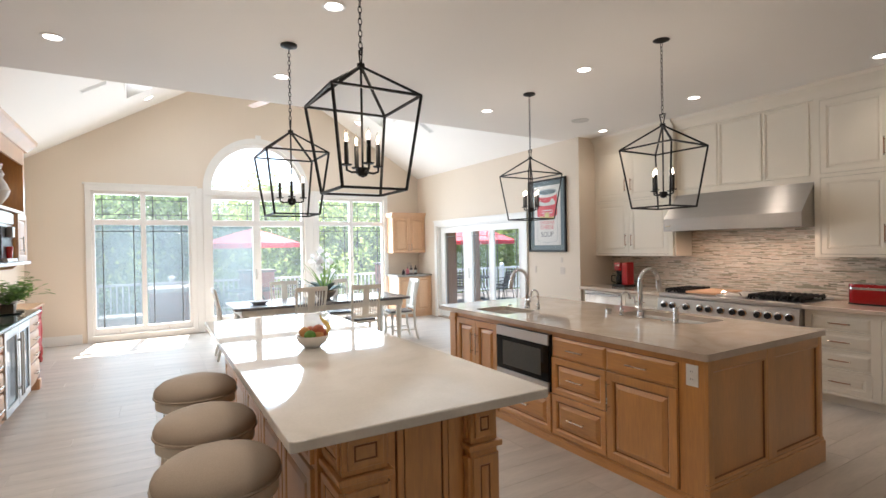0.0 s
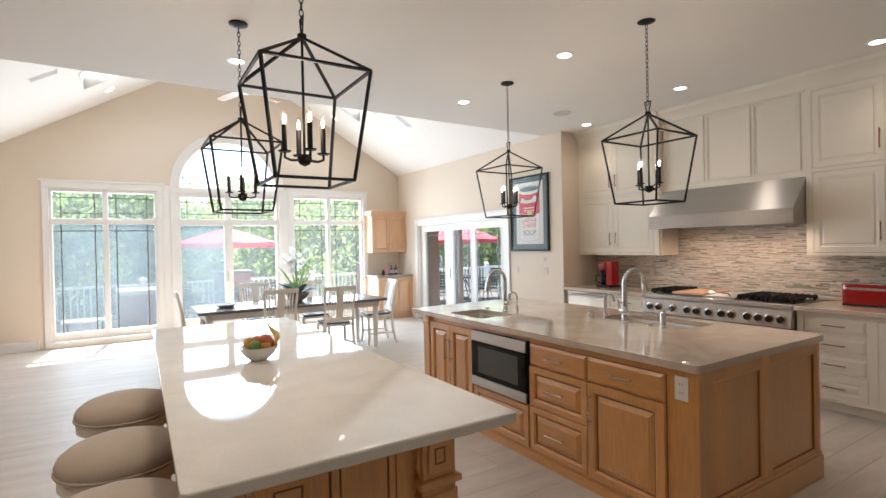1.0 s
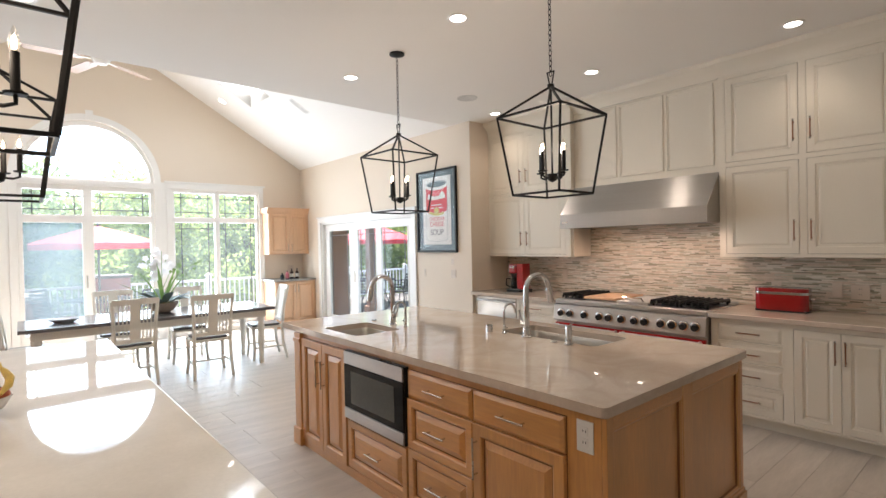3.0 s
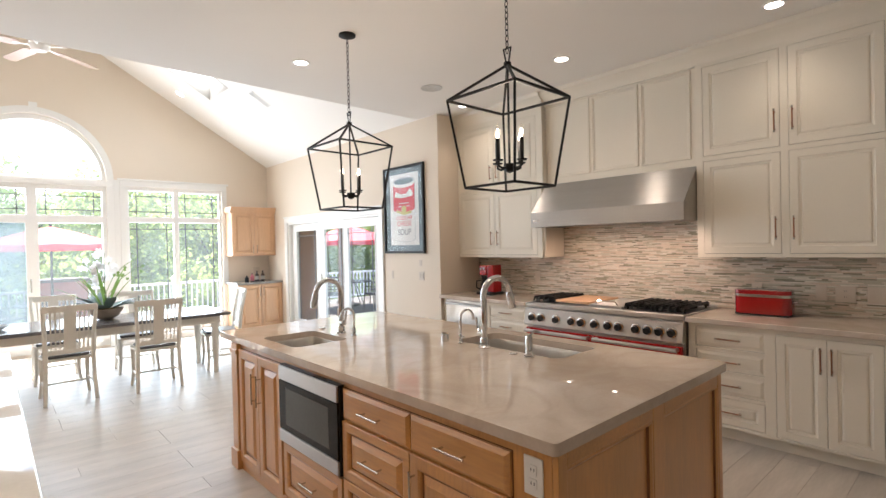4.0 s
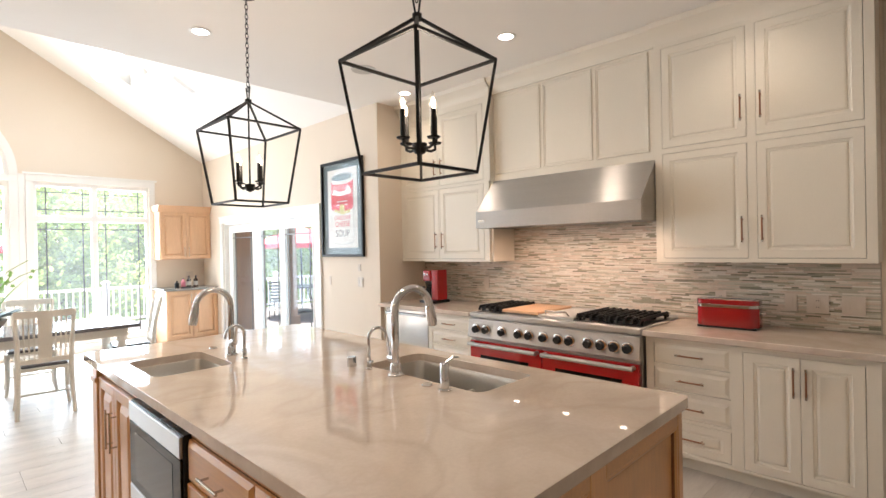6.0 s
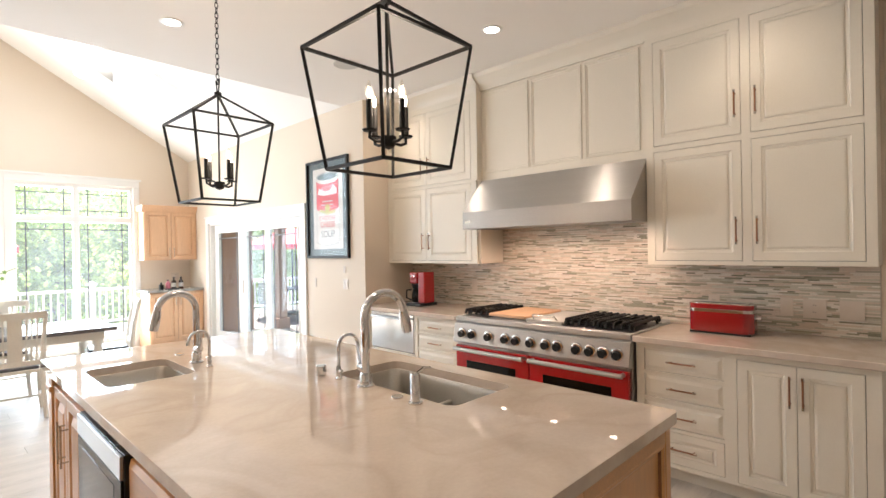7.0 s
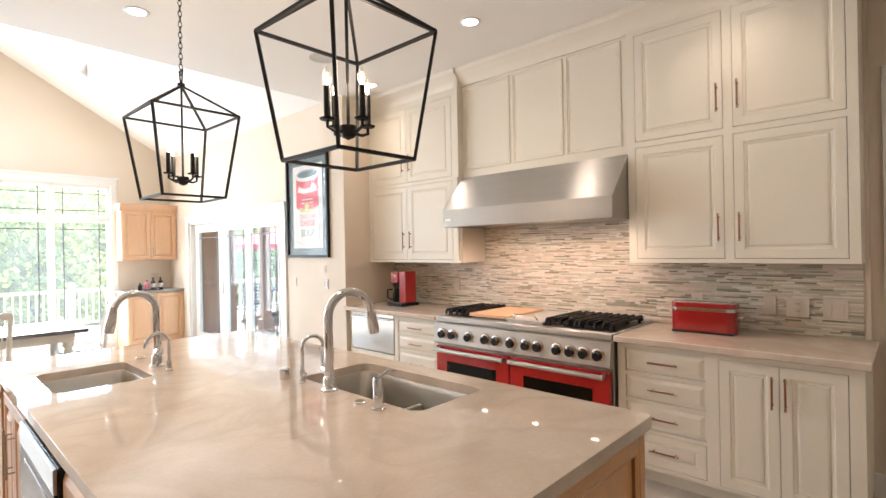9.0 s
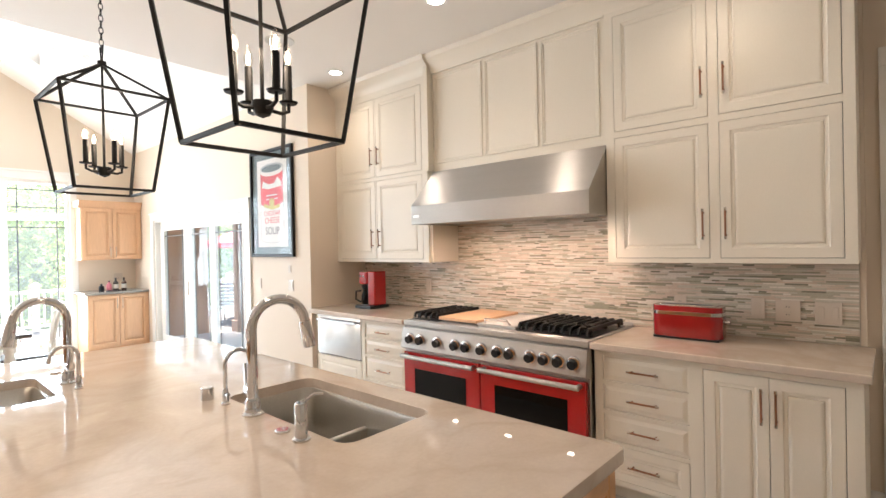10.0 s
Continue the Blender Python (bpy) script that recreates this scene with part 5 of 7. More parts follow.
def dining_chair():
    c = thing("dining_chair", (0, 0, 0), "cream painted slat-back dining chair with a grey leather seat", "chair", "chairs round the dining table")
    K = dict(world=False)
    st = sheet(B(), FZ(0.425), [(-0.20, -0.19), (0.20, -0.19), (0.225, 0.20), (0.20, 0.225), (-0.20, 0.225), (-0.225, 0.20)], [], 0, 0.03)
    part("seat", st, M_CREAM, c, bevel=0.006, **K)
    cs = sheet(B(), FZ(0.455), [(-0.175, -0.165), (0.175, -0.165), (0.20, 0.18), (0.175, 0.205), (-0.175, 0.205), (-0.20, 0.18)], [], 0, 0.03)
    part("cushion", cs, M_SEAT, c, "padded grey leather seat", bevel=0.012, **K)
    for s in (-1, 1):
        part("back_post", tube(B(), [(s * 0.215, -0.25, 0.0), (s * 0.205, -0.20, 0.22), (s * 0.20, -0.19, 0.45), (s * 0.205, -0.215, 0.72), (s * 0.222, -0.275, 0.985)], [0.019, 0.021, 0.022, 0.020, 0.017], 8), M_CREAM, c, **K)
        part("front_leg", tube(B(), [(s * 0.215, 0.20, 0.0), (s * 0.198, 0.185, 0.15), (s * 0.20, 0.195, 0.43)], [0.017, 0.019, 0.025], 8), M_CREAM, c, **K)
        part("side_stretcher", tube(B(), [(s * 0.205, -0.21, 0.17), (s * 0.20, 0.188, 0.17)], 0.011, 8), M_CREAM, c, **K)
        for k in range(3):
            x = s * (0.078 + 0.037 * k)
            part("slat", bar(B(), (x, -0.197, 0.535), (x * 1.06, -0.268, 0.945), 0.013, 0.010), M_CREAM, c, **K)
    part("cross_stretcher", tube(B(), [(-0.20, 0.0, 0.172), (0.20, 0.0, 0.172)], 0.010, 8), M_CREAM, c, **K)
    part("splat", bar(B(), (0, -0.197, 0.535), (0, -0.268, 0.945), 0.105, 0.012), M_CREAM, c, **K)
    part("lower_rail", bar(B(), (-0.20, -0.195, 0.52), (0.20, -0.195, 0.52), 0.02, 0.045), M_CREAM, c, bevel=0.003, **K)
    cr = B()
    n = 8
    for i in range(n):
        a, b = -0.228 + 0.456 * i / n, -0.228 + 0.456 * (i + 1) / n
        bow = lambda x: -0.272 - 0.02 * (1 - (x / 0.228) ** 2)
        v = [cr.verts.new(q) for q in ((a, bow(a) - 0.011, 0.935), (b, bow(b) - 0.011, 0.935), (b, bow(b) + 0.011, 0.935), (a, bow(a) + 0.011, 0.935), (a, bow(a) - 0.019, 1.0), (b, bow(b) - 0.019, 1.0), (b, bow(b) + 0.003, 1.0), (a, bow(a) + 0.003, 1.0))]
        for f in ((3, 2, 1, 0), (4, 5, 6, 7), (0, 1, 5, 4), (2, 3, 7, 6)):
            cr.faces.new([v[q] for q in f])
        if i == 0:
            cr.faces.new([v[q] for q in (3, 0, 4, 7)])
        if i == n - 1:
            cr.faces.new([v[q] for q in (1, 2, 6, 5)])
    bmesh.ops.remove_doubles(cr, verts=cr.verts, dist=0.0005)
    part("crest_rail", cr, M_CREAM, c, **K)
    return c


ch = dining_chair()
ch.matrix_basis = pose(5.395, 9.12, 0, 0, 0, 2)
for x, y, r in ((6.19, 8.97, -3), (7.06, 9.44, 82), (5.38, 10.14, 180), (6.20, 10.02, 176), (4.48, 9.55, -92)):
    copy_thing(ch, pose(x, y, 0, 0, 0, r))

# planter with orchids on the table
M_LEAF = mat("grey_green_leaf", (0.14, 0.21, 0.19), 0.45, var=0.2, scale=6, grain=0.1, gscale=80)
M_LEAF2 = mat("fresh_green_leaf", (0.20, 0.34, 0.10), 0.45, var=0.25, scale=8, grain=0.1, gscale=80)
M_PETAL = mat("white_petal", (0.82, 0.80, 0.78), 0.6, var=0.04)
for thin, through_col in ((M_PETAL, (0.82, 0.80, 0.78, 1)), (M_LEAF2, (0.20, 0.31, 0.08, 1))):
    pn = thin.node_tree
    pt, pm = pn.nodes.new("ShaderNodeBsdfTranslucent"), pn.nodes.new("ShaderNodeMixShader")
    pt.inputs[0].default_value, pm.inputs[0].default_value = through_col, 0.5
    pn.links.new(pn.nodes["Principled BSDF"].outputs[0], pm.inputs[1]), pn.links.new(pt.outputs[0], pm.inputs[2]), pn.links.new(pm.outputs[0], pn.nodes["Material Output"].inputs[0])
M_CLAY = mat("taupe_stoneware", (0.34, 0.27, 0.21), 0.55, var=0.08, grain=0.06)
M_MOSS = mat("brown_moss", (0.17, 0.13, 0.05), 0.95, var=0.3, scale=30, grain=0.3, gscale=150)
rng = random.Random(4)


def blade(bm, base, way, length, width, droop, n=7, fold=0.25):
    """One long leaf: a tapered strip that bends over, with a fold along its middle."""
    d = Vector(way).normalized()
    side = d.cross(Vector((0, 0, 1)))
    side = side.normalized() if side.length > 0.01 else Vector((1, 0, 0))
    p, rows = Vector(base), []
    for i in range(n + 1):
        s = i / n
        w = width * (0.35 + 2.6 * s * (1 - s)) * (1 - s ** 4) + 0.0008
        up = side.cross(d)
        rows.append([bm.verts.new(p - side * w), bm.verts.new(p - up * w * fold), bm.verts.new(p + side * w)])
        p = p + d * (length / n)
        d = (d + Vector((0, 0, -droop / n))).normalized()
    for a, b in zip(rows, rows[1:]):
        for k in (0, 1):
            bm.faces.new((a[k], a[k + 1], b[k + 1], b[k]))
    return bm


pl = thing("orchid_planter", (5.80, 9.50, 0.75), "taupe bowl of white orchids and grey succulents", "plant")
cx, cy, cz = 5.80, 9.50, 0.75
part("bowl", lathe(B(), [(0.0, 0), (0.07, 0), (0.12, 0.03), (0.165, 0.10), (0.175, 0.125), (0.165, 0.125), (0.15, 0.10), (0.0, 0.09)], (cx, cy, cz), 32), M_CLAY, pl)
part("moss", lathe(B(), [(0.155, 0.10), (0.12, 0.125), (0.06, 0.14), (0.0, 0.145)], (cx, cy, cz), 20), M_MOSS, pl)
for i in range(16):
    a = i * 0.66 + rng.random() * 0.3
    e = 0.5 + 0.7 * rng.random()
    part("leaf", blade(B(), (cx + 0.07 * math.cos(a), cy + 0.07 * math.sin(a), cz + 0.12), (math.cos(a), math.sin(a), e), 0.28 + 0.10 * rng.random(), 0.055, 0.9), M_LEAF, pl)
for i in range(9):
    a = i * 0.7 + 0.2
    part("blade_leaf", blade(B(), (cx + 0.03 * math.cos(a), cy + 0.03 * math.sin(a), cz + 0.12), (math.cos(a) * 0.55, math.sin(a) * 0.55, 1), 0.48 + 0.2 * rng.random(), 0.016, 0.7), M_LEAF2, pl)
part("blade_leaf", blade(B(), (cx - 0.04, cy, cz + 0.12), (-1, -0.15, 0.75), 0.58, 0.022, 0.25), M_LEAF2, pl)


def petals(bm, p, r):
    q = rng.random() * 6
    t = Vector((rng.uniform(-0.6, 0.6), -1, rng.uniform(-0.5, 0.3))).normalized()
    a1 = t.orthogonal().normalized()
    a2 = t.cross(a1)
    mid_v = bm.verts.new(p)
    for k in range(5):
        an = q + k * 1.257
        d = a1 * math.cos(an) + a2 * math.sin(an)
        s = t.cross(d)
        vs = [bm.verts.new(p + d * x * r + s * y * r + t * z * r) for x, y, z in ((0.5, -0.42, 0.12), (1.0, -0.2, 0.05), (1.0, 0.2, 0.05), (0.5, 0.42, 0.12))]
        bm.faces.new([mid_v] + vs)


for i, (dx, dy, h) in enumerate(((-0.24, -0.03, 0.60), (-0.13, 0.04, 0.70), (0.0, -0.03, 0.72), (0.08, 0.05, 0.62), (0.36, 0.02, 0.66), (0.46, -0.05, 0.58))):
    st = [Vector((cx + dx * s * s + 0.02 * math.cos(i), cy + dy * s, cz + 0.12 + h * (s * 1.25 - 0.35 * s * s))) for s in (0, 0.25, 0.5, 0.75, 1.0)]
    sm = part("stem", tube(B(), st, 0.0035, 6), M_LEAF2, pl)
    for k in range(8 if i < 4 else 5):
        fl = B()
        s = 0.52 + 0.065 * k
        petals(fl, st[2].lerp(st[4], (s - 0.5) * 2) + Vector((rng.uniform(-0.09, 0.09), rng.uniform(-0.05, 0.04), rng.uniform(-0.06, 0.06))), 0.040 if i < 4 else 0.020)
        part("flower", fl, M_PETAL if i < 4 else M_LEAF2, sm, smooth=False)
dish = thing("serving_dish", (4.80, 9.42, 0.75), "grey oval serving dish on the dining table", "dish")
part("dish", lathe(B(), [(0.0, 0), (0.08, 0), (0.10, 0.01), (0.15, 0.04), (0.145, 0.045), (0.09, 0.02), (0.0, 0.015)], (4.80, 9.42, 0.75), 28), mat("grey_glaze", (0.38, 0.36, 0.36), 0.3), dish)

# fruit bowl on the breakfast bar
fb = thing("fruit_bowl", (4.29, 4.965, 0.922), "white ceramic bowl full of fruit", "bowl")
M_WHITEC = mat("white_ceramic", (0.80, 0.77, 0.72), 0.18, var=0.02, grain=0.01)
part("bowl", lathe(B(), [(0.0, 0), (0.055, 0), (0.06, 0.006), (0.10, 0.04), (0.128, 0.085), (0.131, 0.098), (0.124, 0.098), (0.095, 0.045), (0.05, 0.014), (0.0, 0.012)], (4.29, 4.965, 0.922), 36), M_WHITEC, fb)
M_PEACH = mat("ripe_peach_skin", (0.50, 0.13, 0.06), 0.5, var=0.35, scale=14, grain=0.08, gscale=120, hue=0.03)
M_PEACH2 = mat("yellow_peach_skin", (0.62, 0.30, 0.10), 0.5, var=0.3, scale=14, grain=0.08, gscale=120, hue=0.03)
M_LIME = mat("green_mango_skin", (0.10, 0.24, 0.03), 0.35, var=0.25, scale=12, grain=0.06)
M_BANANA = mat("banana_skin", (0.66, 0.47, 0.10), 0.5, var=0.15, scale=15, grain=0.05)

in_bowl = [fb]


def fruit(name, x, y, z, r, m, label, squash=0.92):
    f = thing(name, (x, y, z - r * squash), label, "fruit", "fruit in the bowl")
    part("flesh", lathe(B(), [(r * math.sin(q) * (1 + 0.04 * math.cos(q)), -r * squash * math.cos(q) - (0.1 * r if q > 2.9 else 0)) for q in (math.pi * k / 12 for k in range(13))], (x, y, z), 20), m, f)
    part("stalk", tube(B(), [(x, y, z + r * squash * 0.86), (x + 0.003, y, z + r * squash * 1.02)], 0.003, 6), M_MOSS, f)
    in_bowl.append(f)


fruit("peach", 4.235, 4.990, 1.035, 0.040, M_PEACH2, "ripe yellow-red peach in the bowl")
fruit("peach", 4.325, 4.920, 1.050, 0.045, M_PEACH, "large ripe red peach in the bowl")
fruit("mango", 4.250, 4.890, 1.020, 0.041, M_LIME, "small green mango in the bowl")
fruit("peach", 4.318, 4.895, 1.018, 0.036, M_PEACH2, "ripe orange peach in the bowl")
fruit("plum", 4.375, 4.935, 1.020, 0.034, M_PEACH, "dark red plum in the bowl")
fruit("peach", 4.29, 5.025, 1.030, 0.042, M_PEACH, "ripe red peach in the bowl")
bn = thing("banana", (4.31, 5.005, 1.0), "ripe yellow banana standing in the bowl", "fruit", "fruit in the bowl")
part("banana_body", tube(B(), [(4.37, 4.875, 1.035), (4.395, 4.915, 1.06), (4.40, 4.965, 1.08), (4.385, 5.005, 1.10), (4.37, 5.020, 1.12), (4.365, 5.020, 1.142)], [0.007, 0.015, 0.017, 0.014, 0.007, 0.005], 10), M_BANANA, bn)

in_bowl.append(bn)
for o in in_bowl:
    k = 0.80 if o is fb else 0.90
    d = o.location - Vector((4.29, 4.965, 0.922))
    o.location, o.scale = Vector((4.302 + 0.80 * d.x, 4.965 + 0.80 * d.y, 0.922 + 0.84 * d.z)), (k, k, k)

# framed print
pf = thing("framed_print", (XR - 0.02, 7.76, 2.0), "black-framed print of a red and white soup can", "picture")
F = FX(XR)
P0, P1, Q0, Q1 = 7.335, 8.185, 1.425, 2.57
M_MATB = mat("slate_green_mount", (0.085, 0.12, 0.125), 0.5, var=0.06)
M_PAPER = mat("white_print_paper", (0.68, 0.65, 0.60), 0.6, var=0.02)
M_INKR = mat("red_ink", (0.60, 0.045, 0.05), 0.55, var=0.08, scale=6)
M_INKG = mat("grey_ink", (0.35, 0.36, 0.36), 0.55, var=0.06)
M_INKD = mat("dark_ink", (0.10, 0.09, 0.09), 0.55)
M_INKY = mat("gold_ink", (0.50, 0.40, 0.10), 0.5, var=0.15, scale=30)
part("frame", sheet(B(), F, rect(P0, Q0, P1, Q1), [rect(P0 + 0.028, Q0 + 0.028, P1 - 0.028, Q1 - 0.028)], 0.0, 0.035), M_BLACK, pf, bevel=0.004)
part("mount", fbox(B(), F, P0 + 0.028, Q0 + 0.028, P1 - 0.028, Q1 - 0.028, 0.0, 0.010), M_MATB, pf)
u0, u1, v0, v1 = 7.455, 8.055, 1.53, 2.47
part("paper", fbox(B(), F, u0, v0, u1, v1, 0.010, 0.012), M_PAPER, pf)
mid = (u0 + u1) / 2
hw = 0.225


def ink(name, pts, m, n):
    part(name, sheet(B(), F, pts, [], 0.012 + n, 0.0128 + n), m, pf, smooth=False)


def arc(vc, h, a0, a1, w=hw, step=12):
    k = 1 if a1 > a0 else -1
    return [(mid + w * math.cos(radians(a)), vc + h * math.sin(radians(a))) for a in range(a0, a1 + k, step * k)]


ink("can_outline", arc(1.62, 0.05, 180, 360, hw + 0.006) + arc(2.37, 0.05, 0, 180, hw + 0.006), M_INKG, 0.0)
ink("can_body", arc(1.625, 0.05, 180, 360) + arc(2.365, 0.05, 0, 180), M_PAPER, 0.0005)
ink("red_label", arc(2.01, 0.05, 180, 360) + arc(2.335, 0.05, 360, 180), M_INKR, 0.001)
ink("can_lid", arc(2.37, 0.045, 0, 348, hw - 0.008), M_INKG, 0.0015)
ink("can_lid_inner", arc(2.366, 0.036, 0, 348, hw - 0.03), M_MATB, 0.002)
ink("medallion", [(mid + 0.05 * math.cos(radians(a)), 2.0 + 0.05 * math.sin(radians(a))) for a in range(0, 360, 15)], M_INKY, 0.002)
ink("ribbon", [(mid - 0.16, 1.945), (mid, 1.925), (mid + 0.16, 1.965), (mid + 0.16, 2.0), (mid, 1.96), (mid - 0.16, 1.98)], M_INKY, 0.0025)
for a, b in ((mid - 0.11, mid + 0.11),):
    ink("label_line", rect(a, 2.075, b, 2.087), M_PAPER, 0.0015)
ink("label_line", rect(mid + 0.05, 2.035, mid + 0.12, 2.047), M_PAPER, 0.0015)
ink("label_line", rect(mid - 0.12, 2.035, mid - 0.05, 2.047), M_PAPER, 0.0015)
ink("script_mark", [(mid + 0.20, 2.17), (mid + 0.17, 2.245), (mid + 0.13, 2.225), (mid + 0.05, 2.20), (mid - 0.06, 2.205), (mid - 0.12, 2.265), (mid - 0.15, 2.25), (mid - 0.19, 2.20), (mid - 0.18, 2.165), (mid - 0.05, 2.155), (mid + 0.08, 2.15), (mid + 0.14, 2.165)], M_PAPER, 0.0015)


def words(text, u, v, size, m, parent, stretch=1.0):
    cu = bpy.data.curves.new("words", "FONT")
    cu.body, cu.size, cu.align_x, cu.extrude = text, size, "CENTER", 0.0004
    tmp = new("words", cu)
    me = bpy.data.meshes.new_from_object(tmp.evaluated_get(bpy.context.evaluated_depsgraph_get()))
    bpy.data.objects.remove(tmp)
    ob = new("lettering", me)
    me.transform(Matrix(((0, 0, -1, XR - 0.0135), (-stretch, 0, 0, u), (0, 1, 0, v), (0, 0, 0, 1))))
    me.transform(Matrix.Translation(-origin(parent)))
    me.materials.append(m)
    ob.parent = parent
    return tagged(ob, "printed words reading " + text)


words("CHEDDAR", mid, 1.865, 0.072, M_INKR, pf)
words("CHEESE", mid, 1.785, 0.090, M_INKR, pf)
words("SOUP", mid, 1.665, 0.115, M_INKD, pf)
gp = part("glazing", fbox(B(), F, P0 + 0.028, Q0 + 0.028, P1 - 0.028, Q1 - 0.028, 0.022, 0.024), M_GLAZE, pf, smooth=False)
gp.visible_shadow = False

# corner bar cabinets
M_MAPLE_L = mat("light_maple", (0.64, 0.385, 0.22), 0.38, var=0.07, scale=2.2, grain=0.05, gscale=38, stretch=(2.2, 2.2, 0.22), coat=0.15)


def bar_unit(name, x0, x1, y0, z0, z1, split, label, hz):
    c = thing(name, ((x0 + x1) / 2, y0 + 0.2, z0), label, "cabinet")
    part("body", box(B(), (x0, y0, z0), (x1, YW - 0.003, z1)), M_MAPLE_L, c)
    F = FY(y0)
    xm = (x0 + x1) / 2
    for a, b, h in ((x0 + 0.012, xm - 0.003, xm - 0.035), (xm + 0.003, x1 - 0.012, xm + 0.035)):
        d = part("door", panel_front(B(), F, a, z0 + (0.11 if z0 < 0.1 else 0.012), b, z1 - 0.015, 0.0, 0.02, 0.055, low=0.35), M_MAPLE_L, c, smooth=False)
        pull(F, h, hz, 0.16, True, M_NICKEL, d, 0.02, 0.005)
    return c


bu = bar_unit("bar_wall_cabinet", 8.06, 8.868, 11.82, 1.40, 2.20, 2, "light maple wall cabinet over the corner bar", 1.52)
cw = sheet(B(), lambda u, v, n: (8.03 + n, u, v), [(11.82, 2.18), (11.805, 2.19), (11.79, 2.23), (11.76, 2.27), (11.75, 2.295), (YW - 0.003, 2.295), (YW - 0.003, 2.2), (11.82, 2.2)], [], 0, 0.838)
part("crown", cw, M_MAPLE_L, bu)
bar_unit("bar_base_cabinet", 8.06, 8.868, 11.56, 0.0, 0.885, 2, "light maple base cabinet of the corner bar", 0.75)
bt = thing("bar_worktop", (8.46, 11.85, 0.886), "grey stone worktop of the corner bar", "worktop")
part("slab", box(B(), (8.02, 11.52, 0.887), (8.868, YW - 0.003, 0.925)), mat("grey_stone", (0.27, 0.25, 0.22), 0.12, var=0.15, scale=6, grain=0.15, gscale=90), bt, bevel=0.006)
M_BROWNG = mat("brown_bottle_glass", (0.035, 0.015, 0.008), 0.08)
M_PINK = mat("pink_plastic", (0.65, 0.20, 0.25), 0.4)
for i, (x, h, m, lb) in enumerate(((8.30, 0.11, M_BLKPL, "small black jar on the bar"), (8.40, 0.15, M_PINK, "pink plastic bottle on the bar"), (8.49, 0.19, M_BROWNG, "brown glass bottle with a white label"), (8.60, 0.19, M_BROWNG, "brown glass bottle with a white label"))):
    b = thing("bottle", (x, 11.80, 0.925), lb, "bottle", "bottles on the corner bar")
    part("glass", lathe(B(), [(0.0, 0), (0.033, 0), (0.035, 0.006), (0.035, h * 0.62), (0.013, h * 0.78), (0.012, h * 0.93), (0.0, h * 0.94)], (x, 11.80, 0.926), 18), m, b)
    part("cap", lathe(B(), [(0.0, h * 0.9), (0.015, h * 0.9), (0.015, h), (0.0, h)], (x, 11.80, 0.926), 12), M_BLKPL, b)
    if i > 1:
        part("label", lathe(B(), [(0.0352, h * 0.15), (0.0356, h * 0.15), (0.0356, h * 0.5), (0.0352, h * 0.5)], (x, 11.80, 0.926), 18), M_PAPER, b)
tr = thing("tray", (8.44, 11.80, 0.925), "thin dark tray on the bar", "tray")
part("tray", box(B(), (8.34, 11.66, 0.925), (8.52, 11.74, 0.937)), M_BLKPL, tr, bevel=0.003)
F = FY(YW)
outlet("wall_outlet", F, 8.62, 1.12, 0.12, 0.11, 1)

# built-in hutch on the west wall
M_WINE = mat("glass_cooler_door", (0.30, 0.36, 0.42), 0.08, var=0.1, scale=2)
hu = thing("hutch_cabinet", (2.0, 7.8, 0), "light maple base cabinets of the built-in hutch", "cabinet")
HX = 2.30
F = FXP(HX)
part("body", box(B(), (XL + 0.003, 6.2, 0.10), (HX, 9.08, 0.87)), M_MAPLE_L, hu)
part("toe_kick", box(B(), (XL + 0.003, 6.25, 0), (HX - 0.06, 9.05, 0.10)), M_MAPLE, hu)
for y in (6.2, 9.0):
    part("corner_foot", box(B(), (HX - 0.1, y, 0.0), (HX + 0.03, y + 0.1, 0.12)), M_MAPLE_L, hu, bevel=0.01)
for a, b in ((8.52, 9.06), (6.9, 7.42)):
    for z0, z1 in ((0.70, 0.85), (0.54, 0.69), (0.36, 0.53), (0.14, 0.35)):
        d = B()
        fbox(d, F, a, z0, b, z1, 0.0, 0.012), frustum(d, F, a, z0, b, z1, 0.012, 0.024, 0.02)
        o = part("drawer", d, M_MAPLE_L, hu)
        pull(F, (a + b) / 2, (z0 + z1) / 2, 0.2, False, M_NICKEL, o, 0.024, 0.006)
for a, b in ((7.44, 7.96), (7.98, 8.50)):
    w = part("cooler_door", sheet(B(), F, rect(a, 0.11, b, 0.86), [rect(a + 0.06, 0.18, b - 0.06, 0.79)], 0.0, 0.03), M_STEEL, hu)
    part("cooler_glass", fbox(B(), F, a + 0.06, 0.18, b - 0.06, 0.79, 0.012, 0.018), M_WINE, w)
    pull(F, b - 0.03 if a < 7.9 else a + 0.03, 0.5, 0.6, True, M_STEEL, w, 0.03, 0.008)
ht = thing("hutch_worktop", (2.0, 7.8, 0.87), "dark green polished stone worktop of the hutch", "worktop")
part("slab", box(B(), (XL + 0.003, 6.17, 0.871), (HX + 0.04, 9.14, 0.905)), mat("green_granite", (0.09, 0.11, 0.09), 0.07, var=0.3, scale=14, grain=0.25, gscale=120), ht, bevel=0.006)
up = thing("hutch_top_cabinet", (2.0, 7.6, 1.44), "light maple hutch top with a crown and an open niche", "cabinet")
part("side_panel", box(B(), (XL + 0.003, 8.53, 1.47), (HX, 8.60, 2.62)), M_MAPLE, up, bevel=0.003)
part("side_panel", box(B(), (XL + 0.003, 6.2, 1.47), (HX, 6.27, 2.62)), M_MAPLE, up, bevel=0.003)
part("shelf", box(B(), (XL + 0.003, 6.27, 1.95), (HX + 0.01, 8.53, 1.98)), M_MAPLE_L, up, bevel=0.003)
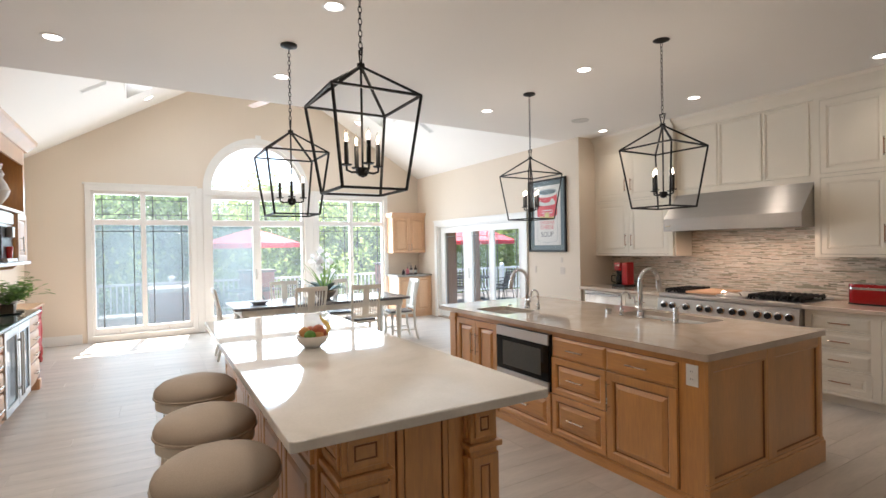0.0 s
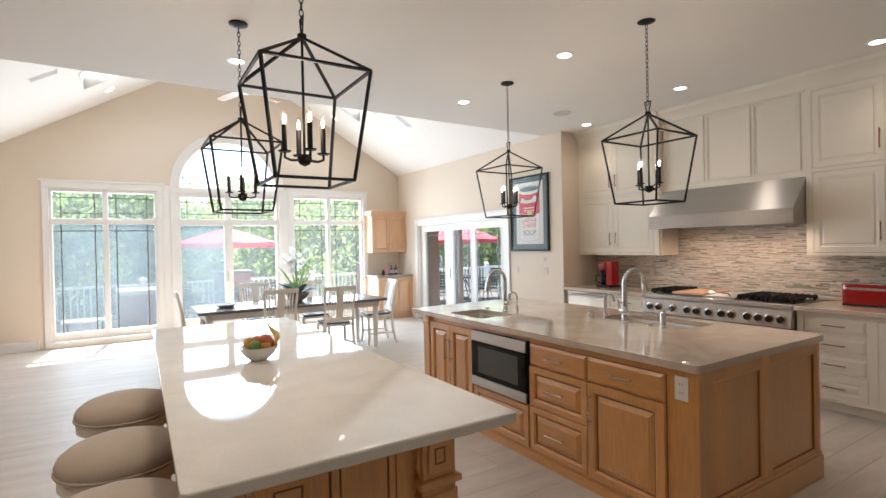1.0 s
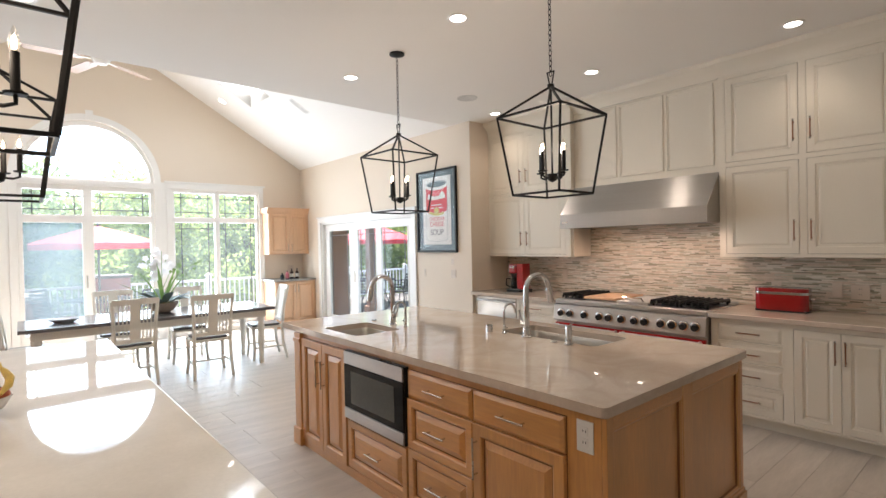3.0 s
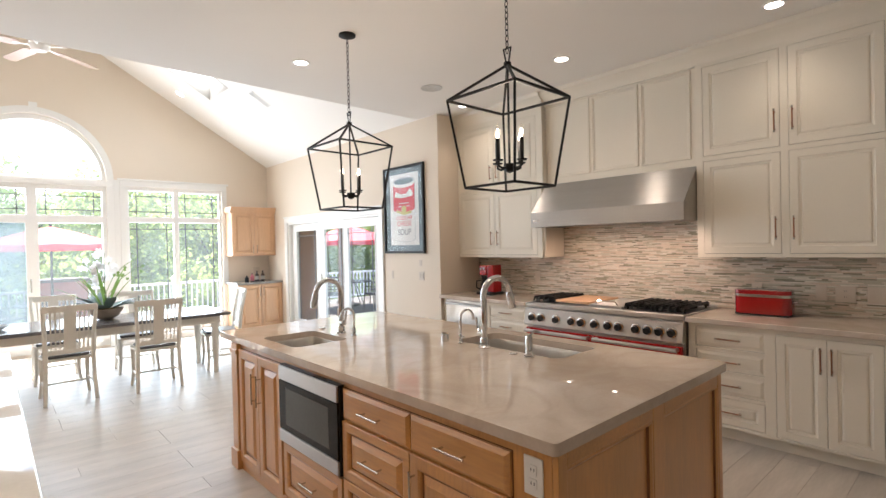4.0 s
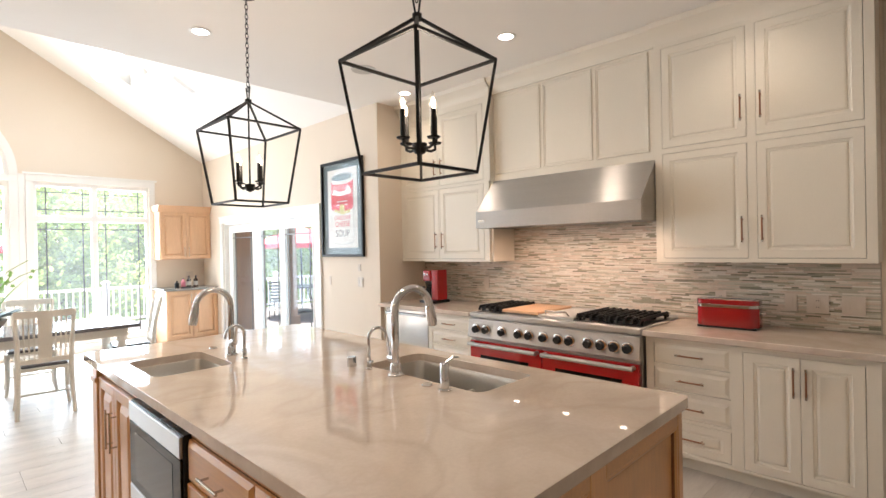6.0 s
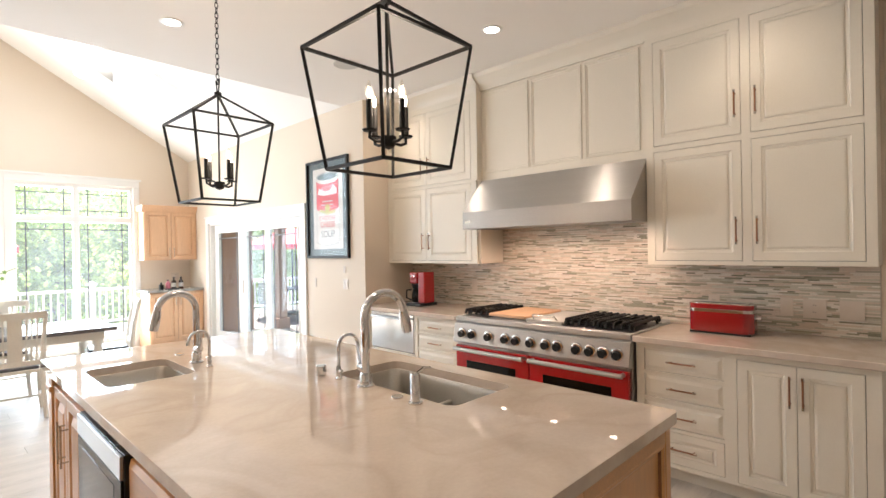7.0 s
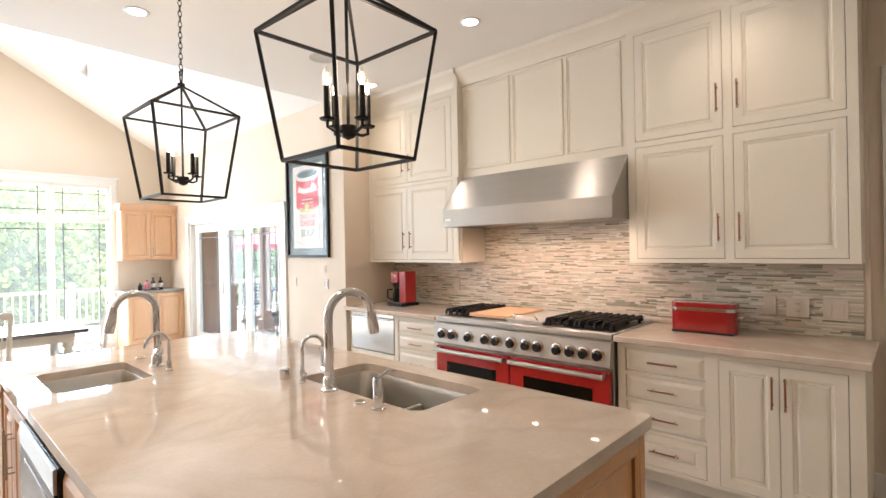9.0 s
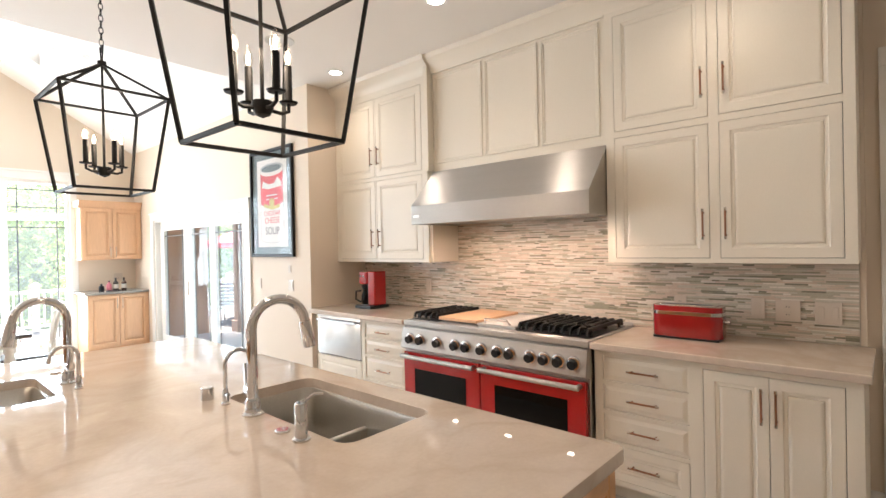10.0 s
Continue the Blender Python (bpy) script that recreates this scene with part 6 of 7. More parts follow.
part("bottom_shelf", box(B(), (XL + 0.003, 6.15, 1.435), (HX + 0.03, 8.66, 1.469)), M_STONE_W, up, bevel=0.004)
part("top_panel", box(B(), (XL + 0.003, 6.2, 2.62), (HX, 8.60, 2.66)), M_MAPLE, up)
part("header", box(B(), (HX - 0.02, 6.27, 2.47), (HX, 8.53, 2.62)), M_MAPLE_L, up)
part("mirror_back", box(B(), (XL + 0.003, 6.27, 1.98), (XL + 0.012, 8.53, 2.62)), mat("mirror", (0.85, 0.86, 0.85), 0.02, 1.0, var=0.0, grain=0.0, rvar=0.005), up)
part("crown", sheet(B(), lambda u, v, n: (u, 6.1 + n, v), [(HX - 0.02, 2.62), (HX + 0.02, 2.625), (HX + 0.05, 2.66), (HX + 0.10, 2.70), (HX + 0.11, 2.735), (XL + 0.003, 2.735), (XL + 0.003, 2.66), (HX - 0.02, 2.66)], [], 0, 2.58), M_MAPLE_L, up)
d = part("door", panel_front(B(), F, 8.13, 1.475, 8.53, 1.945, 0.0, 0.02, 0.06), M_MAPLE_L, up, smooth=False)
pull(F, 8.19, 1.64, 0.15, True, M_NICKEL, d, 0.02, 0.005)
part("cupboard", box(B(), (XL + 0.003, 8.12, 1.47), (HX, 8.53, 1.949)), M_MAPLE, up)
part("bracket", sheet(B(), lambda u, v, n: (u, 8.5 + n, v), [(XL + 0.003, 1.05), (XL + 0.05, 1.10), (XL + 0.10, 1.25), (XL + 0.28, 1.37), (HX - 0.1, 1.39), (HX - 0.05, 1.434), (XL + 0.003, 1.434)], [], 0, 0.06), M_MAPLE, up, bevel=0.004)
cf = thing("coffee_machine", (2.0, 7.75, 1.47), "built-in steel and black coffee machine in the hutch", "coffee machine")
part("body", box(B(), (XL + 0.02, 7.38, 1.47), (HX - 0.02, 8.11, 1.945)), M_STEEL, cf, bevel=0.004)
part("niche", fbox(B(), F, 7.62, 1.51, 8.04, 1.80, -0.03, -0.012), M_BLKPL, cf)
part("display", fbox(B(), F, 7.42, 1.83, 8.07, 1.93, -0.02, 0.0), M_STEEL, cf, bevel=0.003)
part("spout", box(B(), (HX - 0.01, 7.79, 1.70), (HX + 0.04, 7.87, 1.80)), M_STEEL, cf, bevel=0.006)
part("drip_tray", box(B(), (HX - 0.012, 7.64, 1.475), (HX + 0.03, 8.02, 1.505)), M_STEEL, cf, bevel=0.004)
cu_ = thing("tumbler", (HX + 0.005, 7.83, 1.505), "red plastic tumbler under the coffee spout", "cup")
part("cup", lathe(B(), [(0.0, 0), (0.025, 0), (0.036, 0.11), (0.033, 0.11), (0.022, 0.01), (0.0, 0.01)], (HX + 0.0, 7.83, 1.506), 18), M_RED, cu_)
ve = thing("ornate_vase", (2.12, 8.36, 1.98), "white fluted vase on the hutch shelf", "vase")
part("vase_body", lathe(B(), [(0.0, 0), (0.05, 0), (0.055, 0.02), (0.03, 0.05), (0.09, 0.14), (0.11, 0.20), (0.08, 0.28), (0.05, 0.33), (0.065, 0.37), (0.04, 0.42), (0.055, 0.47), (0.0, 0.47)], (2.12, 8.36, 1.981), 24), M_WHITEC, ve)


def pot_plant(name, x, y, z, r, h, m_pot, m_leaf, n, size, label, seed, square=False):
    """A pot full of small leaves on thin stalks."""
    g = random.Random(seed)
    t = thing(name, (x, y, z), label, "plant", "pot plants on the hutch")
    if square:
        part("pot", sheet(B(), FZ(z), rect(x - r, y - r, x + r, y + r), [], 0, h), m_pot, t, bevel=0.004)
    else:
        part("pot", lathe(B(), [(0.0, 0), (r * 0.72, 0), (r * 0.95, h * 0.8), (r * 1.05, h * 0.8), (r * 1.05, h), (r * 0.9, h), (r * 0.85, h * 0.9), (0.0, h * 0.9)], (x, y, z), 20), m_pot, t)
    lf, sk = B(), B()
    for i in range(n):
        a, e = g.random() * 6.283, g.uniform(0.25, 1.4)
        d = Vector((math.cos(a), math.sin(a), e)).normalized()
        p0, L = Vector((x, y, z + h * 0.9)), size * g.uniform(0.4, 1.0)
        p1 = p0 + d * L
        tube(sk, [p0, p0.lerp(p1, 0.5) + Vector((0, 0, 0.01)), p1], 0.0016, 4)
        for k in range(4):
            b = g.random() * 6.283
            blade(lf, p0.lerp(p1, 0.5 + 0.17 * k), (math.cos(b), math.sin(b), g.uniform(-0.2, 0.5)), g.uniform(0.07, 0.13), 0.026, 0.5, 3)
    part("stalks", sk, m_leaf, t)
    part("leaves", lf, m_leaf, t)
    return t


M_TERRA = mat("terracotta", (0.52, 0.17, 0.09), 0.7, var=0.1)
M_BASKET = mat("dark_wicker", (0.12, 0.085, 0.05), 0.7, var=0.2, grain=0.2, gscale=120)
M_SILVERP = mat("pale_pot", (0.55, 0.50, 0.46), 0.4, var=0.08)
M_DARKL = mat("purple_grey_leaf", (0.10, 0.075, 0.07), 0.5, var=0.2, scale=10)
for x, y in ((2.12, 8.72), (2.10, 8.98)):
    sa = thing("saucer", (x, y, 0.905), "black round plant saucer", "saucer")
    part("saucer", lathe(B(), [(0.0, 0), (0.10, 0), (0.12, 0.012), (0.115, 0.012), (0.0, 0.006)], (x, y, 0.9055), 24), M_BLKPL, sa)
pot_plant("pot_plant", 2.12, 8.72, 0.912, 0.055, 0.10, M_BASKET, M_LEAF2, 34, 0.34, "bushy green plant in a dark square wicker pot", 3, True)
pot_plant("pot_plant", 2.10, 8.98, 0.912, 0.055, 0.11, M_SILVERP, M_LEAF2, 34, 0.42, "leafy green plant in a pale pot", 5)
M_REDW = mat("worn_red_paint", (0.50, 0.07, 0.07), 0.5, var=0.12, scale=5, grain=0.06)
rc = thing("red_cabinet", (1.9, 9.8, 0), "red painted side cabinet with turned legs", "cabinet")
RX1 = 2.10
part("body", box(B(), (XL + 0.01, 9.25, 0.12), (RX1 - 0.03, 10.85, 0.80)), M_REDW, rc)
part("top", box(B(), (XL + 0.005, 9.2, 0.80), (RX1 + 0.02, 10.9, 0.835)), M_MAPLE, rc, bevel=0.005)
for y in (9.28, 10.82):
    part("leg", lathe(B(), [(0.0, 0), (0.02, 0), (0.03, 0.05), (0.02, 0.08), (0.03, 0.12), (0.032, 0.2), (0.02, 0.25), (0.034, 0.45), (0.02, 0.65), (0.032, 0.70), (0.032, 0.80), (0.0, 0.80)], (RX1 - 0.03, y, 0), 16), M_REDW, rc)
for a, b in ((9.32, 10.03), (10.07, 10.78)):
    d = part("door", panel_front(B(), FXP(RX1 - 0.03), a, 0.18, b, 0.62, 0, 0.02, 0.06), M_REDW, rc)
    pull(FXP(RX1 - 0.03), (a + b) / 2, 0.57, 0.08, False, M_NICKEL, d, 0.02, 0.005)
    d = part("drawer", panel_front(B(), FXP(RX1 - 0.03), a, 0.64, b, 0.78, 0, 0.02, 0.03), M_REDW, rc)
    pull(FXP(RX1 - 0.03), (a + b) / 2, 0.71, 0.08, False, M_NICKEL, d, 0.02, 0.005)
pot_plant("pot_plant", 1.96, 9.42, 0.836, 0.06, 0.12, M_TERRA, M_DARKL, 16, 0.34, "dark-leaved plant in a terracotta pot", 8)

# ceiling fan, vents and lamps in the vault
M_BLADE = mat("pale_wood_blade", (0.45, 0.33, 0.25), 0.4, var=0.06, grain=0.05, stretch=(0.4, 3, 3))
fx, fy, fz = 5.33, 10.5, 4.13
fan = thing("ceiling_fan", (fx, fy, fz), "white ceiling fan with pale wooden blades, at rest", "ceiling fan")
part("rod", tube(B(), [(fx, fy, fz), (fx, fy, RIDGE)], 0.014, 10), M_TRIM, fan)
part("canopy", lathe(B(), [(0.0, 0.02), (0.05, 0.0), (0.075, 0.10), (0.0, 0.12)], (fx, fy, RIDGE - 0.12), 20), M_TRIM, fan)
part("motor", lathe(B(), [(0.0, -0.09), (0.06, -0.085), (0.10, -0.05), (0.115, 0.0), (0.10, 0.05), (0.04, 0.08), (0.0, 0.08)], (fx, fy, fz), 24), M_TRIM, fan)
for k in range(5):
    a = radians(38 + 72 * k)
    c, s = math.cos(a), math.sin(a)
    bm = sheet(B(), lambda u, v, n: (fx + c * u - s * v, fy + s * u + c * v, fz - 0.03 + n + 0.16 * v), rrect(0.20, -0.07, 0.82, 0.07, 0.05, 4), [], 0, 0.008)
    part("blade", bm, M_BLADE, fan)
    part("blade_iron", bar(B(), (fx + c * 0.08, fy + s * 0.08, fz - 0.03), (fx + c * 0.26, fy + s * 0.26, fz - 0.033), 0.03, 0.006), M_TRIM, fan)
for x, lb in ((7.82, "slatted white vent in the sloping ceiling"), (2.84, "slatted white vent in the sloping ceiling")):
    v = thing("ceiling_vent", (x, 9.83, slope_z(x)), lb, "vent")
    part("frame", sheet(B(), FSL, rect(x - 0.15, 9.76, x + 0.15, 9.90), [rect(x - 0.135, 9.775, x + 0.135, 9.885)], -0.008, 0.0), M_TRIM, v)
    # grey backing: the shade between the slats is put into its colour
    part("backing", sheet(B(), FSL, rect(x - 0.135, 9.775, x + 0.135, 9.885), [], -0.002, 0.0), mat("vent_shade", (0.30, 0.29, 0.28), 0.8), v)
    for k in range(6):
        y = 9.784 + k * 0.018
        part("slat", sheet(B(), FSL, rect(x - 0.135, y, x + 0.135, y + 0.008), [], -0.007, -0.002), M_TRIM, v)
for x, y in ((7.19, 11.55), (3.475, 11.5)):
    d = thing("recessed_lamp", (x, y, slope_z(x)), "white recessed lamp in the sloping ceiling, lit", "recessed lamp", "recessed lamps in the ceiling")
    ring_o, ring_i = [(x + 0.075 * math.cos(q), y + 0.085 * math.sin(q)) for q in (6.2832 * k / 24 for k in range(24))], [(x + 0.055 * math.cos(q), y + 0.063 * math.sin(q)) for q in (6.2832 * k / 24 for k in range(24))]
    part("rim", sheet(B(), FSL, ring_o, [ring_i[::-1]], -0.006, 0.0), M_RIM, d)
    part("lens", sheet(B(), FSL, ring_i, [], -0.003, 0.0), M_LED, d)
# outside: lawn, deck, furniture, trees
M_GRASS = mat("lawn_grass", (0.11, 0.20, 0.045), 0.9, var=0.25, scale=0.6, grain=0.25, gscale=30)
M_DECK = mat("weathered_deck", (0.105, 0.088, 0.08), 0.7, var=0.12, scale=2, grain=0.1, gscale=30, stretch=(0.3, 3, 3))
M_RAILW = mat("white_rail_vinyl", (0.80, 0.80, 0.78), 0.4, var=0.02)
M_BRICKR = mat("red_brown_panel", (0.26, 0.10, 0.085), 0.6, var=0.12, scale=3, grain=0.08)
M_CANVAS = mat("red_canvas", (0.62, 0.035, 0.055), 0.8, var=0.06, scale=2, grain=0.05)
M_DARKM = mat("dark_metal", (0.04, 0.035, 0.035), 0.45, 0.5)
M_BARK = mat("tree_bark", (0.10, 0.075, 0.055), 0.9, var=0.25, scale=4, grain=0.25, gscale=40, stretch=(1, 1, 0.3), bump=0.4)


def leaf_mat(name, col):
    m = mat(name, col, 0.6, var=0.35, scale=0.9, grain=0.25, gscale=6)
    n, l = m.node_tree.nodes, m.node_tree.links
    b = n["Principled BSDF"]
    tr, ad = n.new("ShaderNodeBsdfTranslucent"), n.new("ShaderNodeMixShader")
    l.new(b.inputs["Base Color"].links[0].from_socket, tr.inputs[0])
    ad.inputs[0].default_value = 0.6
    l.new(b.outputs[0], ad.inputs[1]), l.new(tr.outputs[0], ad.inputs[2])
    l.new(ad.outputs[0], n["Material Output"].inputs[0])
    return m


M_TREE = leaf_mat("tree_foliage", (0.20, 0.28, 0.105))
# brighter copy of the foliage, with sunlight put into the leaf colour
M_TREE_LIT = leaf_mat("foliage_sunlight_tint", (0.31, 0.38, 0.12))
ground = structure("ground", sheet(B(), FZ(-0.9), rect(-400, 12.9, 400, 800), [], -0.3, 0), M_GRASS, "green lawn running back to the trees", "lawn")
dk = structure("deck", box(B(), (-4, 12.30, -0.9), (16, 17.0, -0.20)), M_DECK, "weathered wooden deck outside the windows", "deck")
structure("deck_side", box(B(), (9.75, 7.3, -0.9), (16, 12.299, -0.20)), M_DECK, "weathered wooden deck outside the sliding doors", "deck")
db = []
fc = []
for k in range(66):
    y = 12.32 + k * 0.0708
    i = len(db)
    db += [(-4, y, -0.199), (16, y, -0.199), (16, y + 0.064, -0.199), (-4, y + 0.064, -0.199), (-4, y, -0.175), (16, y, -0.175), (16, y + 0.064, -0.175), (-4, y + 0.064, -0.175)]
    fc += [[i + q for q in f] for f in ((4, 5, 6, 7), (0, 1, 5, 4), (2, 3, 7, 6))]
me = bpy.data.meshes.new("deck_boards")
me.from_pydata(db, [], fc)
me.materials.append(M_DECK)
bo = tagged(new("deck_boards", me), "long weathered deck boards", "", "", "stuff")
bo.parent = dk

# deck railing
rl = thing("deck_railing", (5, 16.9, -0.175), "white deck railing with slim balusters and capped posts", "railing")
RYY = 16.75
for z0, z1, w in ((0.66, 0.72, 0.07), (-0.09, -0.04, 0.045)):
    part("rail", box(B(), (-4, RYY - w / 2, z0), (15.9, RYY + w / 2, z1)), M_RAILW, rl)
base_b = part("baluster", box(B(), (-0.016, -0.016, -0.041), (0.016, 0.016, 0.661)), M_RAILW, rl, world=False, smooth=False)
base_b.location = Vector((-3.9, RYY, 0)) - rl.location
for k in range(1, 152):
    o = new("baluster", base_b.data)
    o.parent = rl
    o.location = Vector((-3.9 + 0.13 * k, RYY, 0)) - rl.location
for x in (-2.0, 0.4, 2.05, 3.95, 6.1, 8.3, 10.4, 12.6, 14.8):
    q = part("post", box(B(), (x - 0.06, RYY - 0.061, -0.175), (x + 0.06, RYY + 0.061, 0.80)), M_RAILW, rl)
    part("post_cap", lathe(B(), [(0.0, 0.80), (0.105, 0.80), (0.105, 0.825), (0.03, 0.88), (0.0, 0.885)], (x, RYY, 0), 4), M_RAILW, q)
hl2 = thing("hot_tub", (4.0, 15.4, -0.175), "red-brown panelled hot tub with a pale lid on the deck", "hot tub")
part("body", box(B(), (3.43, 15.2, -0.175), (4.75, 16.3, 0.56)), M_BRICKR, hl2, bevel=0.02)
part("lid", box(B(), (3.40, 15.17, 0.56), (4.78, 16.33, 0.66)), mat("pale_lid", (0.45, 0.40, 0.38), 0.6, var=0.05), hl2, bevel=0.02)
gr = thing("grill_island", (5.8, 15.9, -0.175), "red-brown brick grill island with a stone top", "grill")
part("body", box(B(), (5.55, 15.7, -0.175), (6.35, 16.4, 0.92)), M_BRICKR, gr)
part("top", box(B(), (5.50, 15.65, 0.92), (6.40, 16.45, 0.98)), M_DECK, gr, bevel=0.01)
gr2 = thing("grill_island", (9.9, 16.2, -0.175), "red-brown brick pier beside the railing", "grill")
part("body", box(B(), (9.6, 15.9, -0.175), (10.3, 16.5, 1.0)), M_BRICKR, gr2)
part("top", box(B(), (9.55, 15.85, 1.0), (10.35, 16.55, 1.05)), M_DECK, gr2, bevel=0.01)


def umbrella(x, y, z0, ze, zt, r, label):
    u = thing("umbrella", (x, y, z0), label, "umbrella", "umbrellas on the deck")
    part("pole", tube(B(), [(x, y, z0), (x, y, zt + 0.05)], 0.022, 10), M_DARKM, u)
    part("base", lathe(B(), [(0.0, 0), (0.28, 0), (0.28, 0.05), (0.05, 0.09), (0.0, 0.09)], (x, y, z0), 24), M_DARKM, u)
    for k in range(8):
        a, b = k * math.pi / 4, (k + 1) * math.pi / 4
        g = B()
        P = lambda q, s, dz=0: (x + r * s * math.cos(q), y + r * s * math.sin(q), zt + (ze - zt) * (s ** 1.15) + dz)
        row = [[g.verts.new(P(a + (b - a) * i / 4, s, -0.02 * math.sin(math.pi * i / 4) * s)) for i in range(5)] for s in (0.02, 0.35, 0.7, 1.0)]
        row.append([g.verts.new(P(a + (b - a) * i / 4, 1.0, -0.13)) for i in range(5)])
        for p, q in zip(row, row[1:]):
            for i in range(4):
                g.faces.new((p[i], p[i + 1], q[i + 1], q[i]))
        part("canopy_panel", g, M_CANVAS, u)
        part("rib", tube(B(), [P(a, 0.02, -0.03), P(a, 0.98, -0.03)], 0.008, 6), M_DARKM, u)


umbrella(5.70, 15.1, -0.175, 1.70, 2.06, 1.15, "large red canvas umbrella, open, on the deck")
umbrella(12.5, 15.1, -0.175, 1.70, 2.15, 1.25, "large red canvas umbrella, open, beyond the sliding doors")


def patio_table(x, y, r, label):
    t = thing("patio_table", (x, y, -0.175), label, "table")
    part("tabletop", lathe(B(), [(0.0, 0.68), (r, 0.68), (r, 0.71), (0.0, 0.715)], (x, y, -0.175), 32), M_DECK if r < 0.5 else M_DARKM, t)
    for k in range(4):
        a = k * math.pi / 2 + 0.4
        part("leg", tube(B(), [(x + 0.3 * r * math.cos(a), y + 0.3 * r * math.sin(a), 0.505), (x + 0.8 * r * math.cos(a), y + 0.8 * r * math.sin(a), -0.175)], 0.016, 8), M_DARKM, t)


def patio_chair(x, y, rz):
    t = thing("patio_chair", (x, y, -0.175), "dark metal patio armchair on the deck", "chair", "patio chairs on the deck")
    K = dict(world=False)
    part("seat", sheet(B(), FZ(0.40), rrect(-0.24, -0.22, 0.24, 0.24, 0.05), [], 0, 0.04), M_DARKM, t, **K)
    for s in (-1, 1):
        part("side_tube", tube(B(), [(s * 0.25, 0.26, 0.0), (s * 0.25, 0.22, 0.42), (s * 0.26, 0.20, 0.62), (s * 0.26, -0.2, 0.62), (s * 0.25, -0.24, 0.4), (s * 0.25, -0.30, 0.0)], 0.013, 8), M_DARKM, t, **K)
        part("back_tube", tube(B(), [(s * 0.24, -0.22, 0.42), (s * 0.24, -0.32, 0.92)], 0.013, 8), M_DARKM, t, **K)
    for k in range(6):
        z = 0.50 + k * 0.08
        part("back_strap", bar(B(), (-0.24, -0.235 - 0.016 * k, z), (0.24, -0.235 - 0.016 * k, z), 0.012, 0.045), M_DARKM, t, **K)
    t.matrix_basis = pose(x, y, -0.175, 0, 0, rz)
    return t


patio_table(5.70, 15.1 - 0.0, 0.62, "round dark patio table under the umbrella")
pc = patio_chair(4.95, 14.6, -60)
for x, y, r in ((6.3, 14.4, 40), (5.0, 15.6, -120), (11.6, 14.5, -40), (12.6, 13.9, 20), (13.4, 14.8, 90)):
    copy_thing(pc, pose(x, y, -0.175, 0, 0, r))
patio_table(12.5, 15.1, 0.62, "round dark patio table beyond the sliding doors")
bn2 = thing("patio_bench", (2.9, 13.9, -0.175), "low pale slatted bench on the deck", "bench")
for k in range(5):
    part("slat", box(B(), (2.55, 13.72 + 0.09 * k, 0.20), (3.3, 13.79 + 0.09 * k, 0.23)), M_RAILW, bn2)
for x in (2.65, 3.2):
    for s in (-1, 1):
        part("leg", bar(B(), (x, 13.93 - 0.16 * s, 0.2), (x, 13.93 + 0.16 * s, -0.175), 0.03), M_DARKM, bn2)
# covered porch beyond the sliding doors
M_PORCH = mat("brown_porch_wood", (0.30, 0.18, 0.12), 0.6, var=0.12, scale=2, grain=0.08, gscale=40, stretch=(3, 3, 0.3))
for x, y in ((11.05, 13.0), (12.0, 12.1)):
    po = thing("porch_post", (x, y, -0.175), "square brown porch post", "post", "porch posts")
    part("shaft", box(B(), (x - 0.09, y - 0.09, -0.175), (x + 0.09, y + 0.09, 2.6)), M_PORCH, po, bevel=0.006)
    part("plinth", box(B(), (x - 0.13, y - 0.13, -0.175), (x + 0.13, y + 0.13, 0.05)), M_PORCH, po, bevel=0.006)
pw = thing("porch_screen", (9.9, 12.9, -0.175), "brown wooden porch screen wall", "screen")
part("screen_panel", box(B(), (9.45, 12.75, -0.175), (10.3, 12.85, 2.5)), M_PORCH, pw, bevel=0.005)

# unseen roof, added to keep sun off the deck by the sliding doors
rf = thing("porch_roof", (11.2, 10.2, 2.6), "brown boarded roof on posts, out of view, added to shade the deck", "roof")
part("boards", box(B(), (9.02, 7.3, 2.6), (12.2, 13.6, 2.7)), M_PORCH, rf)
part("beam", box(B(), (11.92, 7.3, 2.42), (12.08, 13.2, 2.6)), M_PORCH, rf)
for y in (8.4, 10.6):
    part("post", box(B(), (11.93, y - 0.07, -0.175), (12.07, y + 0.07, 2.42)), M_PORCH, rf)

# trees
def crown(seed, n, r, h):
    """Leaf clumps round many centres, with gaps between them."""
    g = np.random.default_rng(seed)
    cs = g.normal(size=(46, 3))
    cs /= np.linalg.norm(cs, axis=1)[:, None]
    cs *= (g.random((46, 1)) ** 0.45)
    cs *= np.array([r, r, h * 0.5])
    c = cs[g.integers(0, 46, n)] + g.normal(size=(n, 3)) * r * 0.17
    a, b = g.normal(size=(n, 3)), g.normal(size=(n, 3))
    a /= np.linalg.norm(a, axis=1)[:, None]
    b -= a * (a * b).sum(1)[:, None]
    b /= np.linalg.norm(b, axis=1)[:, None]
    s = g.uniform(0.07, 0.15, (n, 1))
    v = np.stack([c - a * s, c + b * s * 0.5, c + a * s, c - b * s * 0.5], 1).reshape(-1, 3)
    me = bpy.data.meshes.new("crown")
    me.from_pydata(v.tolist(), [], np.arange(4 * n).reshape(-1, 4).tolist())
    return me, cs


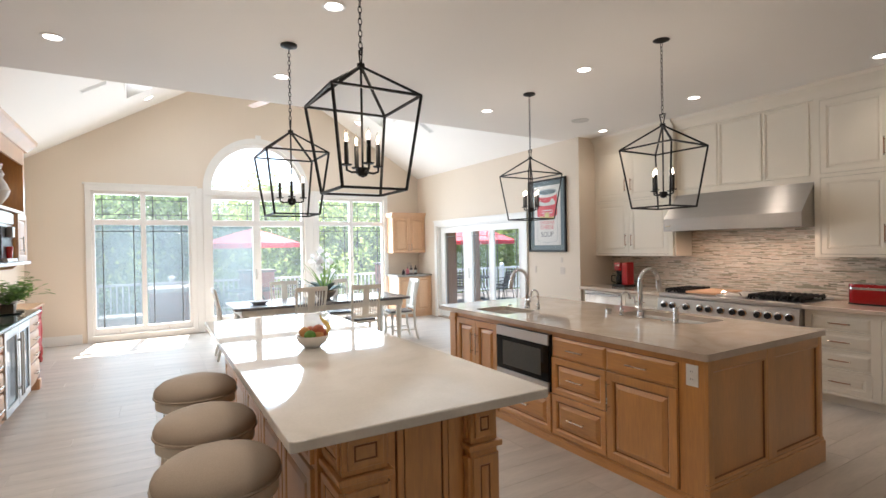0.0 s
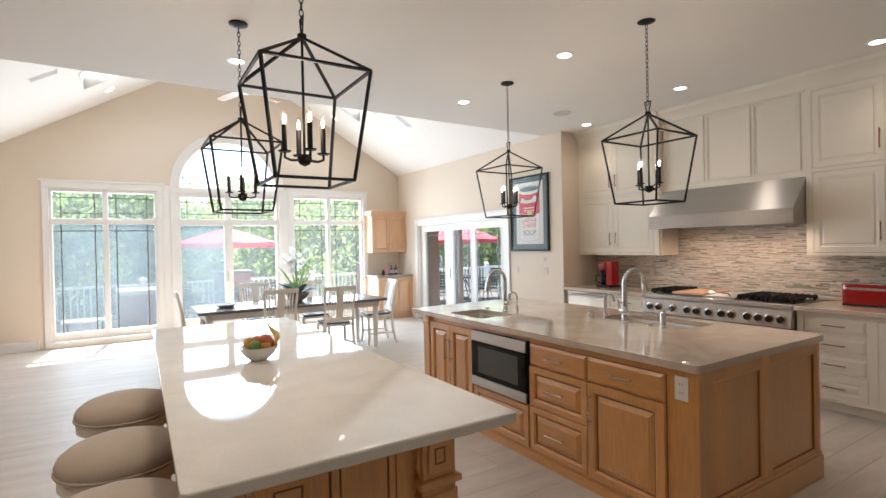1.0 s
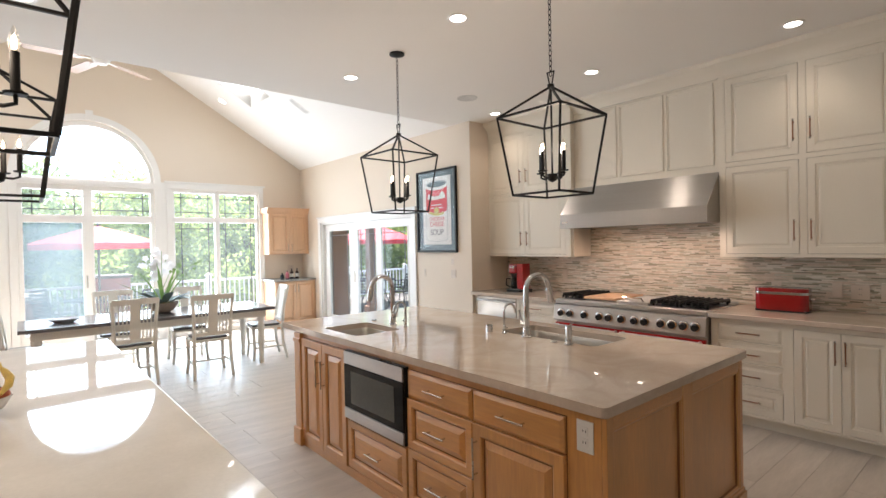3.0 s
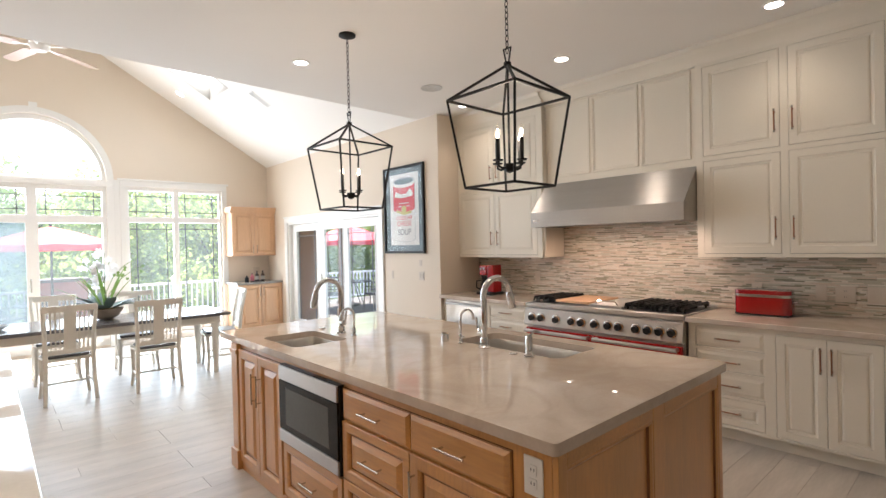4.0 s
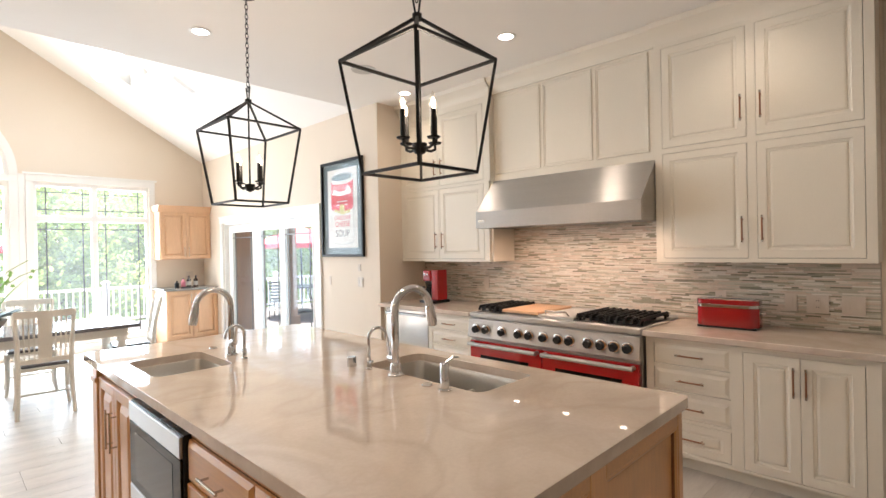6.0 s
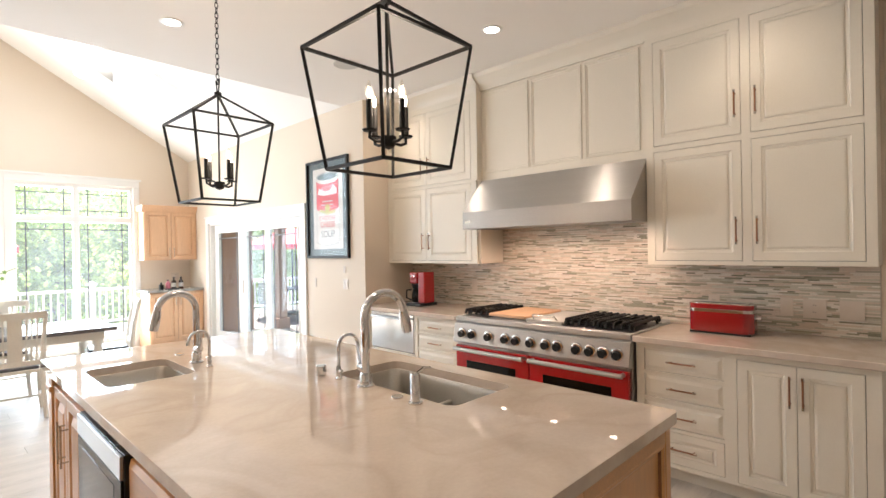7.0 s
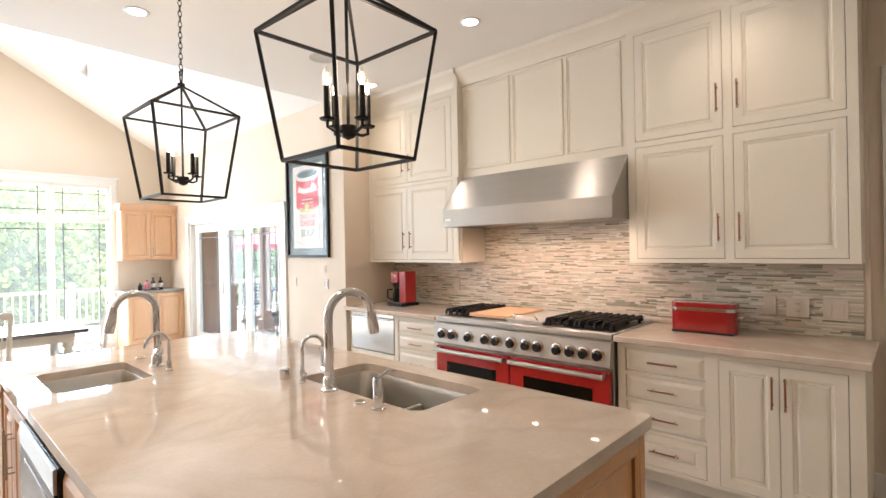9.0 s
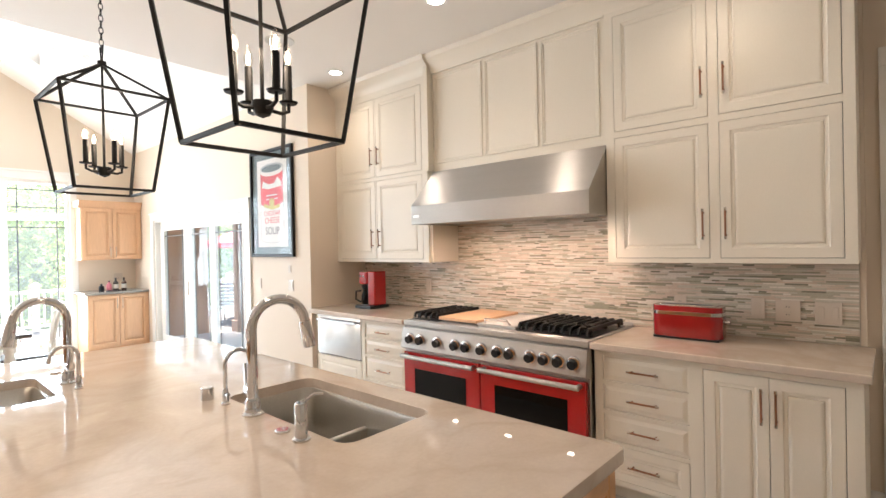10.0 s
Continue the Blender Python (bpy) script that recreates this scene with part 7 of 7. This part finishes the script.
def tree(seed, r, h, trunk, m, label):
    t = thing("tree", (0, 0, 0), label, "tree", "trees behind the deck")
    me, cs = crown(seed, 7000, r, h)
    me.materials.append(m)
    zc = trunk + h * 0.42
    bm = tube(B(), [(0, 0, 0), (0.05, 0.03, trunk * 0.5), (0.0, 0.06, trunk), (0.05, 0.0, zc)], [0.22, 0.17, 0.14, 0.06], 10)
    for c in cs[:14]:
        tube(bm, [(0.02, 0.04, trunk * 0.9), (c[0] * 0.4, c[1] * 0.4, (trunk + zc + c[2]) / 2), (c[0], c[1], zc + c[2])], [0.07, 0.045, 0.015], 6)
    part("trunk", bm, M_BARK, t, world=False)
    o = new("crown", me)
    o.parent = t
    o.location = (0, 0, zc)
    return t


t1 = tree(1, 2.6, 6.0, 1.0, M_TREE, "leafy green deciduous tree on the lawn")
t2 = tree(2, 2.2, 5.0, 0.6, M_TREE_LIT, "sunlit light green tree on the lawn")
t1.matrix_basis, t2.matrix_basis = pose(0.5, 23.5, -0.9), pose(8.6, 24.0, -0.9, 0, 0, 40)
g = random.Random(9)
for i, (x, y, q) in enumerate(((-4.5, 24, 0), (4.2, 25.5, 0), (-1.8, 27, 1), (12.2, 25, 1), (15.8, 23.5, 1), (19.5, 25.5, 0), (23, 23.5, 1), (27, 24, 0), (2.2, 30, 0), (7.0, 30.5, 1), (11, 31, 0), (15, 30, 1), (20, 31, 0), (-7, 30, 0), (25.5, 31, 1), (31, 29, 0), (5.4, 36, 1), (-3, 36, 0), (13, 37, 0), (18.5, 18.5, 1), (21, 15.5, 0), (20.5, 11, 1), (22, 20.5, 0), (16.5, 27, 0), (17.5, 21.5, 1), (14.0, 27.5, 0), (24.5, 27, 1), (19, 15, 1))):
    copy_thing(t1 if q == 0 else t2, pose(x, y, -0.9, 0, 0, g.random() * 360))
# shrubs along the lawn's edge
gg = np.random.default_rng(12)
n = 42000
cx_ = gg.uniform(-14, 36, 260)
cy_ = 21.0 + gg.random(260) * 3.0
cz_ = gg.uniform(-0.8, 1.2, 260)
k = gg.integers(0, 260, n)
c = np.stack([cx_[k], cy_[k], cz_[k]], 1) + gg.normal(size=(n, 3)) * np.array([0.45, 0.45, 0.38])
a = gg.normal(size=(n, 3))
a /= np.linalg.norm(a, axis=1)[:, None]
b = gg.normal(size=(n, 3))
b -= a * (a * b).sum(1)[:, None]
b /= np.linalg.norm(b, axis=1)[:, None]
s = gg.uniform(0.06, 0.13, (n, 1))
v = np.stack([c - a * s, c + b * s * 0.5, c + a * s, c - b * s * 0.5], 1).reshape(-1, 3)
me = bpy.data.meshes.new("shrubs")
me.from_pydata(v.tolist(), [], np.arange(4 * n).reshape(-1, 4).tolist())
me.materials.append(M_TREE_LIT)
tagged(new("shrubs", me), "sunlit green shrubs along the edge of the lawn", "shrubs", "", "stuff")
# mosaic strips behind the worktops
def ramp_mat(name, per_object):
    m = mat(name, (1, 1, 1), 0.22, var=0.05, scale=20, grain=0.05, gscale=200, rvar=0.12)
    n, l = m.node_tree.nodes, m.node_tree.links
    src = n.new("ShaderNodeObjectInfo") if per_object else n.new("ShaderNodeNewGeometry")
    rp = n.new("ShaderNodeValToRGB")
    rp.color_ramp.interpolation = "CONSTANT"
    el = rp.color_ramp.elements
    cols = ((0.0, (0.72, 0.62, 0.52)), (0.22, (0.66, 0.54, 0.43)), (0.40, (0.77, 0.71, 0.62)), (0.60, (0.50, 0.46, 0.355)), (0.73, (0.36, 0.34, 0.25)), (0.83, (0.60, 0.56, 0.46)), (0.95, (0.25, 0.235, 0.175)))
    el[0].color = (*cols[0][1], 1)
    el[1].position, el[1].color = cols[1][0], (*cols[1][1], 1)
    for p, c in cols[2:]:
        e = el.new(p)
        e.color = (*c, 1)
    l.new(src.outputs["Random" if per_object else "Random Per Island"], rp.inputs[0])
    hs = [q for q in n if q.bl_idname == "ShaderNodeHueSaturation"][0]
    l.new(rp.outputs[0], hs.inputs["Color"])
    return m


M_STRIP, M_STRIP_J = ramp_mat("mosaic_strip", True), ramp_mat("mosaic_strips", False)
M_BED = mat("mosaic_grout", (0.52, 0.47, 0.40), 0.8, var=0.05)
bs = B()
box(bs, (XB - 0.006, 2.985, 0.922), (XB - 0.001, 4.20, 1.375))
box(bs, (XB - 0.006, 4.20, 0.905), (XB - 0.001, 5.77, 1.69))
box(bs, (XB - 0.006, 5.77, 0.922), (XB - 0.001, 7.078, 1.366))
bs = structure("backsplash", bs, M_BED, "mosaic backsplash of thin beige and grey strips", "backsplash")
rs = random.Random(21)
ROW = 0.0098
LENS = (0.04, 0.06, 0.085, 0.11, 0.14, 0.19)


def strip_box(y0, y1, z0, x1, x0):
    v = [(x0, y0, z0), (x1, y0, z0), (x1, y1, z0), (x0, y1, z0), (x0, y0, z0 + ROW - 0.0012), (x1, y0, z0 + ROW - 0.0012), (x1, y1, z0 + ROW - 0.0012), (x0, y1, z0 + ROW - 0.0012)]
    f = [(4, 5, 6, 7), (3, 2, 1, 0), (0, 1, 5, 4), (2, 3, 7, 6), (3, 0, 4, 7)]
    return v, f


STRIP_ME = {}
for L in LENS:
    v, f = strip_box(0, L - 0.0016, 0, 0.006, 0.0)
    q = bpy.data.meshes.new("strip")
    q.from_pydata(v, [], f)
    q.materials.append(M_STRIP)
    STRIP_ME[L] = q
jv, jf, made = [], [], 0
for y_lo, y_hi, z_lo, z_hi, single in ((2.99, 7.075, 0.924, 1.362, True), (4.215, 5.765, 0.924 + 45 * ROW, 1.685, False)):
    z = z_lo
    while z + ROW <= z_hi + 0.004:
        y = y_lo - rs.random() * 0.04 * (not single)
        y = max(y, y_lo)
        while y < y_hi - 0.01:
            L = rs.choice(LENS)
            d = rs.uniform(0.0, 0.0022)
            if single and y + L <= 3.72 and made < 300:
                o = new("strip", STRIP_ME[L])
                o.parent = bs
                o.location = (XB - 0.0105 - d, y, z)
                made += 1
            else:
                e = min(L, y_hi - y)
                i = len(jv)
                v, f = strip_box(y, y + e - 0.0016, z, XB - 0.004, XB - 0.0105 - d)
                jv += v
                jf += [[i + q for q in t] for t in f]
                L = e
            y += L
        z += ROW
me = bpy.data.meshes.new("strips")
me.from_pydata(jv, [], jf)
me.materials.append(M_STRIP_J)
so = tagged(new("strips", me), "thin mosaic strips in beige, cream and grey", "", "", "stuff")
so.parent = bs

# floor planks
rp_ = random.Random(33)
PW, PL = 0.2, 1.2
PLANK = {}


def plank_mesh(L):
    if L not in PLANK:
        c = 0.0010
        w, h = PW - 0.0011, 0.0
        v = [(0, 0, -0.0125), (L, 0, -0.0125), (L, w, -0.0125), (0, w, -0.0125), (0, 0, h - c), (L, 0, h - c), (L, w, h - c), (0, w, h - c), (c, c, h), (L - c, c, h), (L - c, w - c, h), (c, w - c, h)]
        f = [(0, 1, 5, 4), (1, 2, 6, 5), (2, 3, 7, 6), (3, 0, 4, 7), (4, 5, 9, 8), (5, 6, 10, 9), (6, 7, 11, 10), (7, 4, 8, 11), (8, 9, 10, 11)]
        q = bpy.data.meshes.new("plank")
        q.from_pydata(v, [], f)
        q.materials.append(M_FLOOR)
        PLANK[L] = q
    return PLANK[L]


x_end = 9.70
count = 0
fv, ff = [], []
y = 0.55
order = []
while y < 12.15:
    x = XL - 0.05 - rp_.choice((0.0, 0.3, 0.6, 0.9))
    while x < x_end:
        a, b = max(x, XL - 0.05), min(x + PL, x_end)
        if b - a > 0.02:
            order.append((a, y, round(b - a - 0.0011, 4)))
        x += PL
    y += PW
order.sort(key=lambda q: (q[1] < 2.6, q[1]))
for a, y, L in order:
    me = plank_mesh(L)
    if count < 300:
        o = new("plank", me)
        o.parent = floor
        o.location = (a, y, 0.0)
        count += 1
    else:
        i = len(fv)
        fv += [(a + p.co.x, y + p.co.y, p.co.z) for p in me.vertices]
        ff += [[i + q for q in f.vertices] for f in me.polygons]
me = bpy.data.meshes.new("planks")
me.from_pydata(fv, [], ff)
me.materials.append(M_FLOOR)
po = tagged(new("planks", me), "pale wood-look floor planks", "", "", "stuff")
po.parent = floor
